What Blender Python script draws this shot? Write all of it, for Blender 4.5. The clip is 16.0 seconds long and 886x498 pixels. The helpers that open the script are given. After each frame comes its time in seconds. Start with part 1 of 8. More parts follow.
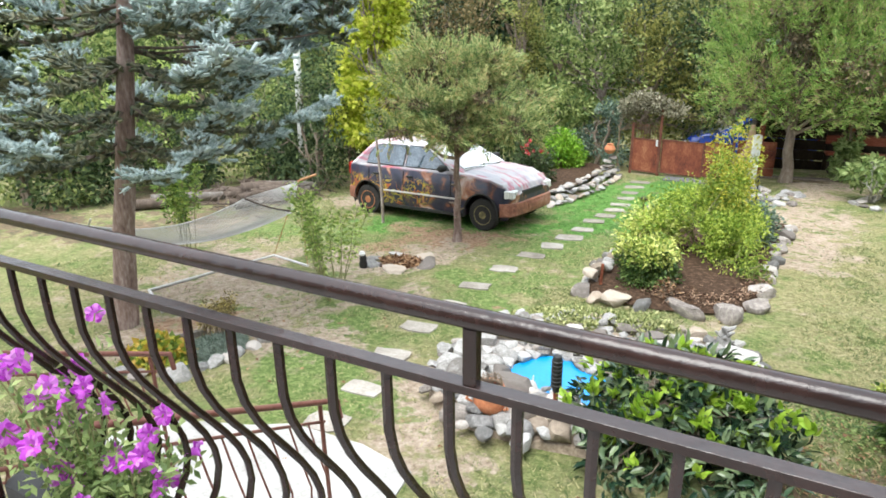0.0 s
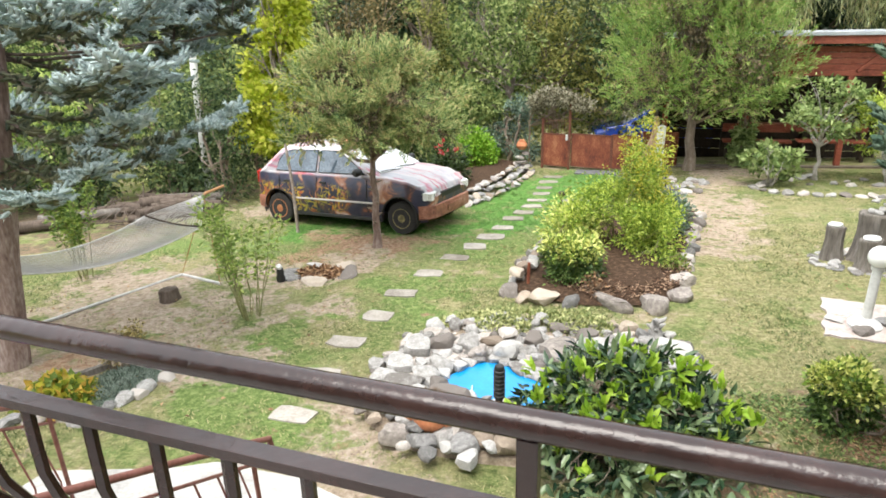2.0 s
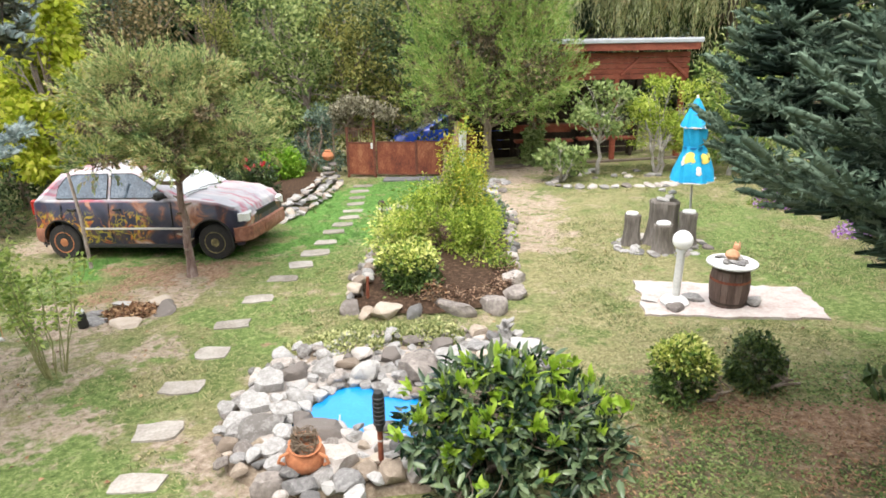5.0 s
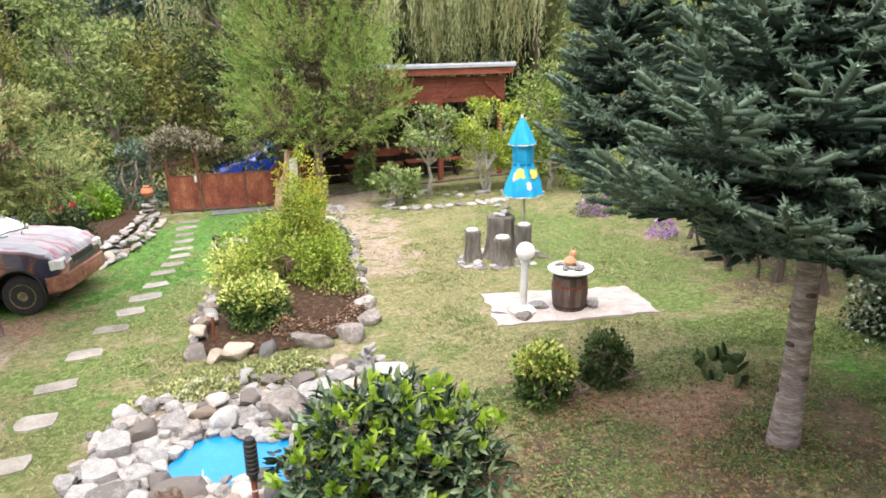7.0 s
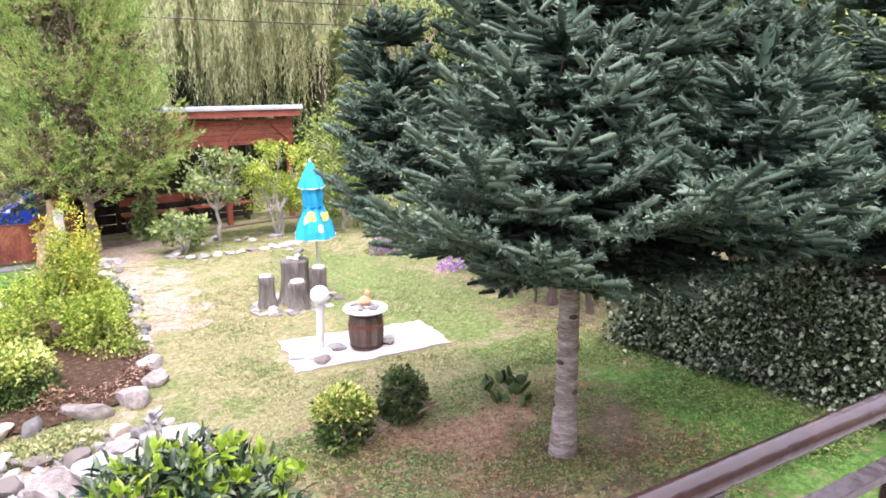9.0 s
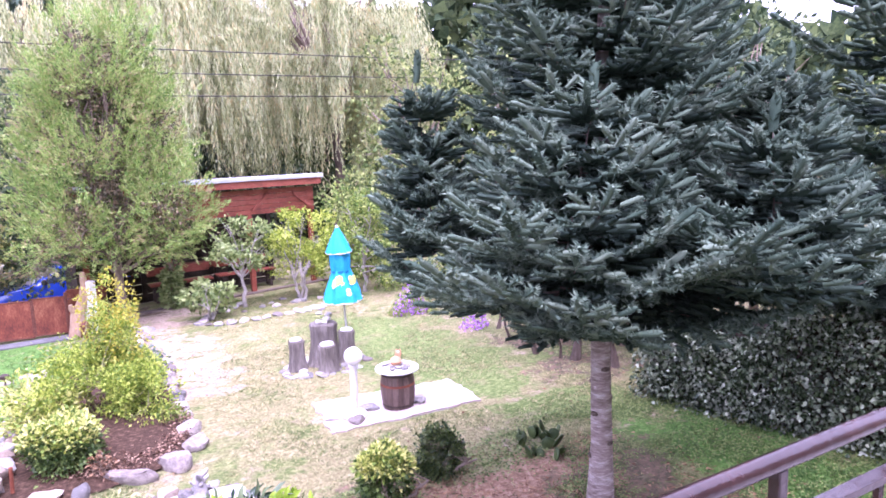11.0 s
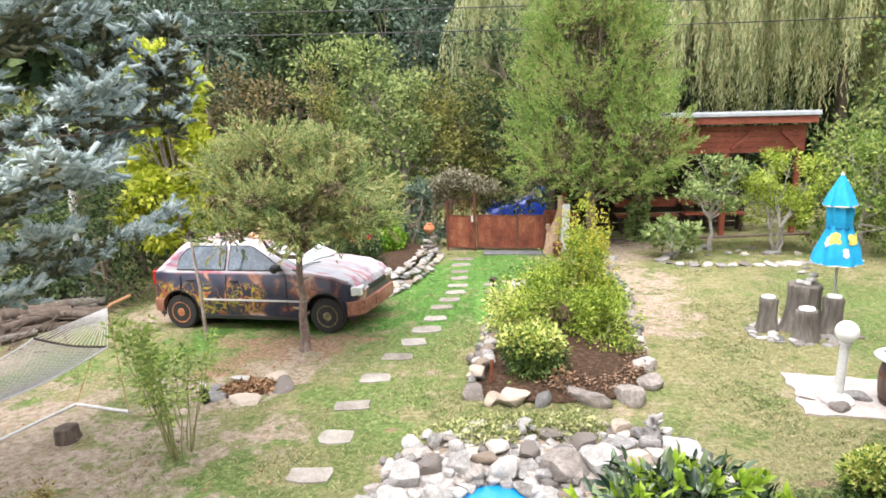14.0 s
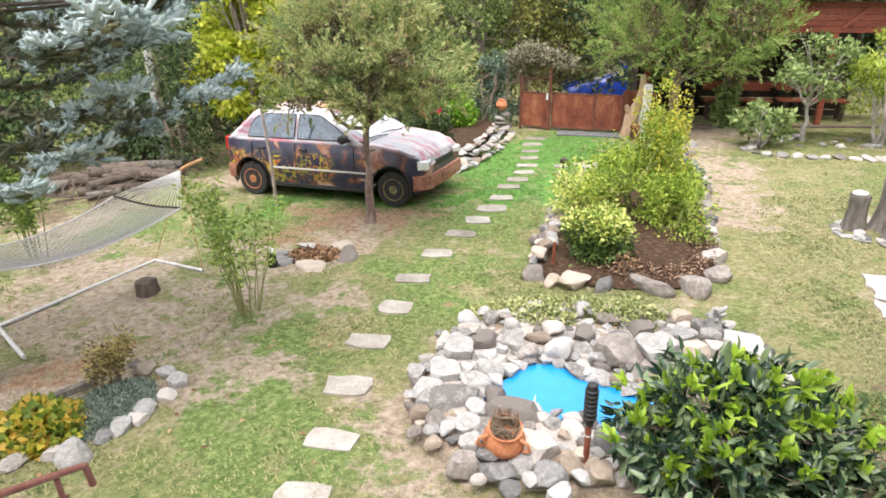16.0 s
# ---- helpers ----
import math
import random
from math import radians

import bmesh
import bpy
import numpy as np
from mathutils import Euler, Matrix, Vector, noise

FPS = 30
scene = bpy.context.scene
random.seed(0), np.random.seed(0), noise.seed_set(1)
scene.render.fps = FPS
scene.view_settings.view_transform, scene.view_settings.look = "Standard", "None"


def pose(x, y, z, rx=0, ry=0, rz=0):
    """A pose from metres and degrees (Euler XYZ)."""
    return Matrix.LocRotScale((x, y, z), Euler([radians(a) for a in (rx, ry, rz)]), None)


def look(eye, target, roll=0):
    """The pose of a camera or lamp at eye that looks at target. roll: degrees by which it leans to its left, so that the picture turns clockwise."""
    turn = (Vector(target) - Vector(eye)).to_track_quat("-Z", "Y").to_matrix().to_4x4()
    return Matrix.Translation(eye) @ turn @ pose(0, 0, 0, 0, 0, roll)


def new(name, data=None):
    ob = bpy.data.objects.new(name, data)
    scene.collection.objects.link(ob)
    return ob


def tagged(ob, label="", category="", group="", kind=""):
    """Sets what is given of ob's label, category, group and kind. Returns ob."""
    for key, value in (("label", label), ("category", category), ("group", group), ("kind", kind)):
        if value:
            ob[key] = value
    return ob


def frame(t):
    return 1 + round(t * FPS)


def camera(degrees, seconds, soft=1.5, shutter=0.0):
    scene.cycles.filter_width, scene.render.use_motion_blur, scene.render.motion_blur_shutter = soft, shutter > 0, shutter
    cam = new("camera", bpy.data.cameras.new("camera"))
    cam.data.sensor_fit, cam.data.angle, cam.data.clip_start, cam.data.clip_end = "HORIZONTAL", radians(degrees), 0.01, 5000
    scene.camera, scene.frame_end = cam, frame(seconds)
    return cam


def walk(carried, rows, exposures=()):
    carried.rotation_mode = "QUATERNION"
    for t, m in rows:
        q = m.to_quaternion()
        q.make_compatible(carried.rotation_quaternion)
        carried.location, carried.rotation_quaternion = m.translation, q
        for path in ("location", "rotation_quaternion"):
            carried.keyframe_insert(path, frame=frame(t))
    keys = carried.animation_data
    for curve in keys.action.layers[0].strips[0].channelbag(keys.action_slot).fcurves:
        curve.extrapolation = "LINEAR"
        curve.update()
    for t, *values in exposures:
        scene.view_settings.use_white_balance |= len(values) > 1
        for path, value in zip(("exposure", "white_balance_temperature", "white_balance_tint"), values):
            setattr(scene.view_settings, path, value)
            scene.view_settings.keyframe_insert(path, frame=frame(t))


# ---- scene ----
cam = camera(66.6, 16.0, 1.7)
PATH = [
    (0, (1.973, 0.109, 3.214), (1.253, 1.853, 2.551), -0.5),
    (0.5, (1.927, 0.209, 3.179), (1.262, 1.984, 2.542), 0.5),
    (1, (1.89, 0.269, 3.189), (1.274, 2.066, 2.565), -0.6),
    (1.5, (1.849, 0.3, 3.183), (1.304, 2.112, 2.534), -1.6),
    (2, (1.762, 0.343, 3.188), (1.286, 2.167, 2.521), -1.4),
    (2.5, (1.646, 0.322, 3.225), (1.224, 2.157, 2.55), -1.1),
    (3, (1.564, 0.402, 3.199), (1.19, 2.266, 2.578), 0.3),
    (3.5, (1.476, 0.436, 3.202), (1.265, 2.315, 2.551), 0.2),
    (4, (1.366, 0.517, 3.169), (1.311, 2.396, 2.484), -0.4),
    (4.2, (1.331, 0.51, 3.186), (1.341, 2.399, 2.53), -0.6),
    (6.3, (1.164, 0.593, 3.211), (1.533, 2.439, 2.534), 0.1),
    (6.5, (1.12, 0.601, 3.228), (1.594, 2.421, 2.548), 0.1),
    (7, (1.057, 0.629, 3.177), (1.674, 2.437, 2.583), -0.9),
    (7.5, (1.083, 0.635, 3.205), (1.838, 2.398, 2.64), -1.1),
    (8, (1.136, 0.627, 3.204), (2.068, 2.308, 2.654), -1.3),
    (8.5, (1.162, 0.57, 3.214), (2.248, 2.175, 2.72), -0.1),
    (8.7, (1.147, 0.553, 3.223), (2.272, 2.129, 2.725), -0.0),
    (10.8, (0.823, 0.385, 3.319), (2.017, 1.954, 2.984), -1.2),
    (11, (0.791, 0.393, 3.307), (1.934, 2.004, 2.993), -1.9),
    (11.5, (0.732, 0.487, 3.282), (1.651, 2.223, 2.909), -2.5),
    (12, (0.786, 0.575, 3.262), (1.455, 2.422, 2.886), -1.3),
    (12.5, (0.829, 0.664, 3.227), (1.28, 2.568, 2.814), -0.0),
    (13, (0.816, 0.794, 3.203), (1.117, 2.713, 2.726), 0.1),
    (13.5, (0.763, 0.9, 3.198), (0.891, 2.837, 2.715), -1.2),
    (14, (0.687, 0.878, 3.239), (0.596, 2.823, 2.781), -1.4),
    (14.5, (0.663, 0.928, 3.257), (0.312, 2.845, 2.806), -1.9),
    (15, (0.681, 1.03, 3.204), (0.244, 2.909, 2.677), -0.8),
    (15.5, (0.716, 0.988, 3.191), (0.314, 2.824, 2.508), -0.6),
    (16, (0.744, 0.993, 3.189), (0.452, 2.805, 2.394), -0.5),
]
walk(cam, [(t, look(eye, target, roll)) for t, eye, target, roll in PATH], [(0.0, 1.42, 6150, 7), (1.5, 1.43, 6420, 8), (4.0, 1.4, 6500, 10), (6.5, 1.36, 6500, 14), (7.0, 1.42, 6500, 15), (8.0, 1.66, 6350, 19), (8.7, 1.86, 6200, 25), (10.8, 2.14, 5450, 56), (11.5, 2.12, 5400, 56), (12.0, 2.08, 5450, 53), (12.5, 1.9, 5600, 44), (13.0, 1.76, 6100, 24), (13.5, 1.61, 6300, 18), (14.5, 1.54, 6550, 12), (16.0, 1.46, 6500, 13)])

# ---- world, sun, exposure ----
world = bpy.data.worlds.new("overcast_sky")
scene.world = world
world.use_nodes = True
wn = world.node_tree.nodes
sky = wn.new("ShaderNodeTexSky")
sky.sky_type = "NISHITA"
sky.sun_disc = False
sky.sun_elevation, sky.sun_rotation = radians(70.4), radians(201)
sky.air_density, sky.dust_density, sky.ozone_density = 1.0, 4.0, 1.0
soft_sky = wn.new("ShaderNodeMix")
soft_sky.data_type = "RGBA"
soft_sky.inputs["Factor"].default_value = 0.72
soft_sky.inputs["B"].default_value = (9.0, 9.2, 9.4, 1)
world.node_tree.links.new(sky.outputs[0], soft_sky.inputs["A"])
world.node_tree.links.new(soft_sky.outputs["Result"], wn["Background"].inputs[0])
wn["Background"].inputs[1].default_value = 0.14

sun_data = bpy.data.lights.new("sun", "SUN")
sun_data.energy, sun_data.angle, sun_data.color = 1.3, radians(34), (1.0, 0.96, 0.9)
sun = new("sun", sun_data)
sun.matrix_world = look((-3.0, -2.0, 24), (0, 6, 0))


# ---- ground height ----
def gz(x, y):
    """The garden falls gently away from the house, with a low step down behind the gate."""
    y = max(-30.0, min(40.0, y))
    x = max(-30.0, min(30.0, x))
    s = max(0.0, min(1.0, (y - 18.0) / 2.0))
    return 0.0259 * x - 0.0516 * y + 0.393 - 0.34 * s * s * (3 - 2 * s)


# ---- mesh helpers ----
class Geo:
    """Vertices and faces of one mesh."""

    def __init__(self):
        self.v, self.f = [], []

    def add(self, verts, faces):
        n = len(self.v)
        self.v.extend(tuple(p) for p in verts)
        self.f.extend(tuple(n + i for i in f) for f in faces)
        return self

    def box(self, c, s, m=None, bevel=0.0):
        """A box of size s round c; bevel cuts its upright and level edges."""
        b = min(bevel, min(s) * 0.45)
        hx, hy, hz = s[0] / 2, s[1] / 2, s[2] / 2
        rings = []
        ring = lambda ax, ay, z: [(ax - b, -ay, z), (ax, -ay + b, z), (ax, ay - b, z), (ax - b, ay, z), (-ax + b, ay, z), (-ax, ay - b, z), (-ax, -ay + b, z), (-ax + b, -ay, z)]
        if b > 0:
            for z, i in ((-hz, b), (-hz + b, 0), (hz - b, 0), (hz, b)):
                rings.append(ring(hx - i, hy - i, z))
        else:
            quad = lambda z: [(hx, -hy, z), (hx, hy, z), (-hx, hy, z), (-hx, -hy, z)]
            rings = [quad(-hz), quad(hz)]
        n = len(rings[0])
        verts = [Vector(p) for r in rings for p in r]
        if m is not None:
            verts = [m @ p for p in verts]
        verts = [p + Vector(c) for p in verts]
        faces = [tuple(range(n))[::-1], tuple(range((len(rings) - 1) * n, len(rings) * n))]
        for k in range(len(rings) - 1):
            for i in range(n):
                j = (i + 1) % n
                faces.append((k * n + i, k * n + j, (k + 1) * n + j, (k + 1) * n + i))
        return self.add(verts, faces)

    def tube(self, pts, radii, n=8, cap=True, flat=1.0):
        """A tube along pts; flat squeezes it."""
        pts = [Vector(p) for p in pts]
        if not hasattr(radii, "__len__"):
            radii = [radii] * len(pts)
        verts, faces = [], []
        side = None
        for i, p in enumerate(pts):
            d = (pts[min(i + 1, len(pts) - 1)] - pts[max(i - 1, 0)]).normalized()
            ref = Vector((0, 0, 1)) if abs(d.z) < 0.95 else Vector((1, 0, 0))
            if side is not None:
                a = (side - d * side.dot(d))
                a = a.normalized() if a.length > 1e-4 else d.cross(ref).normalized()
            else:
                a = d.cross(ref).normalized()
            side = a
            b = a.cross(d)
            for k in range(n):
                t = 2 * math.pi * k / n
                verts.append(p + radii[i] * (math.cos(t) * a + flat * math.sin(t) * b))
        for i in range(len(pts) - 1):
            for k in range(n):
                j = (k + 1) % n
                faces.append((i * n + k, (i + 1) * n + k, (i + 1) * n + j, i * n + j))
        if cap:
            faces.append(tuple(range(n)))
            faces.append(tuple(range((len(pts) - 1) * n, len(pts) * n))[::-1])
        return self.add(verts, faces)

    def lathe(self, prof, c=(0, 0, 0), n=20, m=None, wob=0.0):
        """Turned round z from (radius, height) pairs."""
        verts, faces = [], []
        for r, z in prof:
            for k in range(n):
                t = 2 * math.pi * k / n
                w = 1 + wob * noise.noise(Vector((math.cos(t) * 1.3 + c[0], math.sin(t) * 1.3 + c[1], z * 2)))
                verts.append(Vector((r * w * math.cos(t), r * w * math.sin(t), z)))
        if m is not None:
            verts = [m @ p for p in verts]
        verts = [p + Vector(c) for p in verts]
        for i in range(len(prof) - 1):
            for k in range(n):
                j = (k + 1) % n
                faces.append((i * n + k, i * n + j, (i + 1) * n + j, (i + 1) * n + k))
        faces.append(tuple(range(n))[::-1])
        faces.append(tuple(range((len(prof) - 1) * n, len(prof) * n)))
        return self.add(verts, faces)

    def sheet(self, grid):
        """A quad sheet from rows of points."""
        n = len(grid[0])
        faces = [(i * n + k, i * n + k + 1, (i + 1) * n + k + 1, (i + 1) * n + k) for i in range(len(grid) - 1) for k in range(n - 1)]
        return self.add([p for r in grid for p in r], faces)

    def prism(self, poly, z0, z1, m=None):
        """An upright prism over a plan outline; z0, z1: numbers or functions of x, y."""
        f0 = z0 if callable(z0) else (lambda x, y: z0)
        f1 = z1 if callable(z1) else (lambda x, y: z1)
        n = len(poly)
        verts = [Vector((x, y, f0(x, y))) for x, y in poly] + [Vector((x, y, f1(x, y))) for x, y in poly]
        if m is not None:
            verts = [m @ p for p in verts]
        faces = [tuple(range(n))[::-1], tuple(range(n, 2 * n))]
        faces += [(i, (i + 1) % n, n + (i + 1) % n, n + i) for i in range(n)]
        return self.add(verts, faces)


def mesh_of(name, geo, mat, smooth=True):
    me = bpy.data.meshes.new(name)
    if isinstance(geo, Geo):
        me.from_pydata([tuple(p) for p in geo.v], [], geo.f)
    else:
        verts, faces = geo
        n, k = len(faces), faces.shape[1]
        me.vertices.add(len(verts))
        me.vertices.foreach_set("co", np.ascontiguousarray(verts, dtype=np.float32).ravel())
        me.loops.add(n * k)
        me.loops.foreach_set("vertex_index", np.ascontiguousarray(faces, dtype=np.int32).ravel())
        me.polygons.add(n)
        me.polygons.foreach_set("loop_start", np.arange(0, n * k, k, dtype=np.int32))
        me.update(calc_edges=True)
    if smooth:
        me.polygons.foreach_set("use_smooth", np.ones(len(me.polygons), dtype=bool))
    if smooth and isinstance(geo, Geo):
        me.set_sharp_from_angle(angle=radians(38))
    me.materials.append(mat)
    return me


def thing(name, geo, mat, label, category, group="", kind="", at=None, smooth=True):
    """A top-level object that is one mesh."""
    ob = new(name, mesh_of(name, geo, mat, smooth))
    if at is not None:
        ob.matrix_world = at
    return tagged(ob, label, category, group, kind)


def holder(name, label, category, at=None, group="", kind=""):
    """An empty that holds the parts of a thing."""
    ob = new(name)
    ob.empty_display_size = 0.1
    if at is not None:
        ob.matrix_world = at
    return tagged(ob, label, category, group, kind)


def part(name, geo, mat, parent, label="", smooth=True, at=None, kind=""):
    """One mesh under a thing or a part, in its parent's space."""
    ob = new(name, geo if isinstance(geo, bpy.types.Mesh) else mesh_of(name, geo, mat, smooth))
    ob.parent = parent
    if at is not None:
        ob.matrix_basis = at
    return tagged(ob, label, kind=kind) if kind else tagged(ob, label)


# ---- materials ----
def mat(name, cols, scale=6.0, rough=0.8, metal=0.0, bump=0.2, fine=40.0, island=0.0, spec=0.4, stretch=(1, 1, 1), object_random=0.0, trans=0.0, coat=0.0):
    """cols: base colours, mixed by noise at two scales; island, object_random: how much each piece differs."""
    m = bpy.data.materials.new(name)
    m.use_nodes = True
    nt = m.node_tree
    nd, lk = nt.nodes, nt.links.new
    bs = nd["Principled BSDF"]
    co = nd.new("ShaderNodeTexCoord")
    mp = nd.new("ShaderNodeMapping")
    mp.inputs["Scale"].default_value = stretch
    lk(co.outputs["Object"], mp.inputs[0])
    n1 = nd.new("ShaderNodeTexNoise")
    n1.inputs["Scale"].default_value, n1.inputs["Detail"].default_value, n1.inputs["Roughness"].default_value = scale, 6, 0.6
    n2 = nd.new("ShaderNodeTexNoise")
    n2.inputs["Scale"].default_value, n2.inputs["Detail"].default_value = fine, 4
    lk(mp.outputs[0], n1.inputs[0])
    lk(mp.outputs[0], n2.inputs[0])
    mixf = nd.new("ShaderNodeMath")
    mixf.operation = "MULTIPLY_ADD"
    mixf.inputs[1].default_value = 0.35
    lk(n2.outputs[0], mixf.inputs[0])
    s = nd.new("ShaderNodeMath")
    s.operation = "MULTIPLY"
    s.inputs[1].default_value = 0.65
    lk(n1.outputs[0], s.inputs[0])
    lk(s.outputs[0], mixf.inputs[2])
    fac = mixf.outputs[0]
    if island or object_random:
        src = nd.new("ShaderNodeNewGeometry").outputs["Random Per Island"] if island else nd.new("ShaderNodeObjectInfo").outputs["Random"]
        k = island or object_random
        mr = nd.new("ShaderNodeMath")
        mr.operation = "MULTIPLY_ADD"
        mr.inputs[1].default_value, mr.inputs[2].default_value = k, -k / 2
        lk(src, mr.inputs[0])
        ad = nd.new("ShaderNodeMath")
        ad.operation = "ADD"
        lk(fac, ad.inputs[0])
        lk(mr.outputs[0], ad.inputs[1])
        fac = ad.outputs[0]
    ramp = nd.new("ShaderNodeValToRGB")
    els = ramp.color_ramp.elements
    lo, hi = 0.3, 0.7
    while len(els) < len(cols):
        els.new(0.5)
    for i, c in enumerate(cols):
        els[i].position = lo + (hi - lo) * i / max(1, len(cols) - 1)
        els[i].color = (*c, 1)
    lk(fac, ramp.inputs[0])
    lk(ramp.outputs[0], bs.inputs["Base Color"])
    bs.inputs["Roughness"].default_value, bs.inputs["Metallic"].default_value = rough, metal
    bs.inputs["Specular IOR Level"].default_value = spec
    bs.inputs["Coat Weight"].default_value = coat
    if bump:
        bp = nd.new("ShaderNodeBump")
        bp.inputs["Strength"].default_value, bp.inputs["Distance"].default_value = bump, 0.02
        lk(fac, bp.inputs["Height"])
        lk(bp.outputs[0], bs.inputs["Normal"])
    if trans:
        tr = nd.new("ShaderNodeBsdfTranslucent")
        lk(ramp.outputs[0], tr.inputs[0])
        ms = nd.new("ShaderNodeMixShader")
        ms.inputs[0].default_value = trans
        lk(bs.outputs[0], ms.inputs[1])
        lk(tr.outputs[0], ms.inputs[2])
        lk(ms.outputs[0], nd["Material Output"].inputs[0])
    return m


def leafy(name, cols, trans=0.3, rough=0.5, island=0.8, scale=1.2, spec=0.35):
    return mat(name, cols, scale=scale, rough=rough, bump=0.0, fine=9, island=island, trans=trans, spec=spec)


M_bark = mat("bark", [(0.10, 0.075, 0.055), (0.22, 0.17, 0.13), (0.34, 0.29, 0.24)], 9, 0.95, bump=0.9, stretch=(1, 1, 0.25))
M_bark_pale = mat("pale_bark", [(0.12, 0.085, 0.07), (0.28, 0.225, 0.195), (0.5, 0.45, 0.42)], 11, 0.9, bump=0.8, stretch=(1, 1, 0.5))
M_fir_bark = mat("fir_bark", [(0.1, 0.07, 0.058), (0.28, 0.225, 0.2), (0.58, 0.53, 0.5)], 9, 0.9, bump=1.0, fine=45, stretch=(0.5, 0.5, 2.0), spec=0.2)
M_fruit_bark = mat("grey_bark", [(0.2, 0.18, 0.155), (0.36, 0.33, 0.3), (0.5, 0.47, 0.44)], 9, 0.9, bump=0.5)
M_bark_dark = mat("dark_bark", [(0.045, 0.033, 0.025), (0.1, 0.075, 0.058), (0.17, 0.135, 0.11)], 9, 0.95, bump=0.8, stretch=(1, 1, 0.25))
M_bark_red = mat("reddish_bark", [(0.09, 0.055, 0.045), (0.21, 0.145, 0.12), (0.36, 0.29, 0.255)], 10, 0.95, bump=0.9, stretch=(1, 1, 0.3))
M_green_stem = mat("green_stem", [(0.12, 0.13, 0.05), (0.24, 0.24, 0.1), (0.34, 0.31, 0.16)], 12, 0.8, bump=0.2)
M_twig = mat("twig", [(0.13, 0.09, 0.06), (0.26, 0.2, 0.14)], 12, 0.9, bump=0.3)
M_stone = mat("stone", [(0.15, 0.13, 0.115), (0.3, 0.265, 0.235), (0.46, 0.42, 0.38)], 7, 0.9, bump=0.8, object_random=0.7)
M_stone_grey = mat("grey_stone", [(0.13, 0.126, 0.12), (0.26, 0.25, 0.24), (0.4, 0.385, 0.36)], 7, 0.9, bump=0.8, object_random=0.6)
M_stone_white = mat("whitewashed_stone", [(0.14, 0.128, 0.115), (0.24, 0.228, 0.212), (0.33, 0.318, 0.3), (0.41, 0.4, 0.382)], 6, 0.85, bump=0.9, fine=26, object_random=0.4)
M_stone_brown = mat("brown_stone", [(0.18, 0.14, 0.105), (0.29, 0.235, 0.18), (0.4, 0.34, 0.275)], 4, 0.85, bump=0.5, object_random=0.5)
M_slate = mat("grey_sill", [(0.09, 0.092, 0.095), (0.14, 0.142, 0.145), (0.2, 0.2, 0.2)], 5, 0.9, bump=0.4)
M_paver = mat("paver", [(0.16, 0.138, 0.112), (0.26, 0.232, 0.198), (0.37, 0.34, 0.3)], 5, 0.9, bump=0.4, object_random=0.35)
M_rail = mat("brown_railing_paint", [(0.012, 0.0055, 0.0045), (0.022, 0.0098, 0.008), (0.038, 0.018, 0.015)], 10, 0.24, bump=0.2, fine=60, spec=0.5)
M_white = mat("white_paint", [(0.45, 0.45, 0.43), (0.62, 0.62, 0.6), (0.7, 0.7, 0.68)], 6, 0.55, bump=0.1)
M_metal_white = mat("chalky_white_steel", [(0.3, 0.28, 0.26), (0.46, 0.45, 0.43), (0.56, 0.55, 0.53)], 8, 0.6, bump=0.1)
M_soil = mat("bark_mulch", [(0.02, 0.013, 0.009), (0.055, 0.034, 0.022), (0.15, 0.095, 0.06)], 22, 0.98, bump=1.0, fine=70, spec=0.1)
M_earth = mat("sandy_earth", [(0.12, 0.09, 0.065), (0.24, 0.19, 0.14), (0.4, 0.33, 0.25)], 16, 0.98, bump=0.9, fine=60, spec=0.1)
M_chip = mat("bark_chip", [(0.05, 0.028, 0.018), (0.14, 0.08, 0.05), (0.32, 0.22, 0.15)], 9, 0.95, bump=0.0, island=0.9, spec=0.1)
M_rust = mat("rusty_red_sheet", [(0.07, 0.02, 0.014), (0.2, 0.055, 0.027), (0.38, 0.17, 0.085)], 4, 0.75, bump=0.2, stretch=(1, 1, 0.5))
M_wood_red = mat("red_stained_wood", [(0.12, 0.03, 0.017), (0.26, 0.068, 0.037), (0.34, 0.11, 0.065)], 5, 0.7, bump=0.3, stretch=(0.4, 1, 1))
M_wood_and_shade = mat("dark_wood_and_shade", [(0.02, 0.014, 0.01), (0.05, 0.035, 0.025), (0.08, 0.055, 0.04)], 6, 0.8, bump=0.3)
M_stump = mat("weathered_stump", [(0.055, 0.048, 0.04), (0.14, 0.123, 0.106), (0.26, 0.237, 0.21)], 8, 0.95, bump=1.0, stretch=(1, 1, 0.2))
M_concrete = mat("pale_concrete", [(0.24, 0.23, 0.215), (0.36, 0.35, 0.33), (0.46, 0.45, 0.43)], 3, 0.9, bump=0.25)
M_plaster = mat("house_plaster", [(0.24, 0.21, 0.18), (0.3, 0.27, 0.23), (0.36, 0.33, 0.29)], 2, 0.9, bump=0.2)
M_terracotta = mat("terracotta", [(0.28, 0.1, 0.045), (0.45, 0.17, 0.075), (0.55, 0.26, 0.14)], 5, 0.8, bump=0.2)
M_black = mat("black_plastic", [(0.012, 0.012, 0.012), (0.022, 0.022, 0.022)], 9, 0.5, bump=0.1)
M_rubber = mat("tyre_rubber", [(0.014, 0.013, 0.012), (0.03, 0.028, 0.026)], 14, 0.85, bump=0.2)
M_rope = mat("cotton_net", [(0.4, 0.39, 0.37), (0.52, 0.51, 0.49)], 20, 0.9, bump=0.2)
M_rope_orange = mat("orange_rope", [(0.35, 0.18, 0.08), (0.5, 0.28, 0.14)], 20, 0.9, bump=0.2)
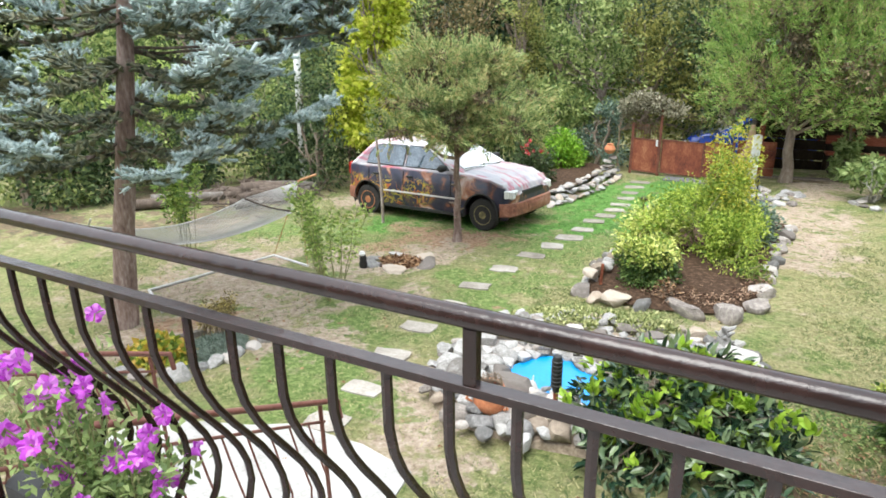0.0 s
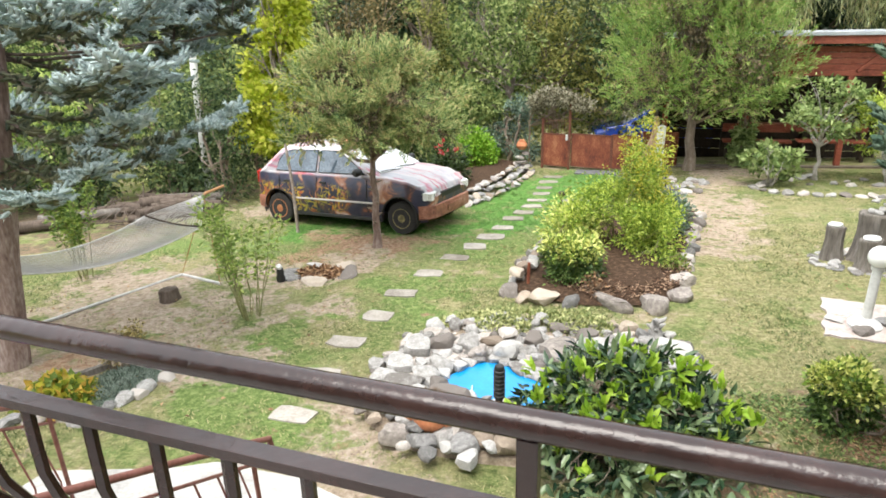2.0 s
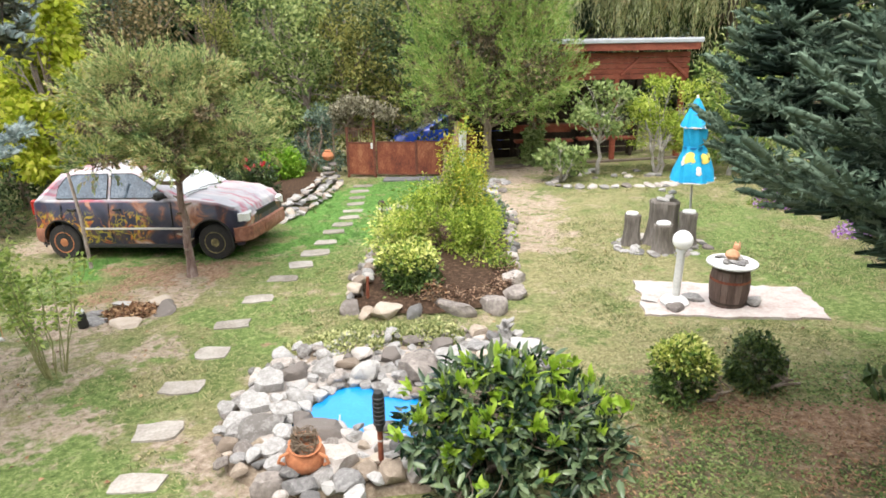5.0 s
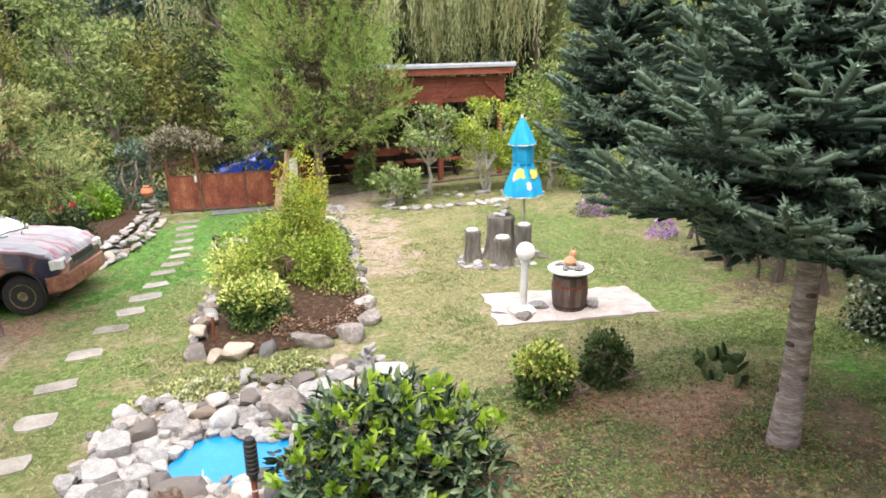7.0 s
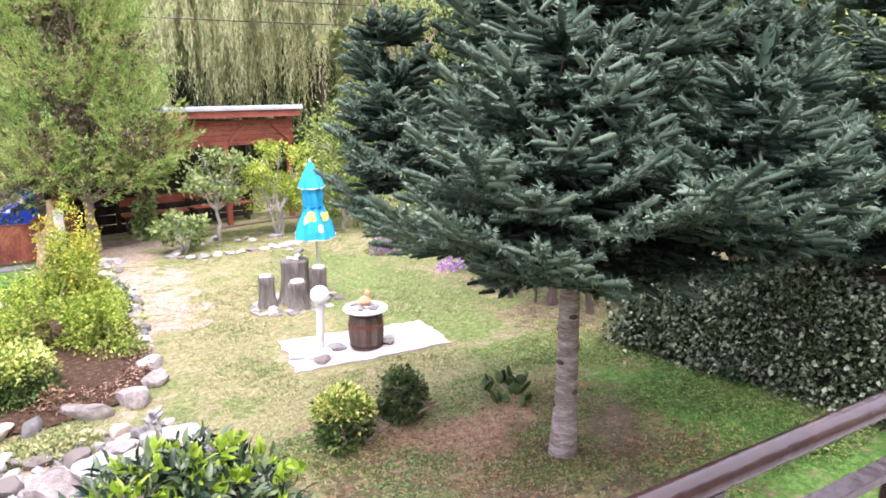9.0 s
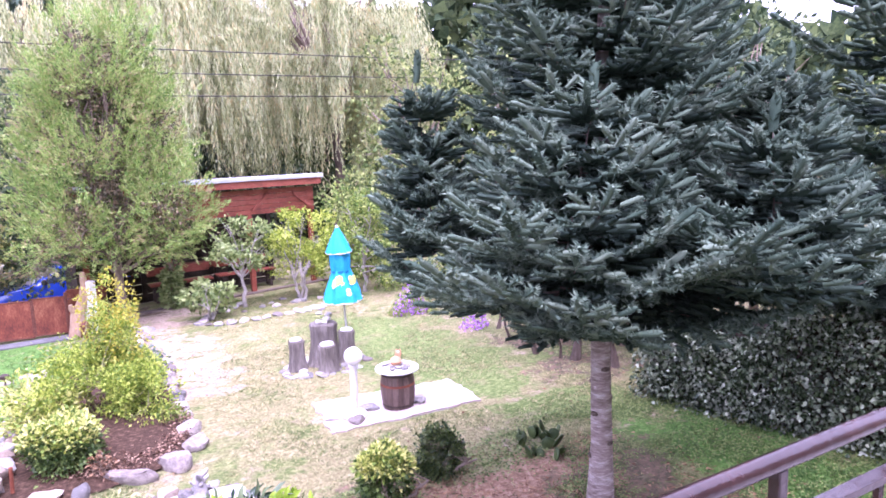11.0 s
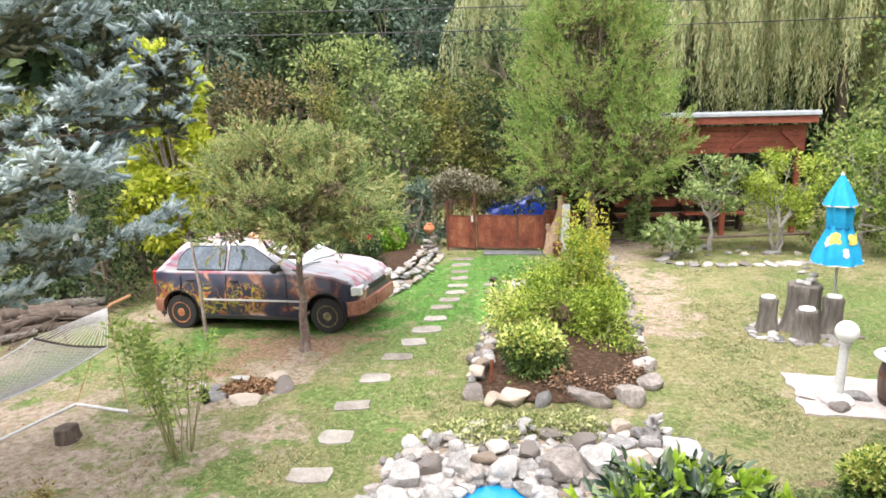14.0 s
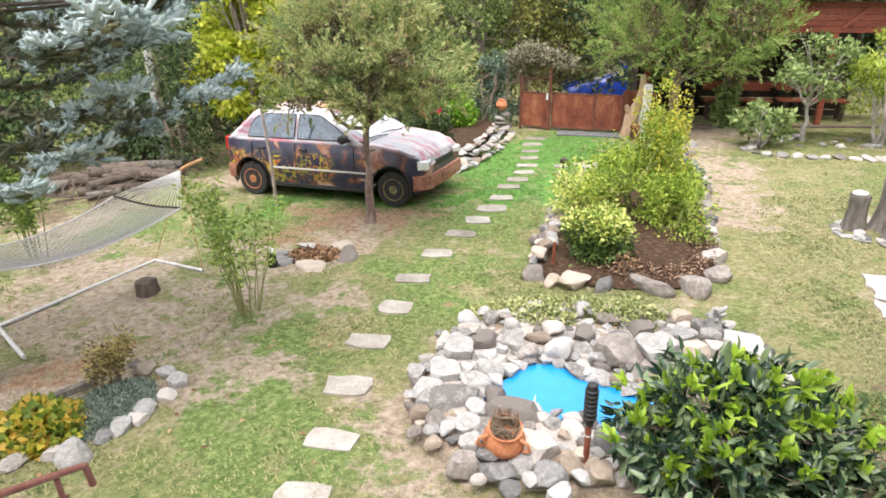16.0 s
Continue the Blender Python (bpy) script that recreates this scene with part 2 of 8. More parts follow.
M_zinc = mat("zinc_sheet", [(0.32, 0.34, 0.36), (0.45, 0.47, 0.49), (0.55, 0.57, 0.58)], 4, 0.45, metal=0.4, bump=0.05)
# blue-grey blotches in the base colour stand in for mirrored sky and trees
M_glass = mat("car_glass", [(0.012, 0.018, 0.025), (0.05, 0.075, 0.1), (0.16, 0.2, 0.24)], 5, 0.03, bump=0.0, spec=1.0)
M_blue_pond = mat("blue_pond_water", [(0.002, 0.19, 0.5), (0.005, 0.225, 0.56), (0.02, 0.29, 0.62)], 3, 0.3, bump=0.03, spec=0.5)
M_globe = mat("opal_glass", [(0.8, 0.8, 0.79), (0.84, 0.84, 0.83)], 3, 0.25, bump=0)
M_ground = bpy.data.materials.new("lawn_soil")


def ground_material(m):
    """Patchy late-summer lawn: green, straw and bare earth, with bare patches round the plants."""
    m.use_nodes = True
    nt = m.node_tree
    nd, lk = nt.nodes, nt.links.new
    bs = nd["Principled BSDF"]
    bs.inputs["Roughness"].default_value = 0.95
    bs.inputs["Specular IOR Level"].default_value = 0.15
    co = nd.new("ShaderNodeTexCoord").outputs["Object"]

    def noise_of(scale, detail=6, rough=0.6):
        n = nd.new("ShaderNodeTexNoise")
        n.inputs["Scale"].default_value, n.inputs["Detail"].default_value, n.inputs["Roughness"].default_value = scale, detail, rough
        lk(co, n.inputs[0])
        return n.outputs[0]

    def ramp_of(fac, stops):
        r = nd.new("ShaderNodeValToRGB")
        while len(r.color_ramp.elements) < len(stops):
            r.color_ramp.elements.new(0.5)
        for e, (p, c) in zip(r.color_ramp.elements, stops):
            e.position, e.color = p, (*c, 1)
        lk(fac, r.inputs[0])
        return r.outputs[0]

    def mix(fac, a, b):
        x = nd.new("ShaderNodeMix")
        x.data_type = "RGBA"
        if isinstance(fac, float):
            x.inputs["Factor"].default_value = fac
        else:
            lk(fac, x.inputs["Factor"])
        lk(a, x.inputs["A"])
        lk(b, x.inputs["B"])
        return x.outputs["Result"]

    grass = ramp_of(noise_of(15, 10, 0.85), [(0.38, (0.05, 0.08, 0.022)), (0.5, (0.145, 0.185, 0.06)), (0.61, (0.32, 0.325, 0.14))])
    straw = ramp_of(noise_of(19, 10, 0.85), [(0.37, (0.11, 0.11, 0.045)), (0.5, (0.26, 0.24, 0.115)), (0.62, (0.44, 0.39, 0.225))])
    earth = ramp_of(noise_of(14, 10, 0.82), [(0.34, (0.16, 0.12, 0.085)), (0.45, (0.31, 0.24, 0.175)), (0.55, (0.45, 0.36, 0.28)), (0.67, (0.56, 0.47, 0.38))])
    patch = ramp_of(noise_of(1.3, 10, 0.72), [(0.42, (0, 0, 0)), (0.57, (1, 1, 1))])
    col = mix(patch, grass, straw)
    col = mix(ramp_of(noise_of(2.6, 9, 0.7), [(0.55, (0, 0, 0)), (0.66, (0.8, 0.8, 0.8))]), col, earth)
    spread = nd.new("ShaderNodeMapRange")
    spread.inputs["From Min"].default_value, spread.inputs["From Max"].default_value = 0.3, 0.7
    lk(noise_of(2.3, 10, 0.72), spread.inputs["Value"])
    wear = spread.outputs[0]

    blur = nd.new("ShaderNodeTexNoise")
    blur.inputs["Scale"].default_value, blur.inputs["Detail"].default_value, blur.inputs["Roughness"].default_value = 1.3, 6, 0.65
    lk(co, blur.inputs[0])
    shift = nd.new("ShaderNodeVectorMath")
    shift.operation = "MULTIPLY_ADD"
    lk(blur.outputs["Color"], shift.inputs[0])
    shift.inputs[1].default_value = (2.6, 2.6, 0)
    shift.inputs[2].default_value = (-1.3, -1.3, 0)
    bend = nd.new("ShaderNodeVectorMath")
    bend.operation = "ADD"
    lk(co, bend.inputs[0])
    lk(shift.outputs[0], bend.inputs[1])
    bent = bend.outputs[0]

    def spots(places, sharp):
        total = None
        for x, y, r in places:
            v = nd.new("ShaderNodeVectorMath")
            v.operation = "DISTANCE"
            lk(bent, v.inputs[0])
            v.inputs[1].default_value = (x, y, gz(x, y))
            a = nd.new("ShaderNodeMapRange")
            a.inputs["From Min"].default_value, a.inputs["From Max"].default_value = r, r * 0.35
            lk(v.outputs["Value"], a.inputs["Value"])
            if total is None:
                total = a.outputs[0]
            else:
                k = nd.new("ShaderNodeMath")
                k.operation = "MAXIMUM"
                lk(total, k.inputs[0])
                lk(a.outputs[0], k.inputs[1])
                total = k.outputs[0]
        k = nd.new("ShaderNodeMath")
        k.operation = "MULTIPLY_ADD"
        lk(total, k.inputs[0])
        k.inputs[1].default_value = 0.55
        lk(wear, k.inputs[2])
        return ramp_of(k.outputs[0], [(sharp, (0, 0, 0)), (sharp + 0.22, (1, 1, 1))])

    col = mix(spots(STRAW, 0.8), col, straw)
    col = mix(spots(BARE, 0.74), col, earth)
    mild = ramp_of(noise_of(17, 10, 0.85), [(0.36, (0.052, 0.085, 0.022)), (0.5, (0.145, 0.205, 0.06)), (0.62, (0.315, 0.365, 0.14))])
    col = mix(spots(MILD, 0.7), col, mild)
    lush = ramp_of(noise_of(13, 10, 0.82), [(0.36, (0.04, 0.1, 0.02)), (0.5, (0.1, 0.225, 0.045)), (0.64, (0.22, 0.365, 0.1))])
    col = mix(spots(LUSH, 0.7), col, lush)
    litter = ramp_of(noise_of(11, 10, 0.8), [(0.34, (0.055, 0.06, 0.03)), (0.46, (0.13, 0.115, 0.07)), (0.56, (0.22, 0.15, 0.1)), (0.7, (0.38, 0.28, 0.2))])
    col = mix(spots(LITTER_AND_SHADE, 0.84), col, litter)
    duff = ramp_of(noise_of(16, 10, 0.82), [(0.34, (0.14, 0.085, 0.05)), (0.48, (0.3, 0.185, 0.115)), (0.64, (0.5, 0.36, 0.25))])
    col = mix(spots(DUFF, 0.76), col, duff)
    lk(col, bs.inputs["Base Color"])
    bp = nd.new("ShaderNodeBump")
    bp.inputs["Strength"].default_value, bp.inputs["Distance"].default_value = 1.0, 0.035
    lk(noise_of(28, 8, 0.75), bp.inputs["Height"])
    lk(bp.outputs[0], bs.inputs["Normal"])


BARE = [(-2.6, 5.9, 0.9), (-3.2, 6.4, 1.2), (-2.4, 7.2, 0.8), (-1.35, 4.9, 0.6), (-2.9, 7.9, 0.7), (-1.7, 8.7, 0.8), (3.5, 12.4, 0.9), (3.6, 14.6, 1.1), (3.35, 10.6, 0.7), (-1.75, 4.75, 0.8), (-1.9, 5.6, 0.6), (-1.3, 6.6, 0.5), (-3.9, 6.2, 1.6), (-4.4, 7.4, 1.5), (-3.0, 4.9, 1.2), (-1.6, 9.3, 0.9), (-2.0, 8.0, 0.8), (-0.15, 5.0, 0.5), (-0.1, 4.3, 0.5), (0.3, 3.9, 0.6), (4.2, 16.0, 1.2), (3.7, 13.2, 1.0), (3.3, 9.8, 0.6), (-4.4, 11.6, 1.2), (-2.0, 6.3, 0.45), (-1.4, 5.2, 0.5), (-6.0, 9.0, 1.4), (3.6, 11.3, 0.8)]
STRAW = [(3.6, 6.4, 1.6), (3.2, 8.6, 1.3), (4.4, 8.7, 1.7), (3.8, 10.6, 1.7), (5.2, 10.8, 1.6), (2.9, 5.8, 1.0), (6.0, 6.4, 1.4), (4.6, 5.6, 1.2), (4.4, 12.6, 1.6)]
LUSH = [(0.6, 13.8, 2.4), (0.3, 11.4, 1.5), (1.2, 15.0, 1.3), (6.4, 3.9, 1.2), (6.2, 2.5, 1.6), (-2.6, 11.2, 1.2), (-0.2, 12.6, 1.1), (-0.2, 10.6, 0.9), (-1.6, 10.3, 0.8), (-3.1, 10.0, 0.8)]
MILD = [(0.0, 9.6, 1.2), (-0.4, 7.8, 1.1), (-1.1, 4.5, 1.0), (-0.3, 6.9, 0.8), (-1.5, 5.9, 0.6), (-3.2, 9.0, 0.9), (6.2, 8.6, 1.9), (6.5, 11, 1.7), (5.9, 7.2, 1.0), (6.6, 9.8, 1.4), (-4.6, 8.8, 1.0), (6.4, 5.6, 1.2)]
DUFF = [(-1.7, 9.5, 0.8), (-2.3, 9.3, 0.8), (-1.2, 9.6, 0.6), (-2.2, 8.5, 0.6), (4.2, 4.6, 0.9), (3.7, 4.7, 0.7), (5.0, 4.6, 0.7), (-3.1, 5.3, 0.6)]
# dead litter; the first five spots also put tree shade into the lawn's colour
LITTER_AND_SHADE = [(-6.6, 9.6, 1.6), (-7.2, 8.6, 1.4), (-8.5, 10.6, 2.4), (-9.5, 8.0, 2.4), (-7.6, 7.8, 1.3), (4.9, 4.1, 1.3), (3.9, 4.4, 1.1), (3.2, 4.4, 0.8), (2.4, 4.0, 0.7), (4.3, 3.2, 1.1), (5.3, 3.1, 1.0), (3.2, 3.4, 1.0), (7.5, 6.6, 1.0), (7.9, 8.2, 0.9), (-6.5, 11.5, 1.6), (-7, 13, 2.2), (3.7, 5.0, 0.8), (4.0, 16.6, 0.8), (-1.2, 14, 1.2)]
ground_material(M_ground)


def interp(x, table):
    for (a, p), (b, q) in zip(table, table[1:]):
        if a <= x <= b:
            t = (x - a) / (b - a)
            t = t * t * (3 - 2 * t)
            return p + (q - p) * t
    return table[0][1] if x < table[0][0] else table[-1][1]


def spot_weight(places, x, y):
    w = 0.0
    for a, b, r in places:
        d = math.hypot(x - a, y - b)
        w = max(w, min(1.0, max(0.0, (r - d) / (r * 0.65))))
    return w


# ---- ground ----
def build_ground():
    xs = [-1500, -300, -80, -40] + list(np.arange(-20, 20.01, 0.4)) + [40, 80, 300, 1500]
    ys = [-1500, -300, -80, -40, -20] + list(np.arange(-10, 30.01, 0.4)) + [45, 80, 300, 1500]
    grid = [[(x, y, gz(x, y) + (0.018 * noise.noise(Vector((x * 0.9, y * 0.9, 0))) if abs(x) < 19 and -9 < y < 29 else 0)) for x in xs] for y in ys]
    thing("ground", Geo().sheet(grid), M_ground, "patchy green and straw-coloured garden lawn with bare earth", "lawn", kind="structure")


build_ground()


# ---- leaf, needle and stone builders ----
def unit(a):
    return a / np.maximum(np.linalg.norm(a, axis=-1, keepdims=True), 1e-9)


def leaf_mesh(P, D, L, W, rng, fold=0.25, up=0.5, fine=False):
    """A folded leaf at each point P along D: four corners, or six and a bent midrib."""
    n = len(P)
    N = rng.normal(size=(n, 3)) * (1 - up) + np.array([0, 0, 1.0]) * up
    S = unit(np.cross(D, N))
    N = np.cross(S, D)
    L, W = np.broadcast_to(L, (n,))[:, None], np.broadcast_to(W, (n,))[:, None]
    if fine:
        a, b, c = P + D * L * 0.3, P + D * L * 0.68 - N * L * 0.03, P + D * L - N * L * 0.14
        h = N * W * fold
        v = np.stack([P, a, b, c, a + S * W / 2 + h, b + S * W * 0.4 + h * 0.8, a - S * W / 2 + h, b - S * W * 0.4 + h * 0.8], 1).reshape(-1, 3)
        k = np.arange(n)[:, None] * 8
        f = np.concatenate([k + t for t in ([0, 1, 4], [1, 2, 5], [1, 5, 4], [2, 3, 5], [0, 6, 1], [1, 6, 7], [1, 7, 2], [2, 7, 3])], 1).reshape(-1, 3)
        return v, f
    mid = P + D * L * 0.45
    v = np.stack([P, mid + S * W / 2 + N * W * fold, P + D * L - N * L * 0.08, mid - S * W / 2 + N * W * fold], 1).reshape(-1, 3)
    b = np.arange(n)[:, None] * 4
    f = np.concatenate([b + [0, 2, 1], b + [0, 3, 2]], 1).reshape(-1, 3)
    return v, f


def clump_points(rng, centres, radii, n, inner=0.45, gaps=0.0, gap_scale=2.0):
    """n points spread through ellipsoid clumps, denser near their skins, with gaps; also the outward ways."""
    centres, radii = np.asarray(centres, float), np.asarray(radii, float)
    w = (radii[:, 0] * radii[:, 1] * radii[:, 2]) ** (2 / 3)
    k = rng.choice(len(centres), size=n, p=w / w.sum())
    d = unit(rng.normal(size=(n, 3)))
    r = inner + (1 - inner) * rng.random(n) ** 0.6
    r *= 1 + 0.16 * rng.normal(size=n)
    P = centres[k] + d * r[:, None] * radii[k]
    if gaps:
        q = P * gap_scale
        s = np.sin(q[:, 0] * 1.7 + np.sin(q[:, 1] * 1.3) * 1.5) + np.sin(q[:, 1] * 1.9 + np.sin(q[:, 2] * 1.6) * 1.4) + np.sin(q[:, 2] * 2.1 + np.sin(q[:, 0] * 1.2) * 1.3)
        keep = s > (gaps * 3 - 1.5)
        P, d = P[keep], d[keep]
    return P, d


def finger_template(rng, needles=34, thick=0.32, flat=0.85):
    """A needle-clad shoot of length 1 along x: a soft tapered core and needles standing off it."""
    v, f = [], []
    rings = ((0.0, 0.7), (0.8, 0.9), (1.0, 0.3)) if needles > 4 else ((0.0, 0.9), (1.0, 0.5))
    core = 0.4 if needles < 9 else 0.33
    for x, r in rings:
        for k in range(3):
            t = math.pi * 2 / 3 * k
            v.append((x, thick * core * r * math.cos(t), thick * core * flat * r * math.sin(t)))
    for i in range(len(rings) - 1):
        for k in range(3):
            a, b, c, d = i * 3 + k, i * 3 + (k + 1) % 3, (i + 1) * 3 + (k + 1) % 3, (i + 1) * 3 + k
            f += [(a, b, c), (a, c, d)]
    for _ in range(needles):
        x = rng.random() * 0.95
        t = rng.random() * 2 * math.pi
        out = np.array([0.5, math.cos(t), flat * math.sin(t) + 0.2])
        out /= np.linalg.norm(out)
        p = np.array([x, 0, 0]) + out * thick * 0.1
        side = np.cross(out, [1, 0, 0])
        side /= np.linalg.norm(side) + 1e-9
        n = len(v)
        ln = thick * (0.5 + 0.25 * rng.random()) * (1 - 0.2 * x)
        v += [tuple(p + side * 0.045), tuple(p - side * 0.045), tuple(p + out * ln)]
        f.append((n, n + 1, n + 2))
    return np.array(v), np.array(f)


def place_template(tv, tf, P, D, L, rng, up=(0, 0, 1), width=1.0):
    """The template laid at each point P along D with length L."""
    n = len(P)
    L = np.broadcast_to(L, (n,))
    U = np.tile(np.array(up, float), (n, 1)) + rng.normal(size=(n, 3)) * 0.15
    S = unit(np.cross(U, D))
    N = np.cross(D, S)
    R = np.stack([D, S * width, N * width], 1) * L[:, None, None]
    v = np.einsum("vk,nkj->nvj", tv, R) + P[:, None, :]
    f = tf[None] + (np.arange(n) * len(tv))[:, None, None]
    return v.reshape(-1, 3), f.reshape(-1, 3)


def rock_mesh(seed, mat_, flat=0.78, sub=3):
    """A broken boulder: a lump cut by planes, with worn edges and small dents."""
    bm = bmesh.new()
    bmesh.ops.create_icosphere(bm, subdivisions=sub, radius=0.5)
    off = Vector((seed * 7.3, seed * 3.1, seed * 1.7))
    rnd = random.Random(seed + 900)
    narrow = rnd.uniform(0.72, 1.0)
    cuts = [(Vector((rnd.gauss(0, 1), rnd.gauss(0, 1), rnd.gauss(0.15, 0.7))).normalized(), rnd.uniform(0.25, 0.4)) for _ in range(10)]
    cuts.append((Vector((rnd.gauss(0, 0.22), rnd.gauss(0, 0.22), 1)).normalized(), rnd.uniform(0.24, 0.33)))
    for v in bm.verts:
        p = v.co.copy()
        q = p * (1 + 0.12 * noise.noise(p * 1.8 + off))
        for c, d in cuts:
            over = q.dot(c) - d
            if over > 0:
                q -= c * over * 0.95
        q += p * (0.07 * noise.noise(p * 5 + off) + 0.035 * noise.noise(p * 12 + off))
        v.co = Vector((q.x, q.y * narrow, q.z * flat))
        if v.co.z < -0.22 * flat:
            v.co.z = -0.22 * flat + 0.25 * (v.co.z + 0.22 * flat)
    me = bpy.data.meshes.new("stone")
    bm.to_mesh(me)
    bm.free()
    me.polygons.foreach_set("use_smooth", np.ones(len(me.polygons), dtype=bool))
    me.set_sharp_from_angle(angle=radians(34))
    me.materials.append(mat_)
    return me


ROCKS_SMALL = {k: [rock_mesh(s + 11 * i, m, sub=2) for s in range(7)] for i, (k, m) in enumerate((("grey", M_stone_grey), ("stone", M_stone), ("white", M_stone_white), ("brown", M_stone_brown)))}
ROCKS = {k: [rock_mesh(s + 11 * i, m) for s in range(7)] for i, (k, m) in enumerate((("grey", M_stone_grey), ("stone", M_stone), ("white", M_stone_white), ("brown", M_stone_brown)))}


def stone(parent, kind, x, y, size, z=None, rng=random, tilt=12, sx=1.0, sy=1.0, sz=1.0):
    """One stone as a part of parent, which stands at the world's origin."""
    size *= 1.2
    me = rng.choice((ROCKS_SMALL if size < 0.2 or y > 9 else ROCKS)[kind])
    zz = (gz(x, y) + size * 0.12 * sz) if z is None else z
    m = pose(x, y, zz, rng.uniform(-tilt, tilt), rng.uniform(-tilt, tilt), rng.uniform(0, 360)) @ Matrix.Diagonal((size * sx, size * sy, size * sz, 1))
    return part("stone", me, None, parent, at=m)


def outline_walk(pts, step):
    """Points every step metres along a line of plan points."""
    out = []
    for (x0, y0), (x1, y1) in zip(pts, pts[1:]):
        d = math.hypot(x1 - x0, y1 - y0)
        n = max(1, round(d / step))
        out += [(x0 + (x1 - x0) * i / n, y0 + (y1 - y0) * i / n) for i in range(n)]
    return out


def limb(a, b, sag=0.0, n=5, rng=random, wob=0.05):
    """Points of a crooked limb from a to b."""
    a, b = Vector(a), Vector(b)
    out = []
    for i in range(n + 1):
        t = i / n
        p = a.lerp(b, t)
        p.z -= sag * math.sin(math.pi * t)
        if 0 < i < n:
            p += Vector((rng.uniform(-wob, wob), rng.uniform(-wob, wob), rng.uniform(-wob, wob) * 0.5))
        out.append(p)
    return out


def spray_crown(P, D, length, count, leaf, rng, fan=0.42):
    """Feathery sprays: at each point P a tuft of narrow scale leaves that fans out along D."""
    n = len(P)
    ln = length * (0.6 + 0.7 * rng.random(n))
    u = rng.random((n, count)) ** 0.8
    side = rng.normal(size=(n, count, 3))
    side -= D[:, None, :] * np.einsum("nkj,nj->nk", side, D)[..., None]
    side = unit(side)
    base = P[:, None, :] + D[:, None, :] * (u * ln[:, None])[..., None] + side * (0.22 * ln[:, None] * (1 - 0.75 * u) * rng.random((n, count)))[..., None]
    way = unit(D[:, None, :] + side * fan * (0.4 + 0.6 * rng.random((n, count, 1))))
    L = leaf * (0.7 + 0.6 * rng.random(n * count))
    return leaf_mesh(base.reshape(-1, 3), way.reshape(-1, 3), L, L * 0.26, rng, up=0.3)


def leafy_tree(name, label, base, trunk_h, r0, clumps, leaves, leaf, mat_leaf, mat_bark, seed, gaps=0.35, droop=0.0, inner=0.4, gap_scale=2.0, lean=(0, 0), category="tree", group="", up=0.4, trunks=1, ratio=0.55, rise=0.0, spray=None, spread=0.45, fine=False, core=None):
    """A tree or shrub: trunk and limbs, and a crown of single leaves in uneven clumps. clumps: (dx, dy, z, rx, ry, rz) from the base."""
    rng, rnd = np.random.default_rng(seed), random.Random(seed)
    bx, by = base
    b0 = Vector((bx, by, gz(bx, by) - 0.05))
    root = holder(name, label, category, pose(*b0), group)
    g = Geo()
    for s in range(trunks):
        stray = 0.0 if trunks == 1 else 0.14
        foot = Vector((rnd.uniform(-stray, stray) * 0.6, rnd.uniform(-stray, stray) * 0.6, 0))
        top = Vector((lean[0] + rnd.uniform(-stray, stray) * 2.5, lean[1] + rnd.uniform(-stray, stray) * 2.5, trunk_h + 0.05))
        pts = limb(foot, top, 0, 6, rnd, 0.02 + r0 * 0.25)
        g.tube(pts, [r0 * (1.35 if i == 0 else 1.0) * (1 - 0.45 * i / 6) for i in range(7)], 9)
        for c in clumps[s::trunks] if trunks > 1 else clumps:
            end = Vector(c[:3]) + Vector((0, 0, 0.05))
            start = pts[rnd.choice((5, 6))] if end.z > trunk_h else pts[rnd.choice((3, 4))]
            g.tube(limb(start, end, -0.05, 4, rnd, 0.06), [r0 * 0.42, r0 * 0.34, r0 * 0.25, r0 * 0.17, r0 * 0.07], 6)
            for _ in range(3):
                tip = end + Vector((rnd.uniform(-c[3], c[3]), rnd.uniform(-c[4], c[4]), rnd.uniform(-c[5], c[5]))) * 0.75
                g.tube(limb(start.lerp(end, 0.75), tip, 0, 3, rnd, 0.04), [r0 * 0.18, r0 * 0.13, r0 * 0.09, r0 * 0.03], 5)
    part("trunk", g, mat_bark, root)
    P, d = clump_points(rng, [c[:3] for c in clumps], [c[3:] for c in clumps], leaves, inner, gaps, gap_scale)
    D = unit(d * 0.8 + rng.normal(size=d.shape) * spread + np.array([0, 0, rise - droop]))
    L = leaf * (0.65 + 0.7 * rng.random(len(P)))
    crown = spray_crown(P, D, spray[0], spray[1], leaf, rng) if spray else leaf_mesh(P, D, L, L * ratio, rng, up=up, fine=fine)
    part("crown", crown, mat_leaf, root, smooth=False, kind="stuff")
    # core: dark inner leaves that put shade into the middle of the clumps
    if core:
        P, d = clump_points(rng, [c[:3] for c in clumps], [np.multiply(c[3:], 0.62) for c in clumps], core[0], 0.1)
        part("inner_sprays", leaf_mesh(P, unit(d + rng.normal(size=d.shape) * 0.6), core[1], core[1] * 0.4, rng), core[2], root, "brownish inner sprays coloured dark as shade inside the crown", smooth=False, kind="stuff")
    return root


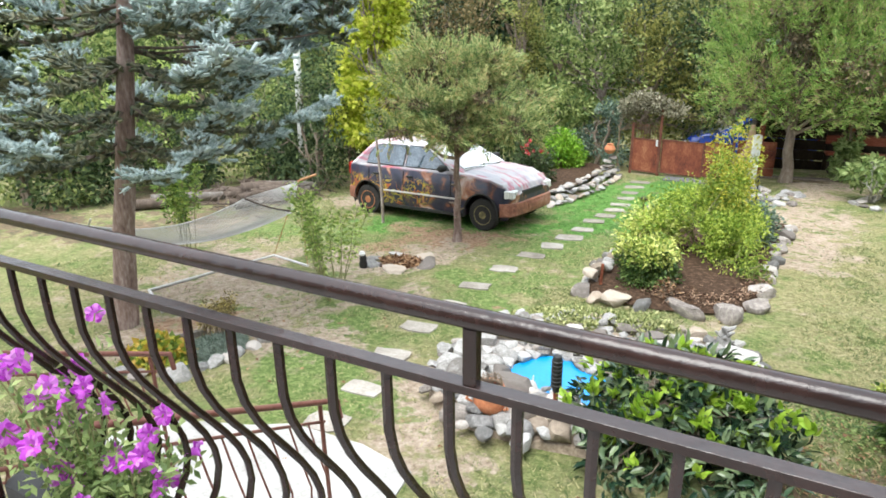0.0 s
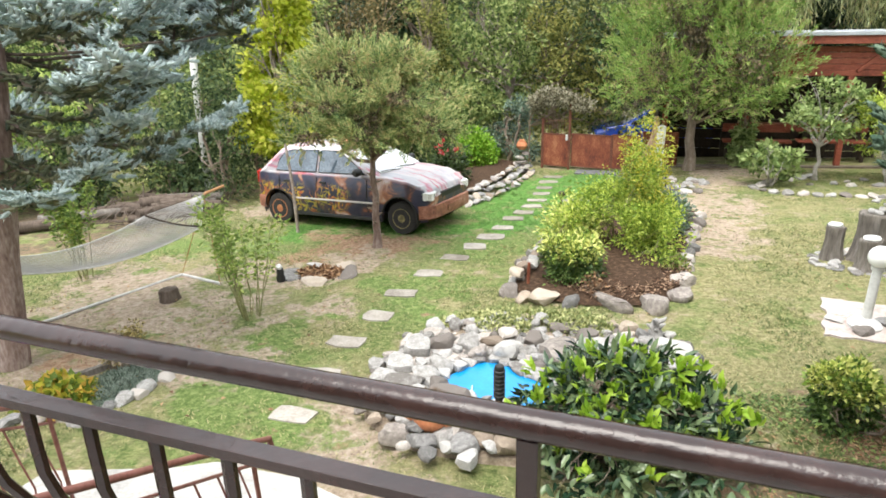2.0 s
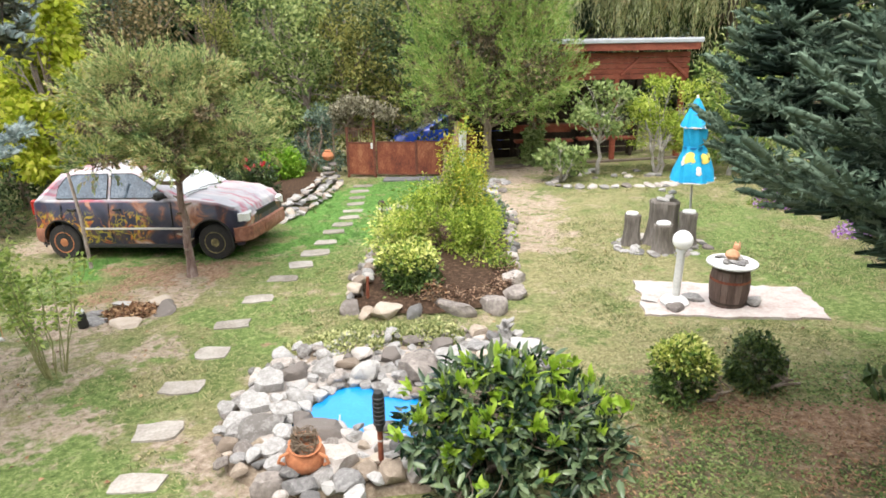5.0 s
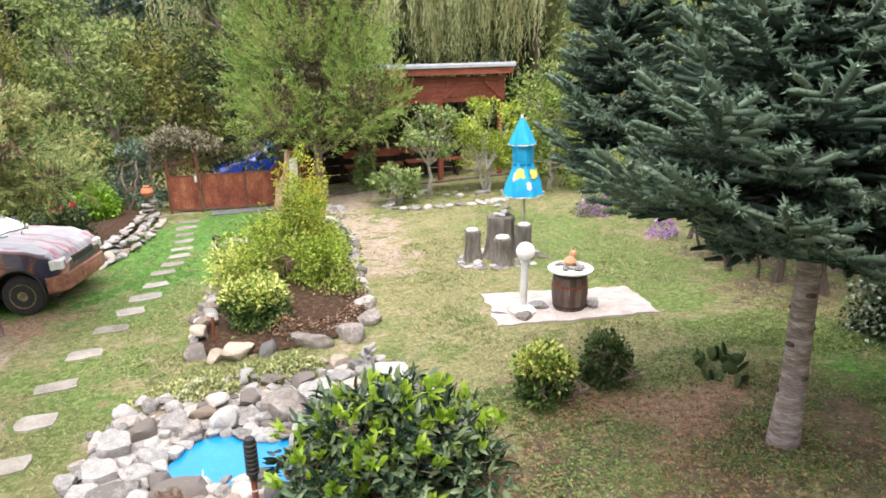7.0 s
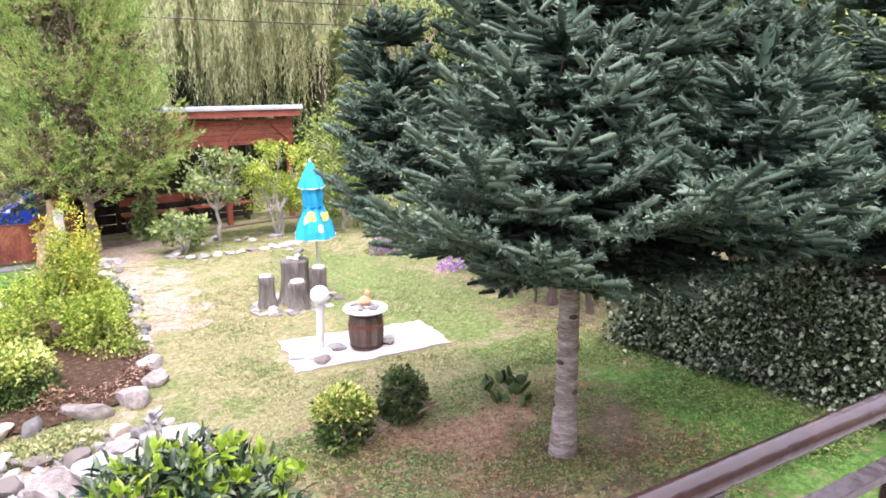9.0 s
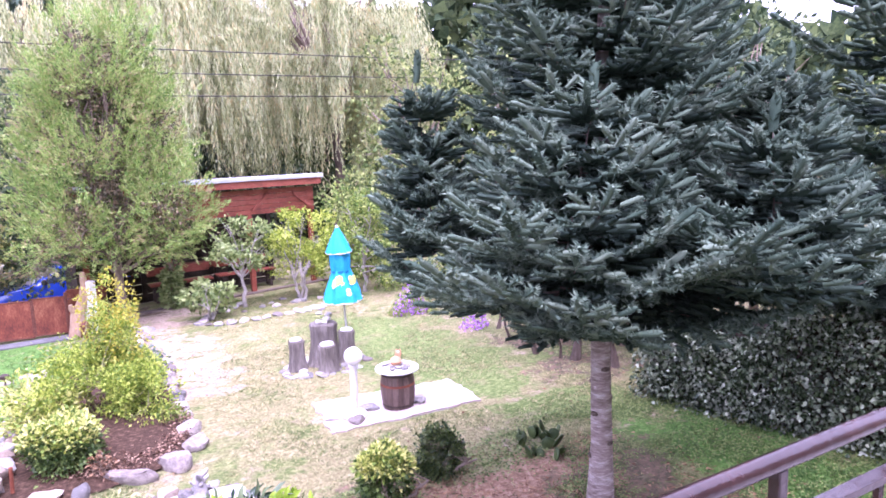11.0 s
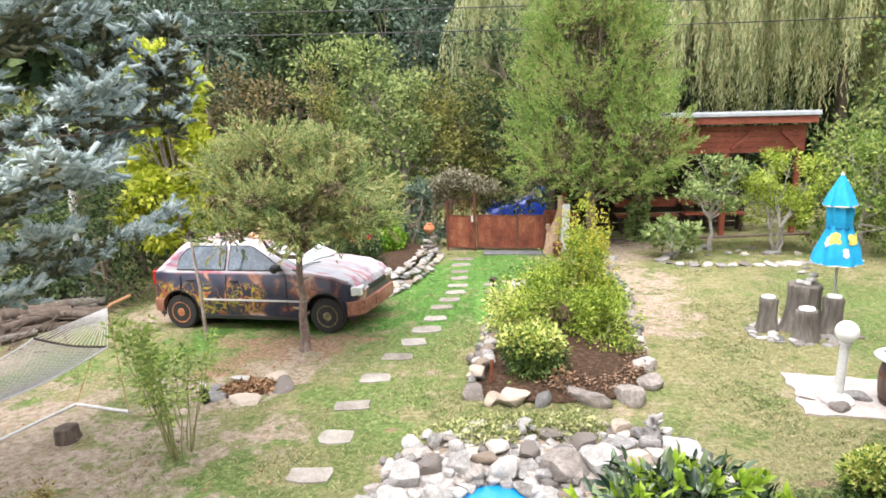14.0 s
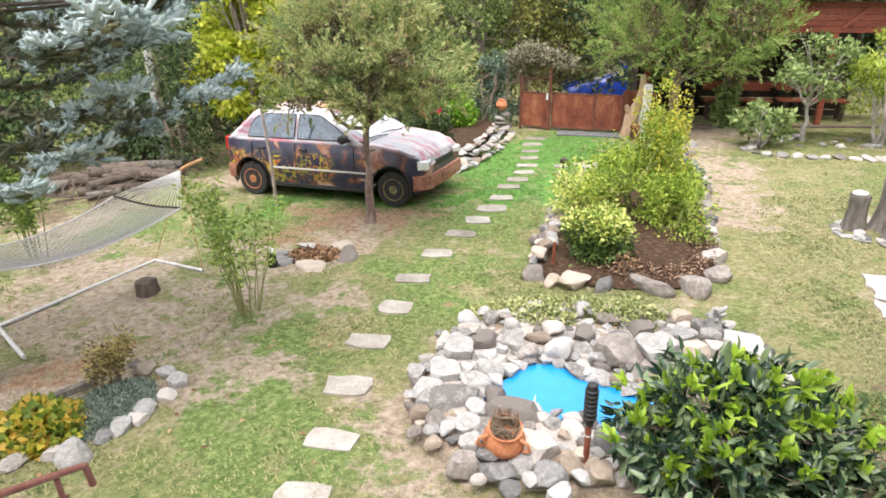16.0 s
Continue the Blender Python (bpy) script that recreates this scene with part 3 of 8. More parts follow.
def conifer(name, label, base, trunk, z0, height, reach, seed, mat_needle, mat_bark, finger=0.14, per=7, gap=0.28, droop=0.25, lift=0.18, thick=0.3, lean=(0, 0), needles=30, r0=0.14, mat_inner=None, pad=0.24, fluff=0.2, bulge=False, vary=(0.72, 1.1), tidy=0.0, in_needles=5, leaders=()):
    """A conifer: whorls of branches with flat side sprays of needle shoots. reach(t): branch length at t of the crown's height; leaders: (foot, tip, reach) of side stems that have turned upright."""
    rng, rnd = np.random.default_rng(seed), random.Random(seed)
    bx, by = base
    g0 = gz(bx, by) - 0.05
    root = holder(name, label, "tree", pose(bx, by, g0))
    tr = Geo()
    n = 12
    axis = lambda z: Vector((lean[0] * z / height, lean[1] * z / height, z))
    tr.tube([axis(height * i / n) + Vector((rnd.uniform(-0.012, 0.012), rnd.uniform(-0.012, 0.012), 0)) for i in range(n + 1)], [r0 * (1.25 if i == 0 else 1) * (1 - 0.93 * i / n) for i in range(n + 1)], 12)
    P, D, L, S = [], [], [], []

    def whorls(axis, low, top, reach, per, gap, droop, lift):
        z, turn = low, 0.0
        while z < top - 0.05 - 0.02 * gap:
            t = (z - low) / (top - low)
            R0 = reach(t)
            for k in range(per):
                a = turn + 2 * math.pi * k / per + rnd.uniform(-0.25, 0.25)
                R = R0 * rnd.uniform(*vary)
                if R < 0.1:
                    continue
                way = Vector((math.cos(a), math.sin(a), 0))
                side = Vector((-math.sin(a), math.cos(a), 0))
                m = 6
                pts = []
                zz = z + rnd.uniform(-0.1, 0.1)
                for i in range(m + 1):
                    s = i / m
                    pts.append(axis(zz) + way * R * s + Vector((0, 0, R * (-droop * (1.5 - 0.9 * min(1, 1.4 * t)) * s + (droop + lift) * s ** 2.6 * 0.8))))
                part("branch", Geo().tube(pts, [max(0.004, 0.02 * R / 1.5 * (1 - 0.85 * i / m)) for i in range(m + 1)], 4), M_bark_dark, root)
                count = max(4, int(R / (finger * 0.92)))
                for i in range(count):
                    s = 0.06 + 0.94 * (i + (0.5 if tidy else rnd.random())) / count
                    q = s * m
                    j = min(m - 1, int(q))
                    p = pts[j].lerp(pts[j + 1], q - j)
                    d = (pts[j + 1] - pts[j]).normalized()
                    for sg in (-1, 1):
                        ln = (0.10 + 0.08 * tidy + pad * R * (1 - s ** (2.2 + tidy))) * rnd.uniform(0.55 + 0.2 * tidy, 1.15 - 0.05 * tidy) if not bulge else (0.11 + pad * R * math.exp(-((s - 0.8) / 0.2) ** 2)) * rnd.uniform(0.6, 1.15)
                        w = (d * 0.75 + side * sg * 0.85 + Vector((0, 0, rnd.uniform(-0.3, 0.3) * (1 - 0.8 * tidy)))).normalized()
                        nf = max(1, round(ln / (finger * 0.72)))
                        for u in range(nf):
                            pp = p + w * ln * (u / nf) + Vector((rnd.uniform(-1, 1), rnd.uniform(-1, 1), rnd.uniform(-1, 1))) * finger * 0.15 * (1 - 0.8 * tidy)
                            across = (d - w * d.dot(w)).normalized()
                            for turn_to in ((0.0,) if u == nf - 1 else (-1.0, 1.0)):
                                ww = (w + across * turn_to * rnd.uniform(0.6 + 0.15 * tidy, 1.0 - 0.1 * tidy) + Vector((0, 0, rnd.uniform(-0.4, 1.0) * fluff))).normalized()
                                P.append(pp)
                                D.append(ww)
                                L.append(finger * rnd.uniform(0.75, 1.2))
                                S.append(s + 0.35 * u / nf + rnd.uniform(-0.12, 0.12))
                P.append(pts[-1])
                D.append((pts[-1] - pts[-2]).normalized())
                L.append(finger * 1.3)
                S.append(2.0)
            turn += 0.55
            z += gap * rnd.uniform(0.8, 1.2)

    whorls(axis, z0, height, reach, per, gap, droop, lift)
    for foot, tip, width in leaders:
        a, b = Vector(foot) - Vector((bx, by, g0)), Vector(tip) - Vector((bx, by, g0))
        stem = lambda z, a=a, b=b: a.lerp(b, (z - a.z) / (b.z - a.z))
        limb_pts = limb(axis(a.z - 0.12), a, 0.05, 5, rnd, 0.05) + [a.lerp(b, 0.35), a.lerp(b, 0.7), b]
        part("side_stem", Geo().tube(limb_pts, [0.13 * r0 * (1 - 0.7 * i / (len(limb_pts) - 1)) for i in range(len(limb_pts))], 6), M_bark_dark, root)
        whorls(stem, a.z - 0.05, b.z, lambda t, width=width: width * (1 - 0.83 * t) ** 0.9 * min(1, 0.8 + 2 * t), 6, 0.19, 0.1, 0.42)
        P.append(b)
        D.append(Vector((0.1, 0, 1)).normalized())
        L.append(finger * 1.8)
        S.append(2.0)
    part("trunk", tr, mat_bark, root)
    tv, tf = finger_template(np.random.default_rng(5), needles, thick)
    P, D, L = np.array([tuple(p) for p in P]), np.array([tuple(p) for p in D]), np.array(L)
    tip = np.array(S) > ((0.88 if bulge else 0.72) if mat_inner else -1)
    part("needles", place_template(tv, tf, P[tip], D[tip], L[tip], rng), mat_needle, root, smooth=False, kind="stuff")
    # inner shoots take a darker material than the tips
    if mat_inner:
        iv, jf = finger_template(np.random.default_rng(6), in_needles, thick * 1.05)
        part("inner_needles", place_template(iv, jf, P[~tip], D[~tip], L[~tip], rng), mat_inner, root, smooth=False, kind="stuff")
    return root, len(P)


# ---- house and terrace ----
RAIL_Z, FLOOR_Z = 2.838, 1.80
rail_y = lambda x: 1.039 - 0.105 * x
AX = Vector((1, -0.105, 0)).normalized()
OUT = Vector((0.105, 1, 0)).normalized()


def build_terrace():
    slab = [(0.28, -3.6), (5.2, -3.6), (5.2, rail_y(5.2) + 0.12), (0.28, rail_y(0.28) + 0.12)]
    thing("terrace_floor", Geo().prism(slab, 1.56, FLOOR_Z), M_concrete, "pale concrete terrace slab above the garden", "terrace", kind="structure", smooth=False)
    wall = Geo().prism([(0.34, 0.80), (5.1, 0.30), (5.1, 0.5), (0.34, 1.0)], lambda x, y: gz(x, y) - 0.3, 1.56)
    thing("wall_north", wall, M_plaster, "dull brown plastered wall below the terrace", "wall", kind="structure", smooth=False)
    # unseen wall added behind the camera; its brown keeps the railing's reflections dark
    thing("wall_south", Geo().prism([(-4.5, -3.6), (9, -3.6), (9, -3.9), (-4.5, -3.9)], lambda x, y: gz(x, y) - 0.3, 6.5), M_plaster, "unseen house wall behind the terrace, dull brown to darken railing reflections", "wall", kind="structure", smooth=False)


def belly(z_top, z_bot, out, n=10):
    """The side line of a bowed baluster: (outward, z) pairs."""
    pts = []
    h = z_top - z_bot
    for i in range(n + 1):
        s = i / n
        if s < 0.1:
            o = 0
        elif s < 0.62:
            u = (s - 0.1) / 0.52
            o = out * (0.5 - 0.5 * math.cos(math.pi * u))
        else:
            u = (s - 0.62) / 0.38
            o = out * (0.5 + 0.5 * math.cos(math.pi * u))
        pts.append((o, z_top - h * s))
    return pts


def build_railing():
    root = holder("terrace_railing", "dark brown painted steel terrace railing with bowed balusters", "railing", kind="")
    at = lambda x, z, o=0.0: Vector((x, rail_y(x), z)) + OUT * o
    x0, x1 = 0.34, 4.95
    part("handrail", Geo().tube([at(x0, RAIL_Z), at(1.2, RAIL_Z), at(2.4, RAIL_Z), at(3.6, RAIL_Z), at(x1, RAIL_Z)], 0.0152, 16), M_rail, root)
    g = Geo()
    mid = (x0 + x1) / 2
    turn = Matrix.Rotation(math.atan2(AX.y, AX.x), 3, "Z")
    g.box(at(mid, RAIL_Z - 0.103), ((x1 - x0) / AX.x, 0.025, 0.014), turn, 0.0008)
    part("upper_bar", g, M_rail, root, smooth=False)
    part("lower_bar", Geo().box(at(mid, FLOOR_Z + 0.10), ((x1 - x0) / AX.x, 0.03, 0.014), turn, 0.002), M_rail, root)
    n = 44
    prof = belly(RAIL_Z - 0.108, FLOOR_Z + 0.105, 0.195, 16)
    for i in range(n):
        x = 0.448 + 0.1017 * i
        b = Geo().tube([at(x, z, o) for o, z in prof], 0.0085, 6)
        part("baluster", b, M_rail, root)
    for x in (x0 + 0.01, 1.703, 3.2, x1 - 0.01):
        part("post", Geo().box(at(x, RAIL_Z - 0.055), (0.02, 0.02, 0.088), turn, 0.002), M_rail, root)
    for x in (x0 + 0.01, 3.2, x1 - 0.01):
        part("foot_post", Geo().box(at(x, (RAIL_Z - 0.11 + FLOOR_Z) / 2), (0.022, 0.022, RAIL_Z - 0.11 - FLOOR_Z), turn, 0.003), M_rail, root)


def build_stairs():
    root = holder("garden_stairs", "pale concrete garden stairs leading down from the terrace", "stairs", kind="structure")
    n = 11
    rise = (FLOOR_Z - 0.22) / n
    for i in range(n):
        zt = FLOOR_Z - rise * (i + 1) + 0.0
        y = 0.02 + i * 0.27
        part("step", Geo().prism([(-1.32 + 0.1 * 0, y), (0.06, y), (0.06, y + 0.30), (-1.32, y + 0.30)], 0.0, zt), M_concrete, root, smooth=False)
    part("landing", Geo().prism([(-1.32, -1.4), (0.275, -1.4), (0.275, 0.018), (-1.32, 0.018)], 0.0, FLOOR_Z - 0.004), M_concrete, root, smooth=False)
    for sx, foot, name in ((0.045, (0.05, 2.97, 1.10), "right"), (-1.3, (-1.30, 3.06, 1.10), "left")):
        hr = holder("stair_railing", "reddish-brown steel stair handrail with thin balusters", "railing", group="stair railings")
        a = Vector(foot)
        k = 0.48
        back = lambda s, dz=0.0: a + Vector((-0.108 * s, -s, k * s + dz))
        curl = [a + Vector((0.03, 0.10, -0.16)), a + Vector((0.02, 0.09, -0.04))]
        part("handrail", Geo().tube(curl + [back(0), back(1.4), back(2.9)], 0.017, 10), M_stair_rail, hr)
        part("lower_bar", Geo().tube([back(0.02, -0.13), back(1.4, -0.13), back(2.9, -0.13)], 0.009, 6), M_stair_rail, hr)
        gzf = gz(a.x, a.y)
        part("post", Geo().tube([back(0.05, -0.02), (a.x, a.y - 0.02, gzf + 0.02)], 0.013, 8), M_stair_rail, hr)
        for i in range(18):
            s = 0.16 + i * 0.15
            p = back(s, -0.135)
            zb = p.z - 0.66
            pts = [p, p + Vector((0.05, 0, -0.18)), p + Vector((0.11, 0, -0.36)), p + Vector((0.10, 0, -0.52)), Vector((p.x + 0.03, p.y, zb))]
            part("baluster", Geo().tube(pts, 0.006, 5), M_stair_rail, hr)
        part("base_bar", Geo().tube([back(0.05, -0.79), back(2.9, -0.79)], 0.009, 6), M_stair_rail, hr)
    pad = [(-2.1, 2.86), (0.1, 2.86), (0.3, 3.2), (0.28, 3.6), (-0.2, 3.78), (-0.85, 3.84), (-1.15, 3.7), (-2.0, 3.5)]
    thing("patio", Geo().prism(pad, lambda x, y: gz(x, y) - 0.1, lambda x, y: gz(x, y) + 0.018), M_concrete, "pale concrete slab at the foot of the stairs", "paving", kind="structure", smooth=False)


M_stair_rail = mat("reddish_railing_paint", [(0.09, 0.03, 0.02), (0.16, 0.06, 0.045), (0.2, 0.09, 0.07)], 10, 0.5, bump=0.08)
build_terrace()
build_railing()
build_stairs()


# ---- stepping stones ----
def build_path():
    root = holder("stepping_stone_path", "row of flat pale stepping stones laid in the lawn", "path", kind="structure")
    rnd = random.Random(3)
    spots = [(-0.62, 3.98, 0.34), (-0.62, 4.56, 0.34), (-0.71, 5.24, 0.36), (-0.74, 5.99, 0.33), (-0.65, 6.69, 0.34), (-0.62, 7.43, 0.36), (-0.48, 8.21, 0.36), (-0.31, 8.94, 0.38), (-0.15, 9.52, 0.36), (0.0, 10.08, 0.36), (0.09, 10.65, 0.3), (0.16, 11.28, 0.36), (0.27, 11.75, 0.34), (0.36, 12.25, 0.34), (0.39, 12.75, 0.34), (0.4, 13.35, 0.34), (0.4, 13.95, 0.34), (0.42, 14.6, 0.36), (0.46, 15.2, 0.4), (1.0, 12.75, 0.3), (1.35, 12.95, 0.28)]
    for x, y, s in spots:
        hx, hy, skew = s * 0.5 * rnd.uniform(0.9, 1.12), s * 0.37 * rnd.uniform(0.85, 1.15), rnd.uniform(-0.12, 0.12)
        poly = []
        for px, py in ((-1, -0.9), (-0.3, -1.05), (0.5, -1), (1, -0.85), (1.02, 0.1), (0.95, 0.9), (0.2, 1.03), (-0.6, 0.98), (-1, 0.85), (-1.04, 0)):
            ex, ey = px * hx + rnd.uniform(-0.018, 0.018), py * hy + rnd.uniform(-0.018, 0.018)
            poly.append((x + ex - skew * ey, y + ey + skew * ex))
        part("paving_stone", Geo().prism(poly, lambda a, b: gz(a, b) - 0.04, lambda a, b: gz(a, b) + 0.014), M_paver, root, smooth=False)


build_path()


# ---- pond ----


def build_pond():
    rnd = random.Random(8)
    root = holder("pond", "small garden pond with bright blue water ringed by whitewashed boulders", "pond")
    outer = [(-0.17, 5.0), (-0.02, 4.6), (0.25, 4.36), (0.55, 4.24), (0.95, 4.2), (1.4, 4.22), (1.9, 4.45), (2.35, 4.8), (2.6, 5.4), (2.6, 6.05), (2.35, 6.5), (2.05, 6.6), (1.6, 6.68), (1.12, 6.7), (0.62, 6.63), (0.15, 6.42), (-0.1, 5.95), (-0.19, 5.4), (-0.17, 5.0)]
    blue = [(0.36, 5.13), (0.5, 5.36), (0.63, 5.55), (0.73, 5.63), (0.9, 5.64), (1.0, 5.58), (1.1, 5.51), (1.31, 5.45), (1.45, 5.33), (1.6, 5.24), (1.75, 5.1), (1.75, 4.92), (1.42, 4.82), (1.22, 4.87), (1.04, 4.96), (0.88, 4.95), (0.75, 5.0), (0.55, 5.08)]
    part("water", Geo().prism(blue, gz(1, 5.3) - 0.2, gz(1, 5.3) + 0.05), M_blue_pond, root, smooth=False)
    jet = [(0.74, 5.06, gz(1, 5.3) + 0.04), (0.745, 5.06, gz(1, 5.3) + 0.1), (0.75, 5.065, gz(1, 5.3) + 0.15)]
    part("fountain_jet", Geo().tube(jet, [0.014, 0.009, 0.004], 8), M_globe, root, "small white fountain nozzle")
    grown = [((x - 1.05) * 1.1 + 1.05, (y - 5.3) * 1.14 + 5.3) for x, y in blue]
    bank = Geo()
    no, ni = 72, 72
    o = outline_walk(outer, 0.02)
    b = outline_walk(grown + grown[:1], 0.02)
    c = Vector((1.05, 5.35))

    def radius(poly_pts, ang):
        best = min(poly_pts, key=lambda p: abs(((math.atan2(p[1] - c.y, p[0] - c.x) - ang + math.pi) % (2 * math.pi)) - math.pi))
        return math.hypot(best[0] - c.x, best[1] - c.y)

    rows = [[], [], [], [], []]
    for k in range(no + 1):
        a = 2 * math.pi * k / no
        ro, ri = radius(o, a), radius(b, a) * 0.93
        for row, (s, h) in zip(rows, ((1.06, -0.08), (0.97, 0.05), (0.6, 0.12), (0.2, 0.1), (0.0, -0.12))):
            r = ri + (ro - ri) * s
            x, y = c.x + r * math.cos(a), c.y + r * math.sin(a)
            row.append((x, y, gz(x, y) + h))
    part("bank", bank.sheet(rows[:3]), M_earth, root)
    part("inner_wall", Geo().sheet(rows[2:]), M_stone, root, "grey stone inner wall of the pond")
    placed = []

    def try_stone(x, y, s, kind, lift, **kw):
        if any(math.hypot(x - a, y - b) < (s + t) * 0.35 for a, b, t in placed):
            return False
        placed.append((x, y, s))
        stone(root, kind, x, y, s * 1.03, z=gz(x, y) + lift, rng=rnd, tilt=16, **kw)
        return True

    # the large boulders of the far bank, then of the near one
    far = ((0.3, 5.85, 0.3, "stone"), (0.16, 6.07, 0.2, "stone"), (0.5, 6.2, 0.18, "grey"), (0.56, 5.88, 0.24, "white"), (0.68, 5.7, 0.19, "stone"), (0.9, 5.76, 0.26, "grey"), (1.14, 6.05, 0.22, "stone"), (1.37, 5.82, 0.4, "stone"), (1.7, 5.82, 0.38, "white"), (1.98, 5.87, 0.24, "brown"), (2.16, 5.9, 0.28, "stone"), (2.15, 6.15, 0.2, "white"), (1.94, 6.12, 0.24, "grey"), (2.36, 6.02, 0.32, "grey"), (0.12, 5.66, 0.33, "white"), (-0.02, 5.82, 0.2, "stone"), (0.86, 6.15, 0.22, "stone"), (1.62, 6.2, 0.26, "stone"))
    near = ((0.05, 5.32, 0.32, "white"), (0.16, 5.02, 0.38, "white"), (-0.06, 5.12, 0.22, "white"), (-0.06, 4.82, 0.16, "brown"), (0.09, 4.74, 0.17, "stone"), (-0.04, 4.6, 0.13, "stone"), (0.1, 4.5, 0.13, "brown"), (0.28, 5.28, 0.26, "white"), (0.4, 5.46, 0.24, "white"), (0.3, 4.7, 0.22, "white"), (0.6, 4.9, 0.4, "stone"), (0.88, 4.78, 0.17, "white"), (1.0, 4.74, 0.17, "stone"), (0.78, 4.5, 0.36, "stone"), (0.98, 4.36, 0.2, "brown"), (0.7, 4.36, 0.2, "white"), (0.32, 4.32, 0.25, "stone"), (0.55, 4.25, 0.2, "grey"), (0.64, 4.12, 0.17, "grey"), (0.76, 4.2, 0.14, "grey"), (0.86, 4.23, 0.22, "grey"), (0.36, 4.52, 0.18, "white"), (0.43, 4.18, 0.11, "stone"), (0.93, 4.08, 0.19, "white"))
    for group, lift in ((far, 0.14), (near, 0.1)):
        for x, y, s, kind in group:
            placed.append((x, y, s))
            stone(root, kind, x, y, s * 1.02, z=gz(x, y) + lift, rng=rnd, tilt=14, sz=rnd.uniform(0.75, 1.0))
    blue_in = lambda x, y: math.hypot(x - c.x, y - c.y) < radius(b, math.atan2(y - c.y, x - c.x)) * 0.98
    inside = lambda x, y: math.hypot(x - c.x, y - c.y) < radius(o, math.atan2(y - c.y, x - c.x)) * 1.0
    for s0, tries in ((0.18, 300), (0.14, 900), (0.1, 1600), (0.07, 1100)):
        for _ in range(tries):
            x, y = rnd.uniform(-0.3, 2.75), rnd.uniform(3.95, 6.85)
            if not inside(x, y) or blue_in(x, y) or (x > 1.5 and y < 4.95):
                continue
            left = x < 0.75 and y > 4.75
            kind = rnd.choice(("white", "white", "white", "stone")) if left else rnd.choice(("grey", "stone", "white", "grey", "brown") if y > 5.6 else ("grey", "stone", "brown", "grey", "white"))
            try_stone(x, y, s0 * rnd.uniform(0.8, 1.2), kind, rnd.uniform(0.08, 0.14), sz=rnd.uniform(0.7, 1.0))
    for k in range(26):
        a = 2 * math.pi * k / 26 + rnd.uniform(-0.05, 0.05)
        r = radius(b, a) * 0.97
        x, y = c.x + r * math.cos(a), c.y + r * math.sin(a)
        if x < 1.9:
            stone(root, "white", x, y, rnd.uniform(0.12, 0.2), z=gz(1, 5.3) + 0.07, rng=rnd, sz=0.6)
    return root


build_pond()


def build_root_ornament():
    """A gnarled piece of grey root standing on the far pond bank."""
    x, y = 2.24, 6.36
    rnd = random.Random(17)
    g = Geo().tube([(0, 0, -0.04), (0.01, 0, 0.06), (-0.02, 0.01, 0.13), (0.0, 0.0, 0.2)], [0.07, 0.055, 0.045, 0.025], 9)
    for k in range(9):
        a, z = 2.4 * k, 0.02 + 0.018 * k
        g.tube(limb((0, 0, z), (0.09 * math.cos(a), 0.07 * math.sin(a), z + rnd.uniform(0.02, 0.08)), 0, 3, rnd, 0.012), [0.032, 0.026, 0.02, 0.008], 7)
    thing("root_ornament", g, M_stone_grey, "gnarled grey root standing among the pond stones", "ornament", at=pose(x, y, gz(x, y) + 0.1))


build_root_ornament()


def build_pot():
    x, y = 0.56, 4.48
    root = holder("clay_pot", "round terracotta pot holding dry twigs at the pond's edge", "plant pot", pose(x, y, gz(x, y) + 0.10, 14, 4, 0))
    prof = [(0.06, 0.0), (0.105, 0.03), (0.135, 0.09), (0.135, 0.13), (0.115, 0.18), (0.095, 0.2), (0.108, 0.215), (0.112, 0.225), (0.098, 0.226), (0.088, 0.2), (0.08, 0.17)]
    part("body", Geo().lathe(prof, n=28), M_terracotta, root)
    for s in (-1, 1):
        part("handle", Geo().tube([(0.10 * s, -0.06, 0.2), (0.15 * s, -0.08, 0.19), (0.165 * s, -0.09, 0.14), (0.13 * s, -0.07, 0.10)], 0.011, 7), M_terracotta, root)
    rnd = random.Random(4)
    g = Geo()
    for _ in range(60):
        a, b = rnd.uniform(0, 6.28), rnd.uniform(0, 6.28)
        twig = Geo().tube([(0.07 * math.cos(a), 0.07 * math.sin(a), 0.17), (0.09 * math.cos((a + b) / 2), 0.09 * math.sin((a + b) / 2), rnd.uniform(0.22, 0.32)), (0.1 * math.cos(b), 0.1 * math.sin(b), rnd.uniform(0.2, 0.28))], 0.0035, 4)
        part("dry_twig", twig, M_twig, root)


build_pot()


def build_torch():
    x, y = 1.08, 4.42
    z = gz(x, y)
    root = holder("garden_torch", "garden torch with black ribbed head on a rust-red pole", "torch", pose(x, y, z))
    part("pole", Geo().tube([(0, 0, 0), (0, 0, 0.42)], 0.019, 12), M_rust, root)
    prof = [(0.02, 0.38), (0.026, 0.39), (0.03, 0.43)]
    for i in range(7):
        z0 = 0.43 + i * 0.032
        prof += [(0.041, z0), (0.042, z0 + 0.016), (0.035, z0 + 0.02), (0.035, z0 + 0.03)]
    prof += [(0.034, 0.66), (0.03, 0.675), (0.022, 0.68)]
    part("head", Geo().lathe(prof, n=16), M_black, root)
    part("tie", Geo().lathe([(0.021, 0.3), (0.022, 0.305), (0.022, 0.31), (0.021, 0.312)], n=12), M_rope, root)


build_torch()


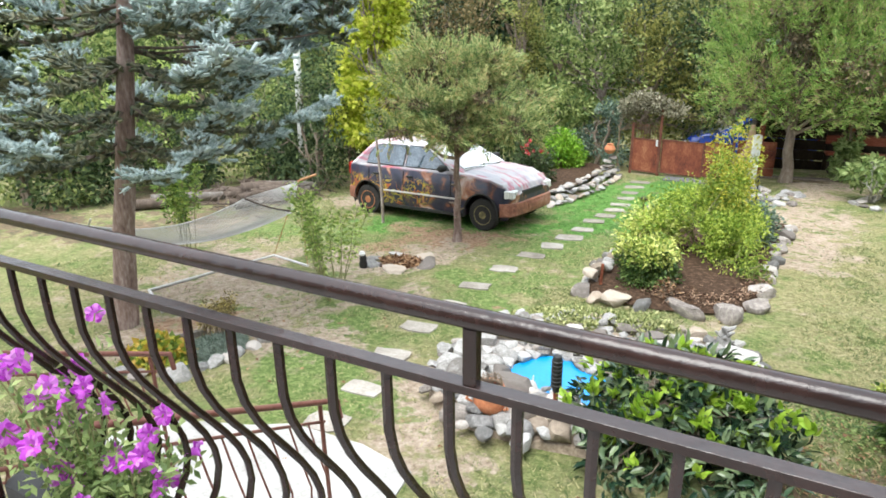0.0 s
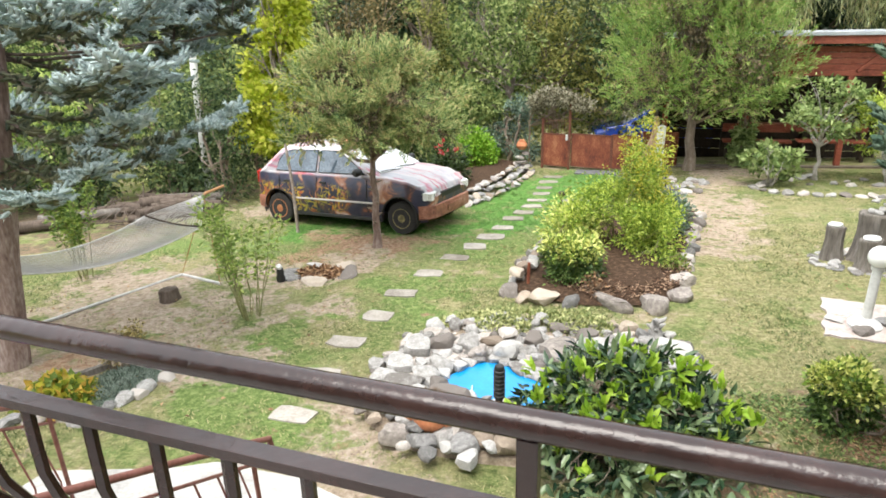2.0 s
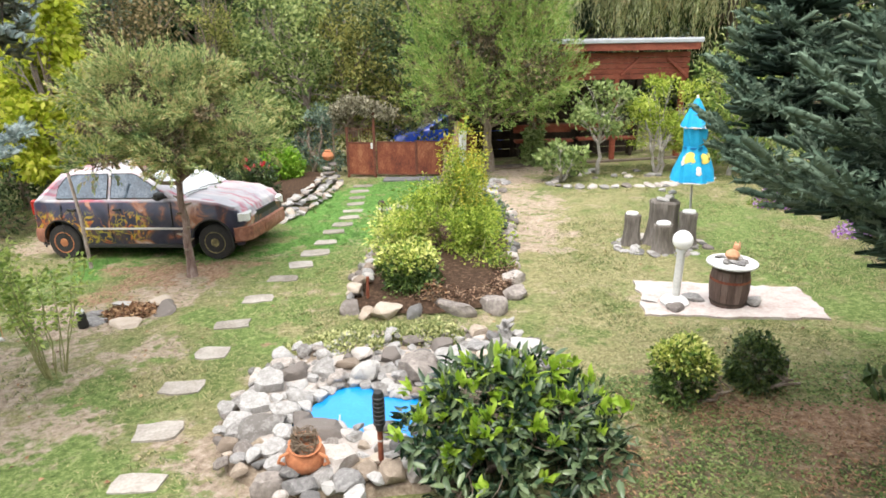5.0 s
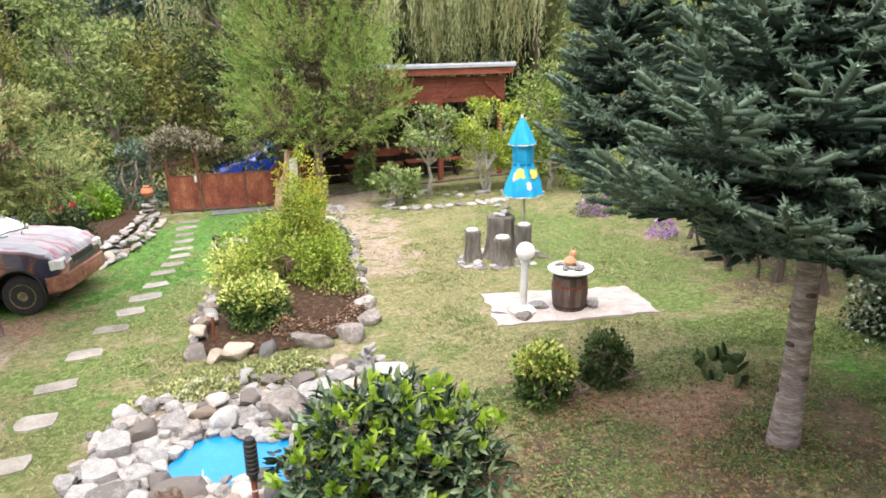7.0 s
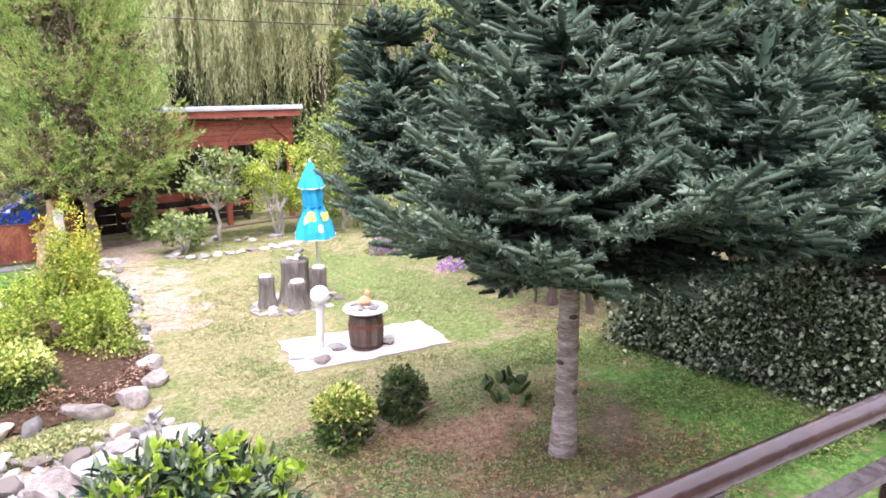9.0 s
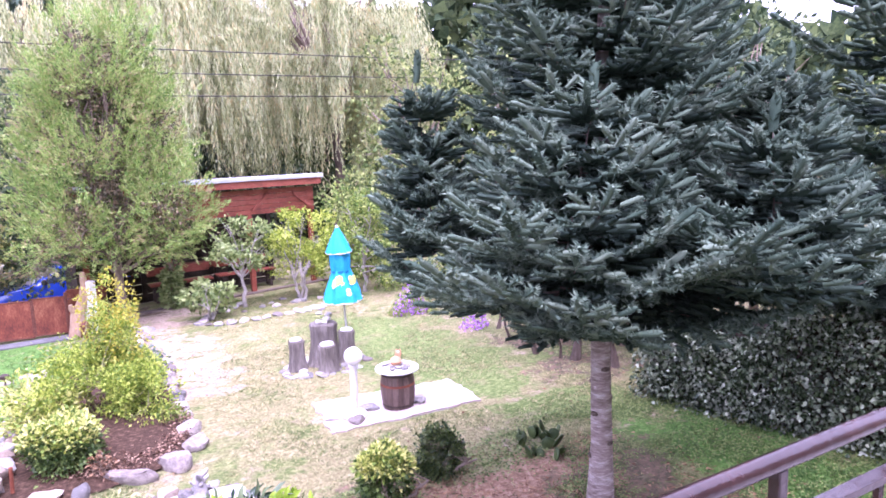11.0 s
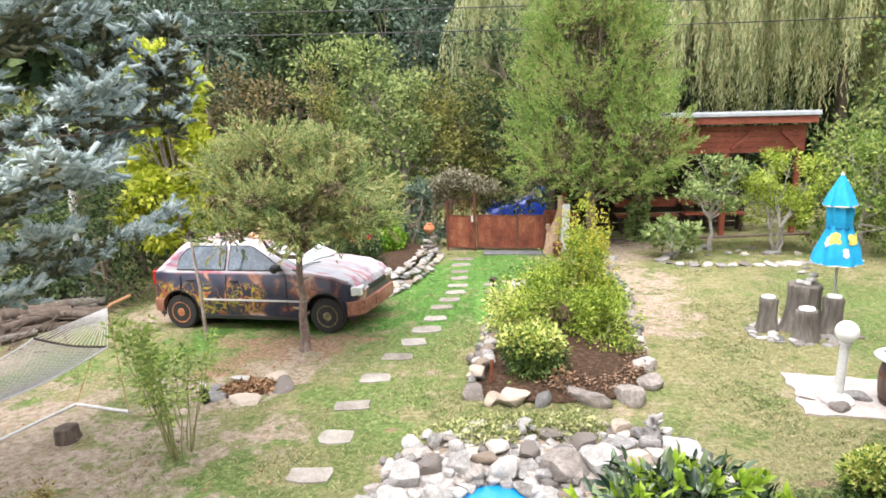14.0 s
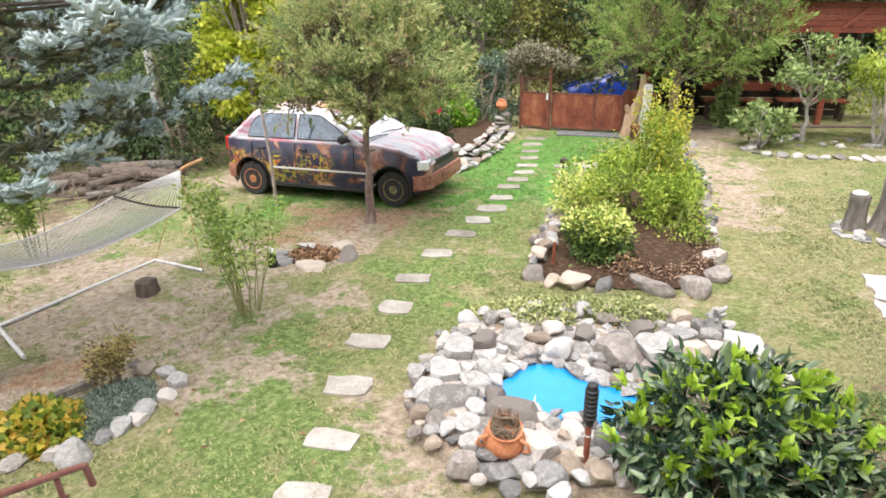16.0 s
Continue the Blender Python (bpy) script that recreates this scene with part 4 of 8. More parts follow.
# ---- raised flower bed in the lawn ----
def build_bed():
    rnd = random.Random(21)
    outline = [(0.62, 7.72), (0.95, 7.44), (1.56, 7.34), (2.38, 7.44), (2.62, 8.0), (2.78, 9.1), (2.95, 10.3), (3.15, 11.4), (3.2, 12.0), (2.4, 12.5), (1.5, 12.3), (1.1, 11.2), (0.92, 10.2), (0.74, 8.9), (0.62, 7.72)]
    root = holder("flower_bed", "stone-edged flower bed with dark bark mulch", "flower bed")
    cx, cy = 1.85, 9.7
    rows = []
    for s, h in ((1.0, 0.02), (0.93, 0.07), (0.6, 0.1), (0.05, 0.12)):
        rows.append([(cx + (x - cx) * s, cy + (y - cy) * s, gz(x, y) + h + 0.02 * noise.noise(Vector((x * 4, y * 4, s)))) for x, y in outline_walk(outline, 0.12) + [outline[0]]])
    part("mulch", Geo().sheet(rows), M_soil, root)
    rng = np.random.default_rng(3)
    n = 5200
    a, q = rng.random(n) * 6.28, np.sqrt(rng.random(n))
    px, py = 1.85 + 0.92 * q * np.cos(a), 8.9 + 1.5 * q * np.sin(a)
    P = np.stack([px, py, 0.0259 * px - 0.0516 * py + 0.393 + 0.095 + 0.02 * rng.random(n)], 1)
    D = unit(np.concatenate([rng.normal(size=(n, 2)), 0.2 * rng.normal(size=(n, 1))], 1))
    part("chip_mulch", leaf_mesh(P, D, 0.045 * (0.5 + rng.random(n)), 0.02, rng, up=0.7), M_chip, root, smooth=False, kind="stuff")
    for x, y, s, kind, sx, sy in ((2.28, 7.42, 0.36, "stone", 1.15, 0.85), (0.66, 7.62, 0.27, "stone", 1.1, 1), (0.86, 7.44, 0.24, "brown", 0.9, 1), (1.06, 7.42, 0.34, "brown", 1.1, 0.9), (1.38, 7.38, 0.24, "grey", 1.3, 0.8), (1.82, 7.36, 0.34, "stone", 1.9, 0.6), (2.58, 7.78, 0.3, "stone", 0.9, 1.2), (2.62, 8.2, 0.3, "stone", 0.8, 1.3)):
        stone(root, kind, x, y, s, rng=rnd, tilt=6, sx=sx, sy=sy, sz=0.95)
    for x, y in outline_walk([(2.66, 8.5), (2.78, 9.1), (2.95, 10.3), (3.15, 11.4), (3.2, 12.0)], 0.27):
        stone(root, rnd.choice(("stone", "stone", "grey")), x + rnd.uniform(-0.04, 0.04), y, rnd.uniform(0.2, 0.3), rng=rnd)
    for x, y in outline_walk([(0.62, 7.9), (0.74, 8.9), (0.92, 10.2), (1.1, 11.2), (1.45, 12.2)], 0.17):
        for row in range(3):
            stone(root, rnd.choice(("white", "stone", "stone", "brown", "grey")), x + rnd.uniform(-0.05, 0.05) + 0.075 * row, y + rnd.uniform(-0.06, 0.06), rnd.uniform(0.13, 0.2), z=gz(x, y) + 0.05 + 0.075 * row, rng=rnd, tilt=20)


build_bed()


# ---- mat with lamp, barrel ----
def slab_on_ground(name, corners, mat_, label, category, t=0.02, kind="", seed=5):
    """A thin slab over a plan outline, with crumbled edges."""
    rnd = random.Random(seed)
    edge = [(x + rnd.uniform(-0.025, 0.025), y + rnd.uniform(-0.025, 0.025)) for x, y in outline_walk(corners + corners[:1], 0.09)]
    return thing(name, Geo().prism(edge, lambda x, y: gz(x, y) - 0.05, lambda x, y: gz(x, y) + t), mat_, label, category, kind=kind, smooth=False)


M_mat = mat("whitewashed_slab", [(0.3, 0.21, 0.18), (0.43, 0.375, 0.345), (0.52, 0.495, 0.465)], 5, 0.9, bump=0.5, fine=30)
slab_on_ground("pavement", [(4.06, 7.98), (3.98, 7.5), (3.82, 6.93), (4.5, 6.74), (5.1, 6.62), (5.62, 6.5), (5.74, 7.0), (5.8, 7.42), (5.2, 7.6), (4.6, 7.82)], M_mat, "whitewashed stone slab laid in the lawn", "paving", kind="structure")


def build_lamp():
    x, y = 4.25, 7.17
    root = holder("garden_lamp", "white globe garden lamp on a white post", "lamp", pose(x, y, gz(x, y) + 0.02, 0, 1.5, 0))
    part("base", Geo().lathe([(0.15, 0), (0.155, 0.03), (0.13, 0.06), (0.07, 0.085), (0.055, 0.1)], n=20), M_white, root)
    part("post", Geo().lathe([(0.045, 0.09), (0.043, 0.35), (0.043, 0.6), (0.058, 0.605), (0.058, 0.63), (0.035, 0.64)], n=16), M_white, root)
    g = Geo()
    g.lathe([(0.03, 0.632)] + [(0.108 * math.sin(math.pi * k / 14), 0.732 - 0.108 * math.cos(math.pi * k / 14)) for k in range(2, 14)] + [(0.01, 0.84)], n=24)
    part("globe", g, M_globe, root, "white glass globe")


build_lamp()

M_barrel = mat("barrel_oak", [(0.06, 0.04, 0.032), (0.12, 0.08, 0.065), (0.2, 0.15, 0.125)], 9, 0.7, bump=0.6, stretch=(1, 1, 0.2), object_random=0.22)


def build_barrel():
    x, y = 4.80, 7.08
    root = holder("wooden_barrel", "dark wooden barrel with iron hoops and a white round top", "barrel", pose(x, y, gz(x, y) + 0.018))
    H, n = 0.46, 18
    rad = lambda z: 0.175 + 0.032 * math.sin(math.pi * z / H)
    for k in range(n):
        a0, a1 = 2 * math.pi * (k + 0.03) / n, 2 * math.pi * (k + 0.97) / n
        verts, faces = [], []
        for i in range(6):
            z = H * i / 5
            for r, a in ((rad(z), a0), (rad(z) + 0.003, (a0 + a1) / 2), (rad(z), a1), (rad(z) - 0.02, a1), (rad(z) - 0.02, a0)):
                verts.append((r * math.cos(a), r * math.sin(a), z))
        for i in range(5):
            for j in range(5):
                q = (j + 1) % 5
                faces.append((i * 5 + j, i * 5 + q, i * 5 + 5 + q, i * 5 + 5 + j))
        faces += [(4, 3, 2, 1, 0), (25, 26, 27, 28, 29)]
        part("stave", Geo().add(verts, faces), M_barrel, root)
    for z in (0.05, 0.30, 0.42):
        r = rad(z) + 0.006
        part("hoop", Geo().lathe([(r - 0.01, z - 0.013), (r, z - 0.013), (r, z + 0.013), (r - 0.01, z + 0.013)], n=28), M_rust if z == 0.30 else M_wood_and_shade, root)
    part("top_board", Geo().lathe([(0.24, H + 0.002), (0.262, H + 0.008), (0.262, H + 0.024), (0.25, H + 0.03), (0.2, H + 0.03)], n=32), M_white, root, "white round top")
    rnd = random.Random(6)
    dish = holder("stone_dish", "small stones and a terracotta figurine on the barrel top", "ornament", pose(x, y, gz(x, y) + 0.018 + H + 0.031))
    for _ in range(13):
        a, r = rnd.uniform(0, 6.28), rnd.uniform(0.05, 0.16)
        stone(dish, rnd.choice(("grey", "grey", "white")), r * math.cos(a), r * math.sin(a), rnd.uniform(0.06, 0.11), z=0.016, rng=rnd, sz=0.6)
    fig = Geo()
    fig.lathe([(0.02, 0.02), (0.06, 0.03), (0.075, 0.065), (0.06, 0.1), (0.03, 0.12), (0.005, 0.125)], n=14)
    fig.lathe([(0.005, 0.08), (0.035, 0.09), (0.042, 0.12), (0.03, 0.15), (0.005, 0.16)], c=(0.055, 0.03, 0.02), n=12)
    for dx, dy in ((0.04, 0.04), (0.075, 0.02)):
        fig.lathe([(0.014, 0.0), (0.009, 0.025), (0.002, 0.042)], c=(dx, dy, 0.165), n=8)
    thing("figurine", fig, M_clay, "small rounded terracotta figurine on the barrel", "ornament", at=pose(x, y + 0.02, gz(x, y) + 0.018 + H + 0.03))


M_clay = mat("pale_clay", [(0.42, 0.2, 0.1), (0.58, 0.31, 0.17), (0.66, 0.42, 0.27)], 12, 0.8, bump=0.2)
build_barrel()


def loose_stone(x, y, s, kind, label="rounded grey stone lying on the slab", z=None, sx=1.0, sy=1.0, sz=0.8, seed=0):
    rnd = random.Random(seed)
    ob = new("stone", rnd.choice(ROCKS[kind]))
    ob.matrix_world = pose(x, y, gz(x, y) + 0.02 + s * 0.14 * sz if z is None else z, 0, 0, rnd.uniform(0, 360)) @ Matrix.Diagonal((s * sx, s * sy, s * sz, 1))
    return tagged(ob, label, "stone", "loose stones")


loose_stone(4.18, 7.0, 0.24, "stone", "flat pale stone at the lamp's foot", seed=1, sz=0.6)
loose_stone(4.50, 7.24, 0.3, "grey", "dark stone between lamp and barrel", seed=2, sz=0.5)
loose_stone(5.05, 6.98, 0.22, "grey", "dark rounded stone leaning on the barrel", seed=3, sz=1.0)
loose_stone(4.02, 7.3, 0.22, "grey", "thin grey stone on the slab", seed=4, sz=0.25)


# ---- stumps and umbrella ----
def stump(x, y, r, h, label, seed, cap=True, lean=0):
    rnd = random.Random(seed)
    root = holder("tree_stump", label, "stump", pose(x, y, gz(x, y) - 0.02, lean, 0, rnd.uniform(0, 360)), "stump seats")
    verts, faces, n = [], [], 36
    prof = [(1.5, 0), (1.28, 0.05), (1.12, h * 0.3), (1.0, h * 0.55), (1.0, h * 0.8), (1.06, h - 0.02), (0.98, h), (0.5, h + 0.002)]
    dents = [rnd.uniform(-0.12, 0.06) for _ in range(n)]
    for i, (q, z) in enumerate(prof):
        for j in range(n):
            t = 2 * math.pi * j / n
            k = r * q * (1 + dents[j] + 0.02 * rnd.random() + 0.05 * math.sin(3 * t + seed))
            verts.append((k * math.cos(t), k * math.sin(t), z))
    for i in range(len(prof) - 1):
        faces += [(i * n + j, i * n + (j + 1) % n, (i + 1) * n + (j + 1) % n, (i + 1) * n + j) for j in range(n)]
    faces.append(tuple((len(prof) - 1) * n + j for j in range(n)))
    part("log", Geo().add(verts, faces), M_stump, root)
    if cap:
        part("cap", Geo().lathe([(r * 0.74, h + 0.002), (r * 0.8, h + 0.012), (r * 0.74, h + 0.03), (r * 0.36, h + 0.042)], n=18, wob=0.16), M_white, root, "flat white stone cap")
    return root


stump(5.04, 9.58, 0.20, 0.65, "tall weathered tree stump used as a garden table", 1, cap=False)
stump(4.57, 9.57, 0.11, 0.47, "weathered tree stump seat with a white cap", 2)
stump(4.88, 9.12, 0.125, 0.42, "weathered tree stump seat with a white cap", 3, lean=-3)
stump(5.31, 9.37, 0.12, 0.5, "weathered tree stump seat with a white cap", 4)
ring = holder("stone_ring", "ring of pale stones round the stump seats", "stones")
rr = random.Random(12)
for k in range(52):
    a = 2 * math.pi * k / 52 + rr.uniform(-0.1, 0.1)
    q = rr.choice((0.62, 0.58, 0.45, 0.35))
    stone(ring, rr.choice(("stone", "white", "grey", "white")), 4.95 + q * 1.05 * math.cos(a), 9.40 + q * 0.85 * math.sin(a), rr.uniform(0.1, 0.2), rng=rr, sz=0.5)
for k in range(5):
    loose_stone(4.99 + 0.08 * (k % 3), 9.54 + 0.07 * (k // 2), 0.19 - 0.02 * k, "white", "white stone piled on the stump table", z=gz(5, 9.6) + 0.655 + 0.04 * k, seed=30 + k, sz=0.7)

M_umbrella = mat("turquoise_canvas", [(0.0, 0.24, 0.48), (0.006, 0.32, 0.58), (0.02, 0.4, 0.66)], 3, 0.7, bump=0.15)
M_umb_print = mat("yellow_print", [(0.6, 0.5, 0.08), (0.72, 0.62, 0.15)], 8, 0.7, bump=0.1)


def build_umbrella():
    x, y = 5.39, 9.48
    z = gz(x, y)
    root = holder("garden_umbrella", "closed turquoise garden umbrella with white trim on a steel pole", "umbrella", pose(x, y, z, -0.5, -2.2, 0))
    part("pole", Geo().tube([(0, 0, 0), (0, 0, 2.02)], 0.016, 10), M_metal_white, root)

    def folds(prof, n=48, depth=0.16, k=8, tw=0.4):
        verts, faces = [], []
        for i, (r, zz) in enumerate(prof):
            for j in range(n):
                t = 2 * math.pi * j / n
                q = r * (1 + depth * math.cos(k * t + tw * i) + 0.05 * math.sin(3 * t + i))
                verts.append((q * math.cos(t), q * math.sin(t), zz + (0.012 * math.cos(k * t) if i == 0 else 0)))
        for i in range(len(prof) - 1):
            for j in range(n):
                q = (j + 1) % n
                faces.append((i * n + j, i * n + q, (i + 1) * n + q, (i + 1) * n + j))
        return Geo().add(verts, faces)

    low = folds([(0.285, 0.93), (0.255, 1.06), (0.2, 1.22), (0.148, 1.36), (0.138, 1.42)], depth=0.1)
    skirt = part("canopy", low, M_umbrella, root)
    part("middle_panel", folds([(0.136, 1.38), (0.146, 1.46), (0.152, 1.58), (0.148, 1.71)], depth=0.09), M_umbrella, root)
    part("cap_panel", folds([(0.19, 1.67), (0.14, 1.8), (0.075, 1.94), (0.02, 2.05)], depth=0.1), M_umbrella, root)
    for r, zz in ((0.288, 0.925), (0.193, 1.665)):
        part("trim", folds([(r, zz), (r + 0.004, zz + 0.008), (r, zz + 0.018)], depth=0.1), M_white, root, "white edging")
    part("strap", Geo().lathe([(0.144, 1.37), (0.15, 1.375), (0.15, 1.4), (0.144, 1.405)], n=20), M_umbrella_dark, root)
    part("finial", Geo().lathe([(0.022, 2.045), (0.02, 2.06), (0.012, 2.08), (0.003, 2.09)], n=10), M_white, root)
    rnd = random.Random(2)
    rim = lambda zz: interp(zz, [(0.93, 0.285), (1.06, 0.255), (1.22, 0.2), (1.36, 0.148)])
    for a, zz, wide, high, dye in ((-2.25, 1.26, 0.36, 0.17, M_umb_print), (-1.2, 1.25, 0.3, 0.14, M_umb_print), (-1.7, 1.1, 0.14, 0.12, M_white), (-0.5, 1.26, 0.3, 0.14, M_umb_print), (-2.7, 1.22, 0.2, 0.14, M_white)):
        rows = []
        for i in range(9):
            v = -1 + i / 4
            half = wide * math.sqrt(max(0.02, 1 - v * v)) * (1 + 0.25 * math.sin(5 * v + a))
            z1 = zz + high * 0.5 * v
            row = []
            for j in range(9):
                t = a + half * (j / 4 - 1)
                q = rim(z1) * (1 + 0.1 * math.cos(8 * t + 0.8)) + 0.012
                row.append((q * math.cos(t), q * math.sin(t), z1))
            rows.append(row)
        part("printed_flower", Geo().sheet(rows), dye, root)


M_umbrella_dark = mat("blue_strap", [(0.0, 0.13, 0.3), (0.005, 0.17, 0.36)], 6, 0.7, bump=0.1)
build_umbrella()


# ---- painted car ----
def car_paint(name, side, top, accent, streak):
    """Hand-painted bodywork: dark sides with blotches and loops, pale upper faces with streaks."""
    m = bpy.data.materials.new(name)
    m.use_nodes = True
    nt = m.node_tree
    nd, lk = nt.nodes, nt.links.new
    bs = nd["Principled BSDF"]
    bs.inputs["Roughness"].default_value = 0.28
    bs.inputs["Specular IOR Level"].default_value = 0.4
    co = nd.new("ShaderNodeTexCoord").outputs["Object"]

    def noise_of(scale, detail=4, dist=0.0, stretch=(1, 1, 1)):
        mp = nd.new("ShaderNodeMapping")
        mp.inputs["Scale"].default_value = stretch
        lk(co, mp.inputs[0])
        n = nd.new("ShaderNodeTexNoise")
        n.inputs["Scale"].default_value, n.inputs["Detail"].default_value, n.inputs["Distortion"].default_value = scale, detail, dist
        lk(mp.outputs[0], n.inputs[0])
        return n.outputs[0]

    def ramp(fac, stops):
        r = nd.new("ShaderNodeValToRGB")
        while len(r.color_ramp.elements) < len(stops):
            r.color_ramp.elements.new(0.5)
        for e, (p, c) in zip(r.color_ramp.elements, stops):
            e.position, e.color = p, (*c, 1)
        lk(fac, r.inputs[0])
        return r.outputs[0]

    def mix(fac, a, b):
        x = nd.new("ShaderNodeMix")
        x.data_type = "RGBA"
        lk(fac, x.inputs["Factor"])
        lk(a, x.inputs["A"])
        lk(b, x.inputs["B"])
        return x.outputs["Result"]

    body = ramp(noise_of(3.5, 5, 0.6), side)
    loops = ramp(noise_of(4.2, 2, 2.0), [(0.45, (0, 0, 0)), (0.475, (0.9, 0.9, 0.9)), (0.525, (0.9, 0.9, 0.9)), (0.55, (0, 0, 0))])
    where = None
    for fx, fz in ((-0.92, 0.58), (-0.05, 0.54), (-0.7, 0.36), (-1.55, 0.62)):
        vm = nd.new("ShaderNodeVectorMath")
        vm.operation = "DISTANCE"
        flat = nd.new("ShaderNodeMapping")
        flat.inputs["Scale"].default_value = (1, 0, 1.15)
        lk(co, flat.inputs[0])
        lk(flat.outputs[0], vm.inputs[0])
        vm.inputs[1].default_value = (fx, 0, fz * 1.15)
        mr = nd.new("ShaderNodeMapRange")
        mr.inputs["From Min"].default_value, mr.inputs["From Max"].default_value = 0.38, 0.24
        lk(vm.outputs["Value"], mr.inputs["Value"])
        if where is None:
            where = mr.outputs[0]
        else:
            mx = nd.new("ShaderNodeMath")
            mx.operation = "MAXIMUM"
            lk(where, mx.inputs[0])
            lk(mr.outputs[0], mx.inputs[1])
            where = mx.outputs[0]
    wl = nd.new("ShaderNodeMath")
    wl.operation = "MULTIPLY"
    lk(loops, wl.inputs[0])
    lk(where, wl.inputs[1])
    loops = wl.outputs[0]
    sep = nd.new("ShaderNodeSeparateXYZ")
    lk(co, sep.inputs[0])
    band = nd.new("ShaderNodeMapRange")
    band.inputs["From Min"].default_value, band.inputs["From Max"].default_value = 0.78, 0.66
    lk(sep.outputs["Z"], band.inputs["Value"])
    amt = nd.new("ShaderNodeMath")
    amt.operation = "MULTIPLY"
    lk(loops, amt.inputs[0])
    lk(band.outputs[0], amt.inputs[1])
    acc = ramp(noise_of(6, 3), accent)
    body = mix(amt.outputs[0], body, acc)
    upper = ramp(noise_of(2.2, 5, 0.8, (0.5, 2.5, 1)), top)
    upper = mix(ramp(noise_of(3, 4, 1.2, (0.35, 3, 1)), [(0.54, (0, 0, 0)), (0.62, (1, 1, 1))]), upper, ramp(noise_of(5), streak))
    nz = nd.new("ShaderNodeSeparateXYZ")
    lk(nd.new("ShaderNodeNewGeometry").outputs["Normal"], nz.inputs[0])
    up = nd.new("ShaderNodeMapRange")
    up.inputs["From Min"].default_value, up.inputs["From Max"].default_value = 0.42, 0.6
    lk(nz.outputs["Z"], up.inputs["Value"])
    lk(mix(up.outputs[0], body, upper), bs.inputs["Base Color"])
    return m


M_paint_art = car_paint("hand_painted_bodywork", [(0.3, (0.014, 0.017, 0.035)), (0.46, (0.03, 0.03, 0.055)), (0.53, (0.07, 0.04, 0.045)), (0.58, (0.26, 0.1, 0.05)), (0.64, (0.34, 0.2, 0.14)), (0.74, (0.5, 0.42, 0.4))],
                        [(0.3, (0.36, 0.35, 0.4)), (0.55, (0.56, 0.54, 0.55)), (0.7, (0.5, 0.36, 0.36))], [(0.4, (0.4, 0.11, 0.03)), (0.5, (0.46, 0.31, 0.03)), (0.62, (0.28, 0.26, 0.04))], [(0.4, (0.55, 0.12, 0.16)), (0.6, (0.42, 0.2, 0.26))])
M_paint_blue = mat("blue_car_paint", [(0.0238, 0.0714, 0.476), (0.0374, 0.105, 0.646)], 2, 0.22, bump=0.0, coat=0.7, spec=0.7)
M_rim = mat("orange_rusted_rim", [(0.16, 0.06, 0.03), (0.34, 0.13, 0.05), (0.4, 0.2, 0.09)], 12, 0.7, bump=0.3)
M_rim_dark = mat("yellowed_dark_rim", [(0.03, 0.025, 0.02), (0.12, 0.1, 0.04), (0.3, 0.25, 0.1)], 14, 0.7, bump=0.3)
M_rim_grey = mat("alloy_rim", [(0.3, 0.3, 0.3), (0.45, 0.45, 0.45)], 8, 0.4, metal=0.7, bump=0.05)
M_rust_orange = mat("orange_bumper_paint", [(0.08, 0.04, 0.03), (0.26, 0.105, 0.065), (0.42, 0.24, 0.18)], 6, 0.6, bump=0.2)
M_lens = mat("headlamp_glass", [(0.6, 0.6, 0.58), (0.75, 0.75, 0.74)], 8, 0.12, bump=0.02, spec=0.8)
M_red_lens = mat("red_lens", [(0.3, 0.015, 0.01), (0.4, 0.03, 0.02)], 8, 0.2, bump=0.0)
M_chrome_trim = mat("pale_trim", [(0.4, 0.38, 0.36), (0.55, 0.53, 0.5)], 8, 0.4, bump=0.05)


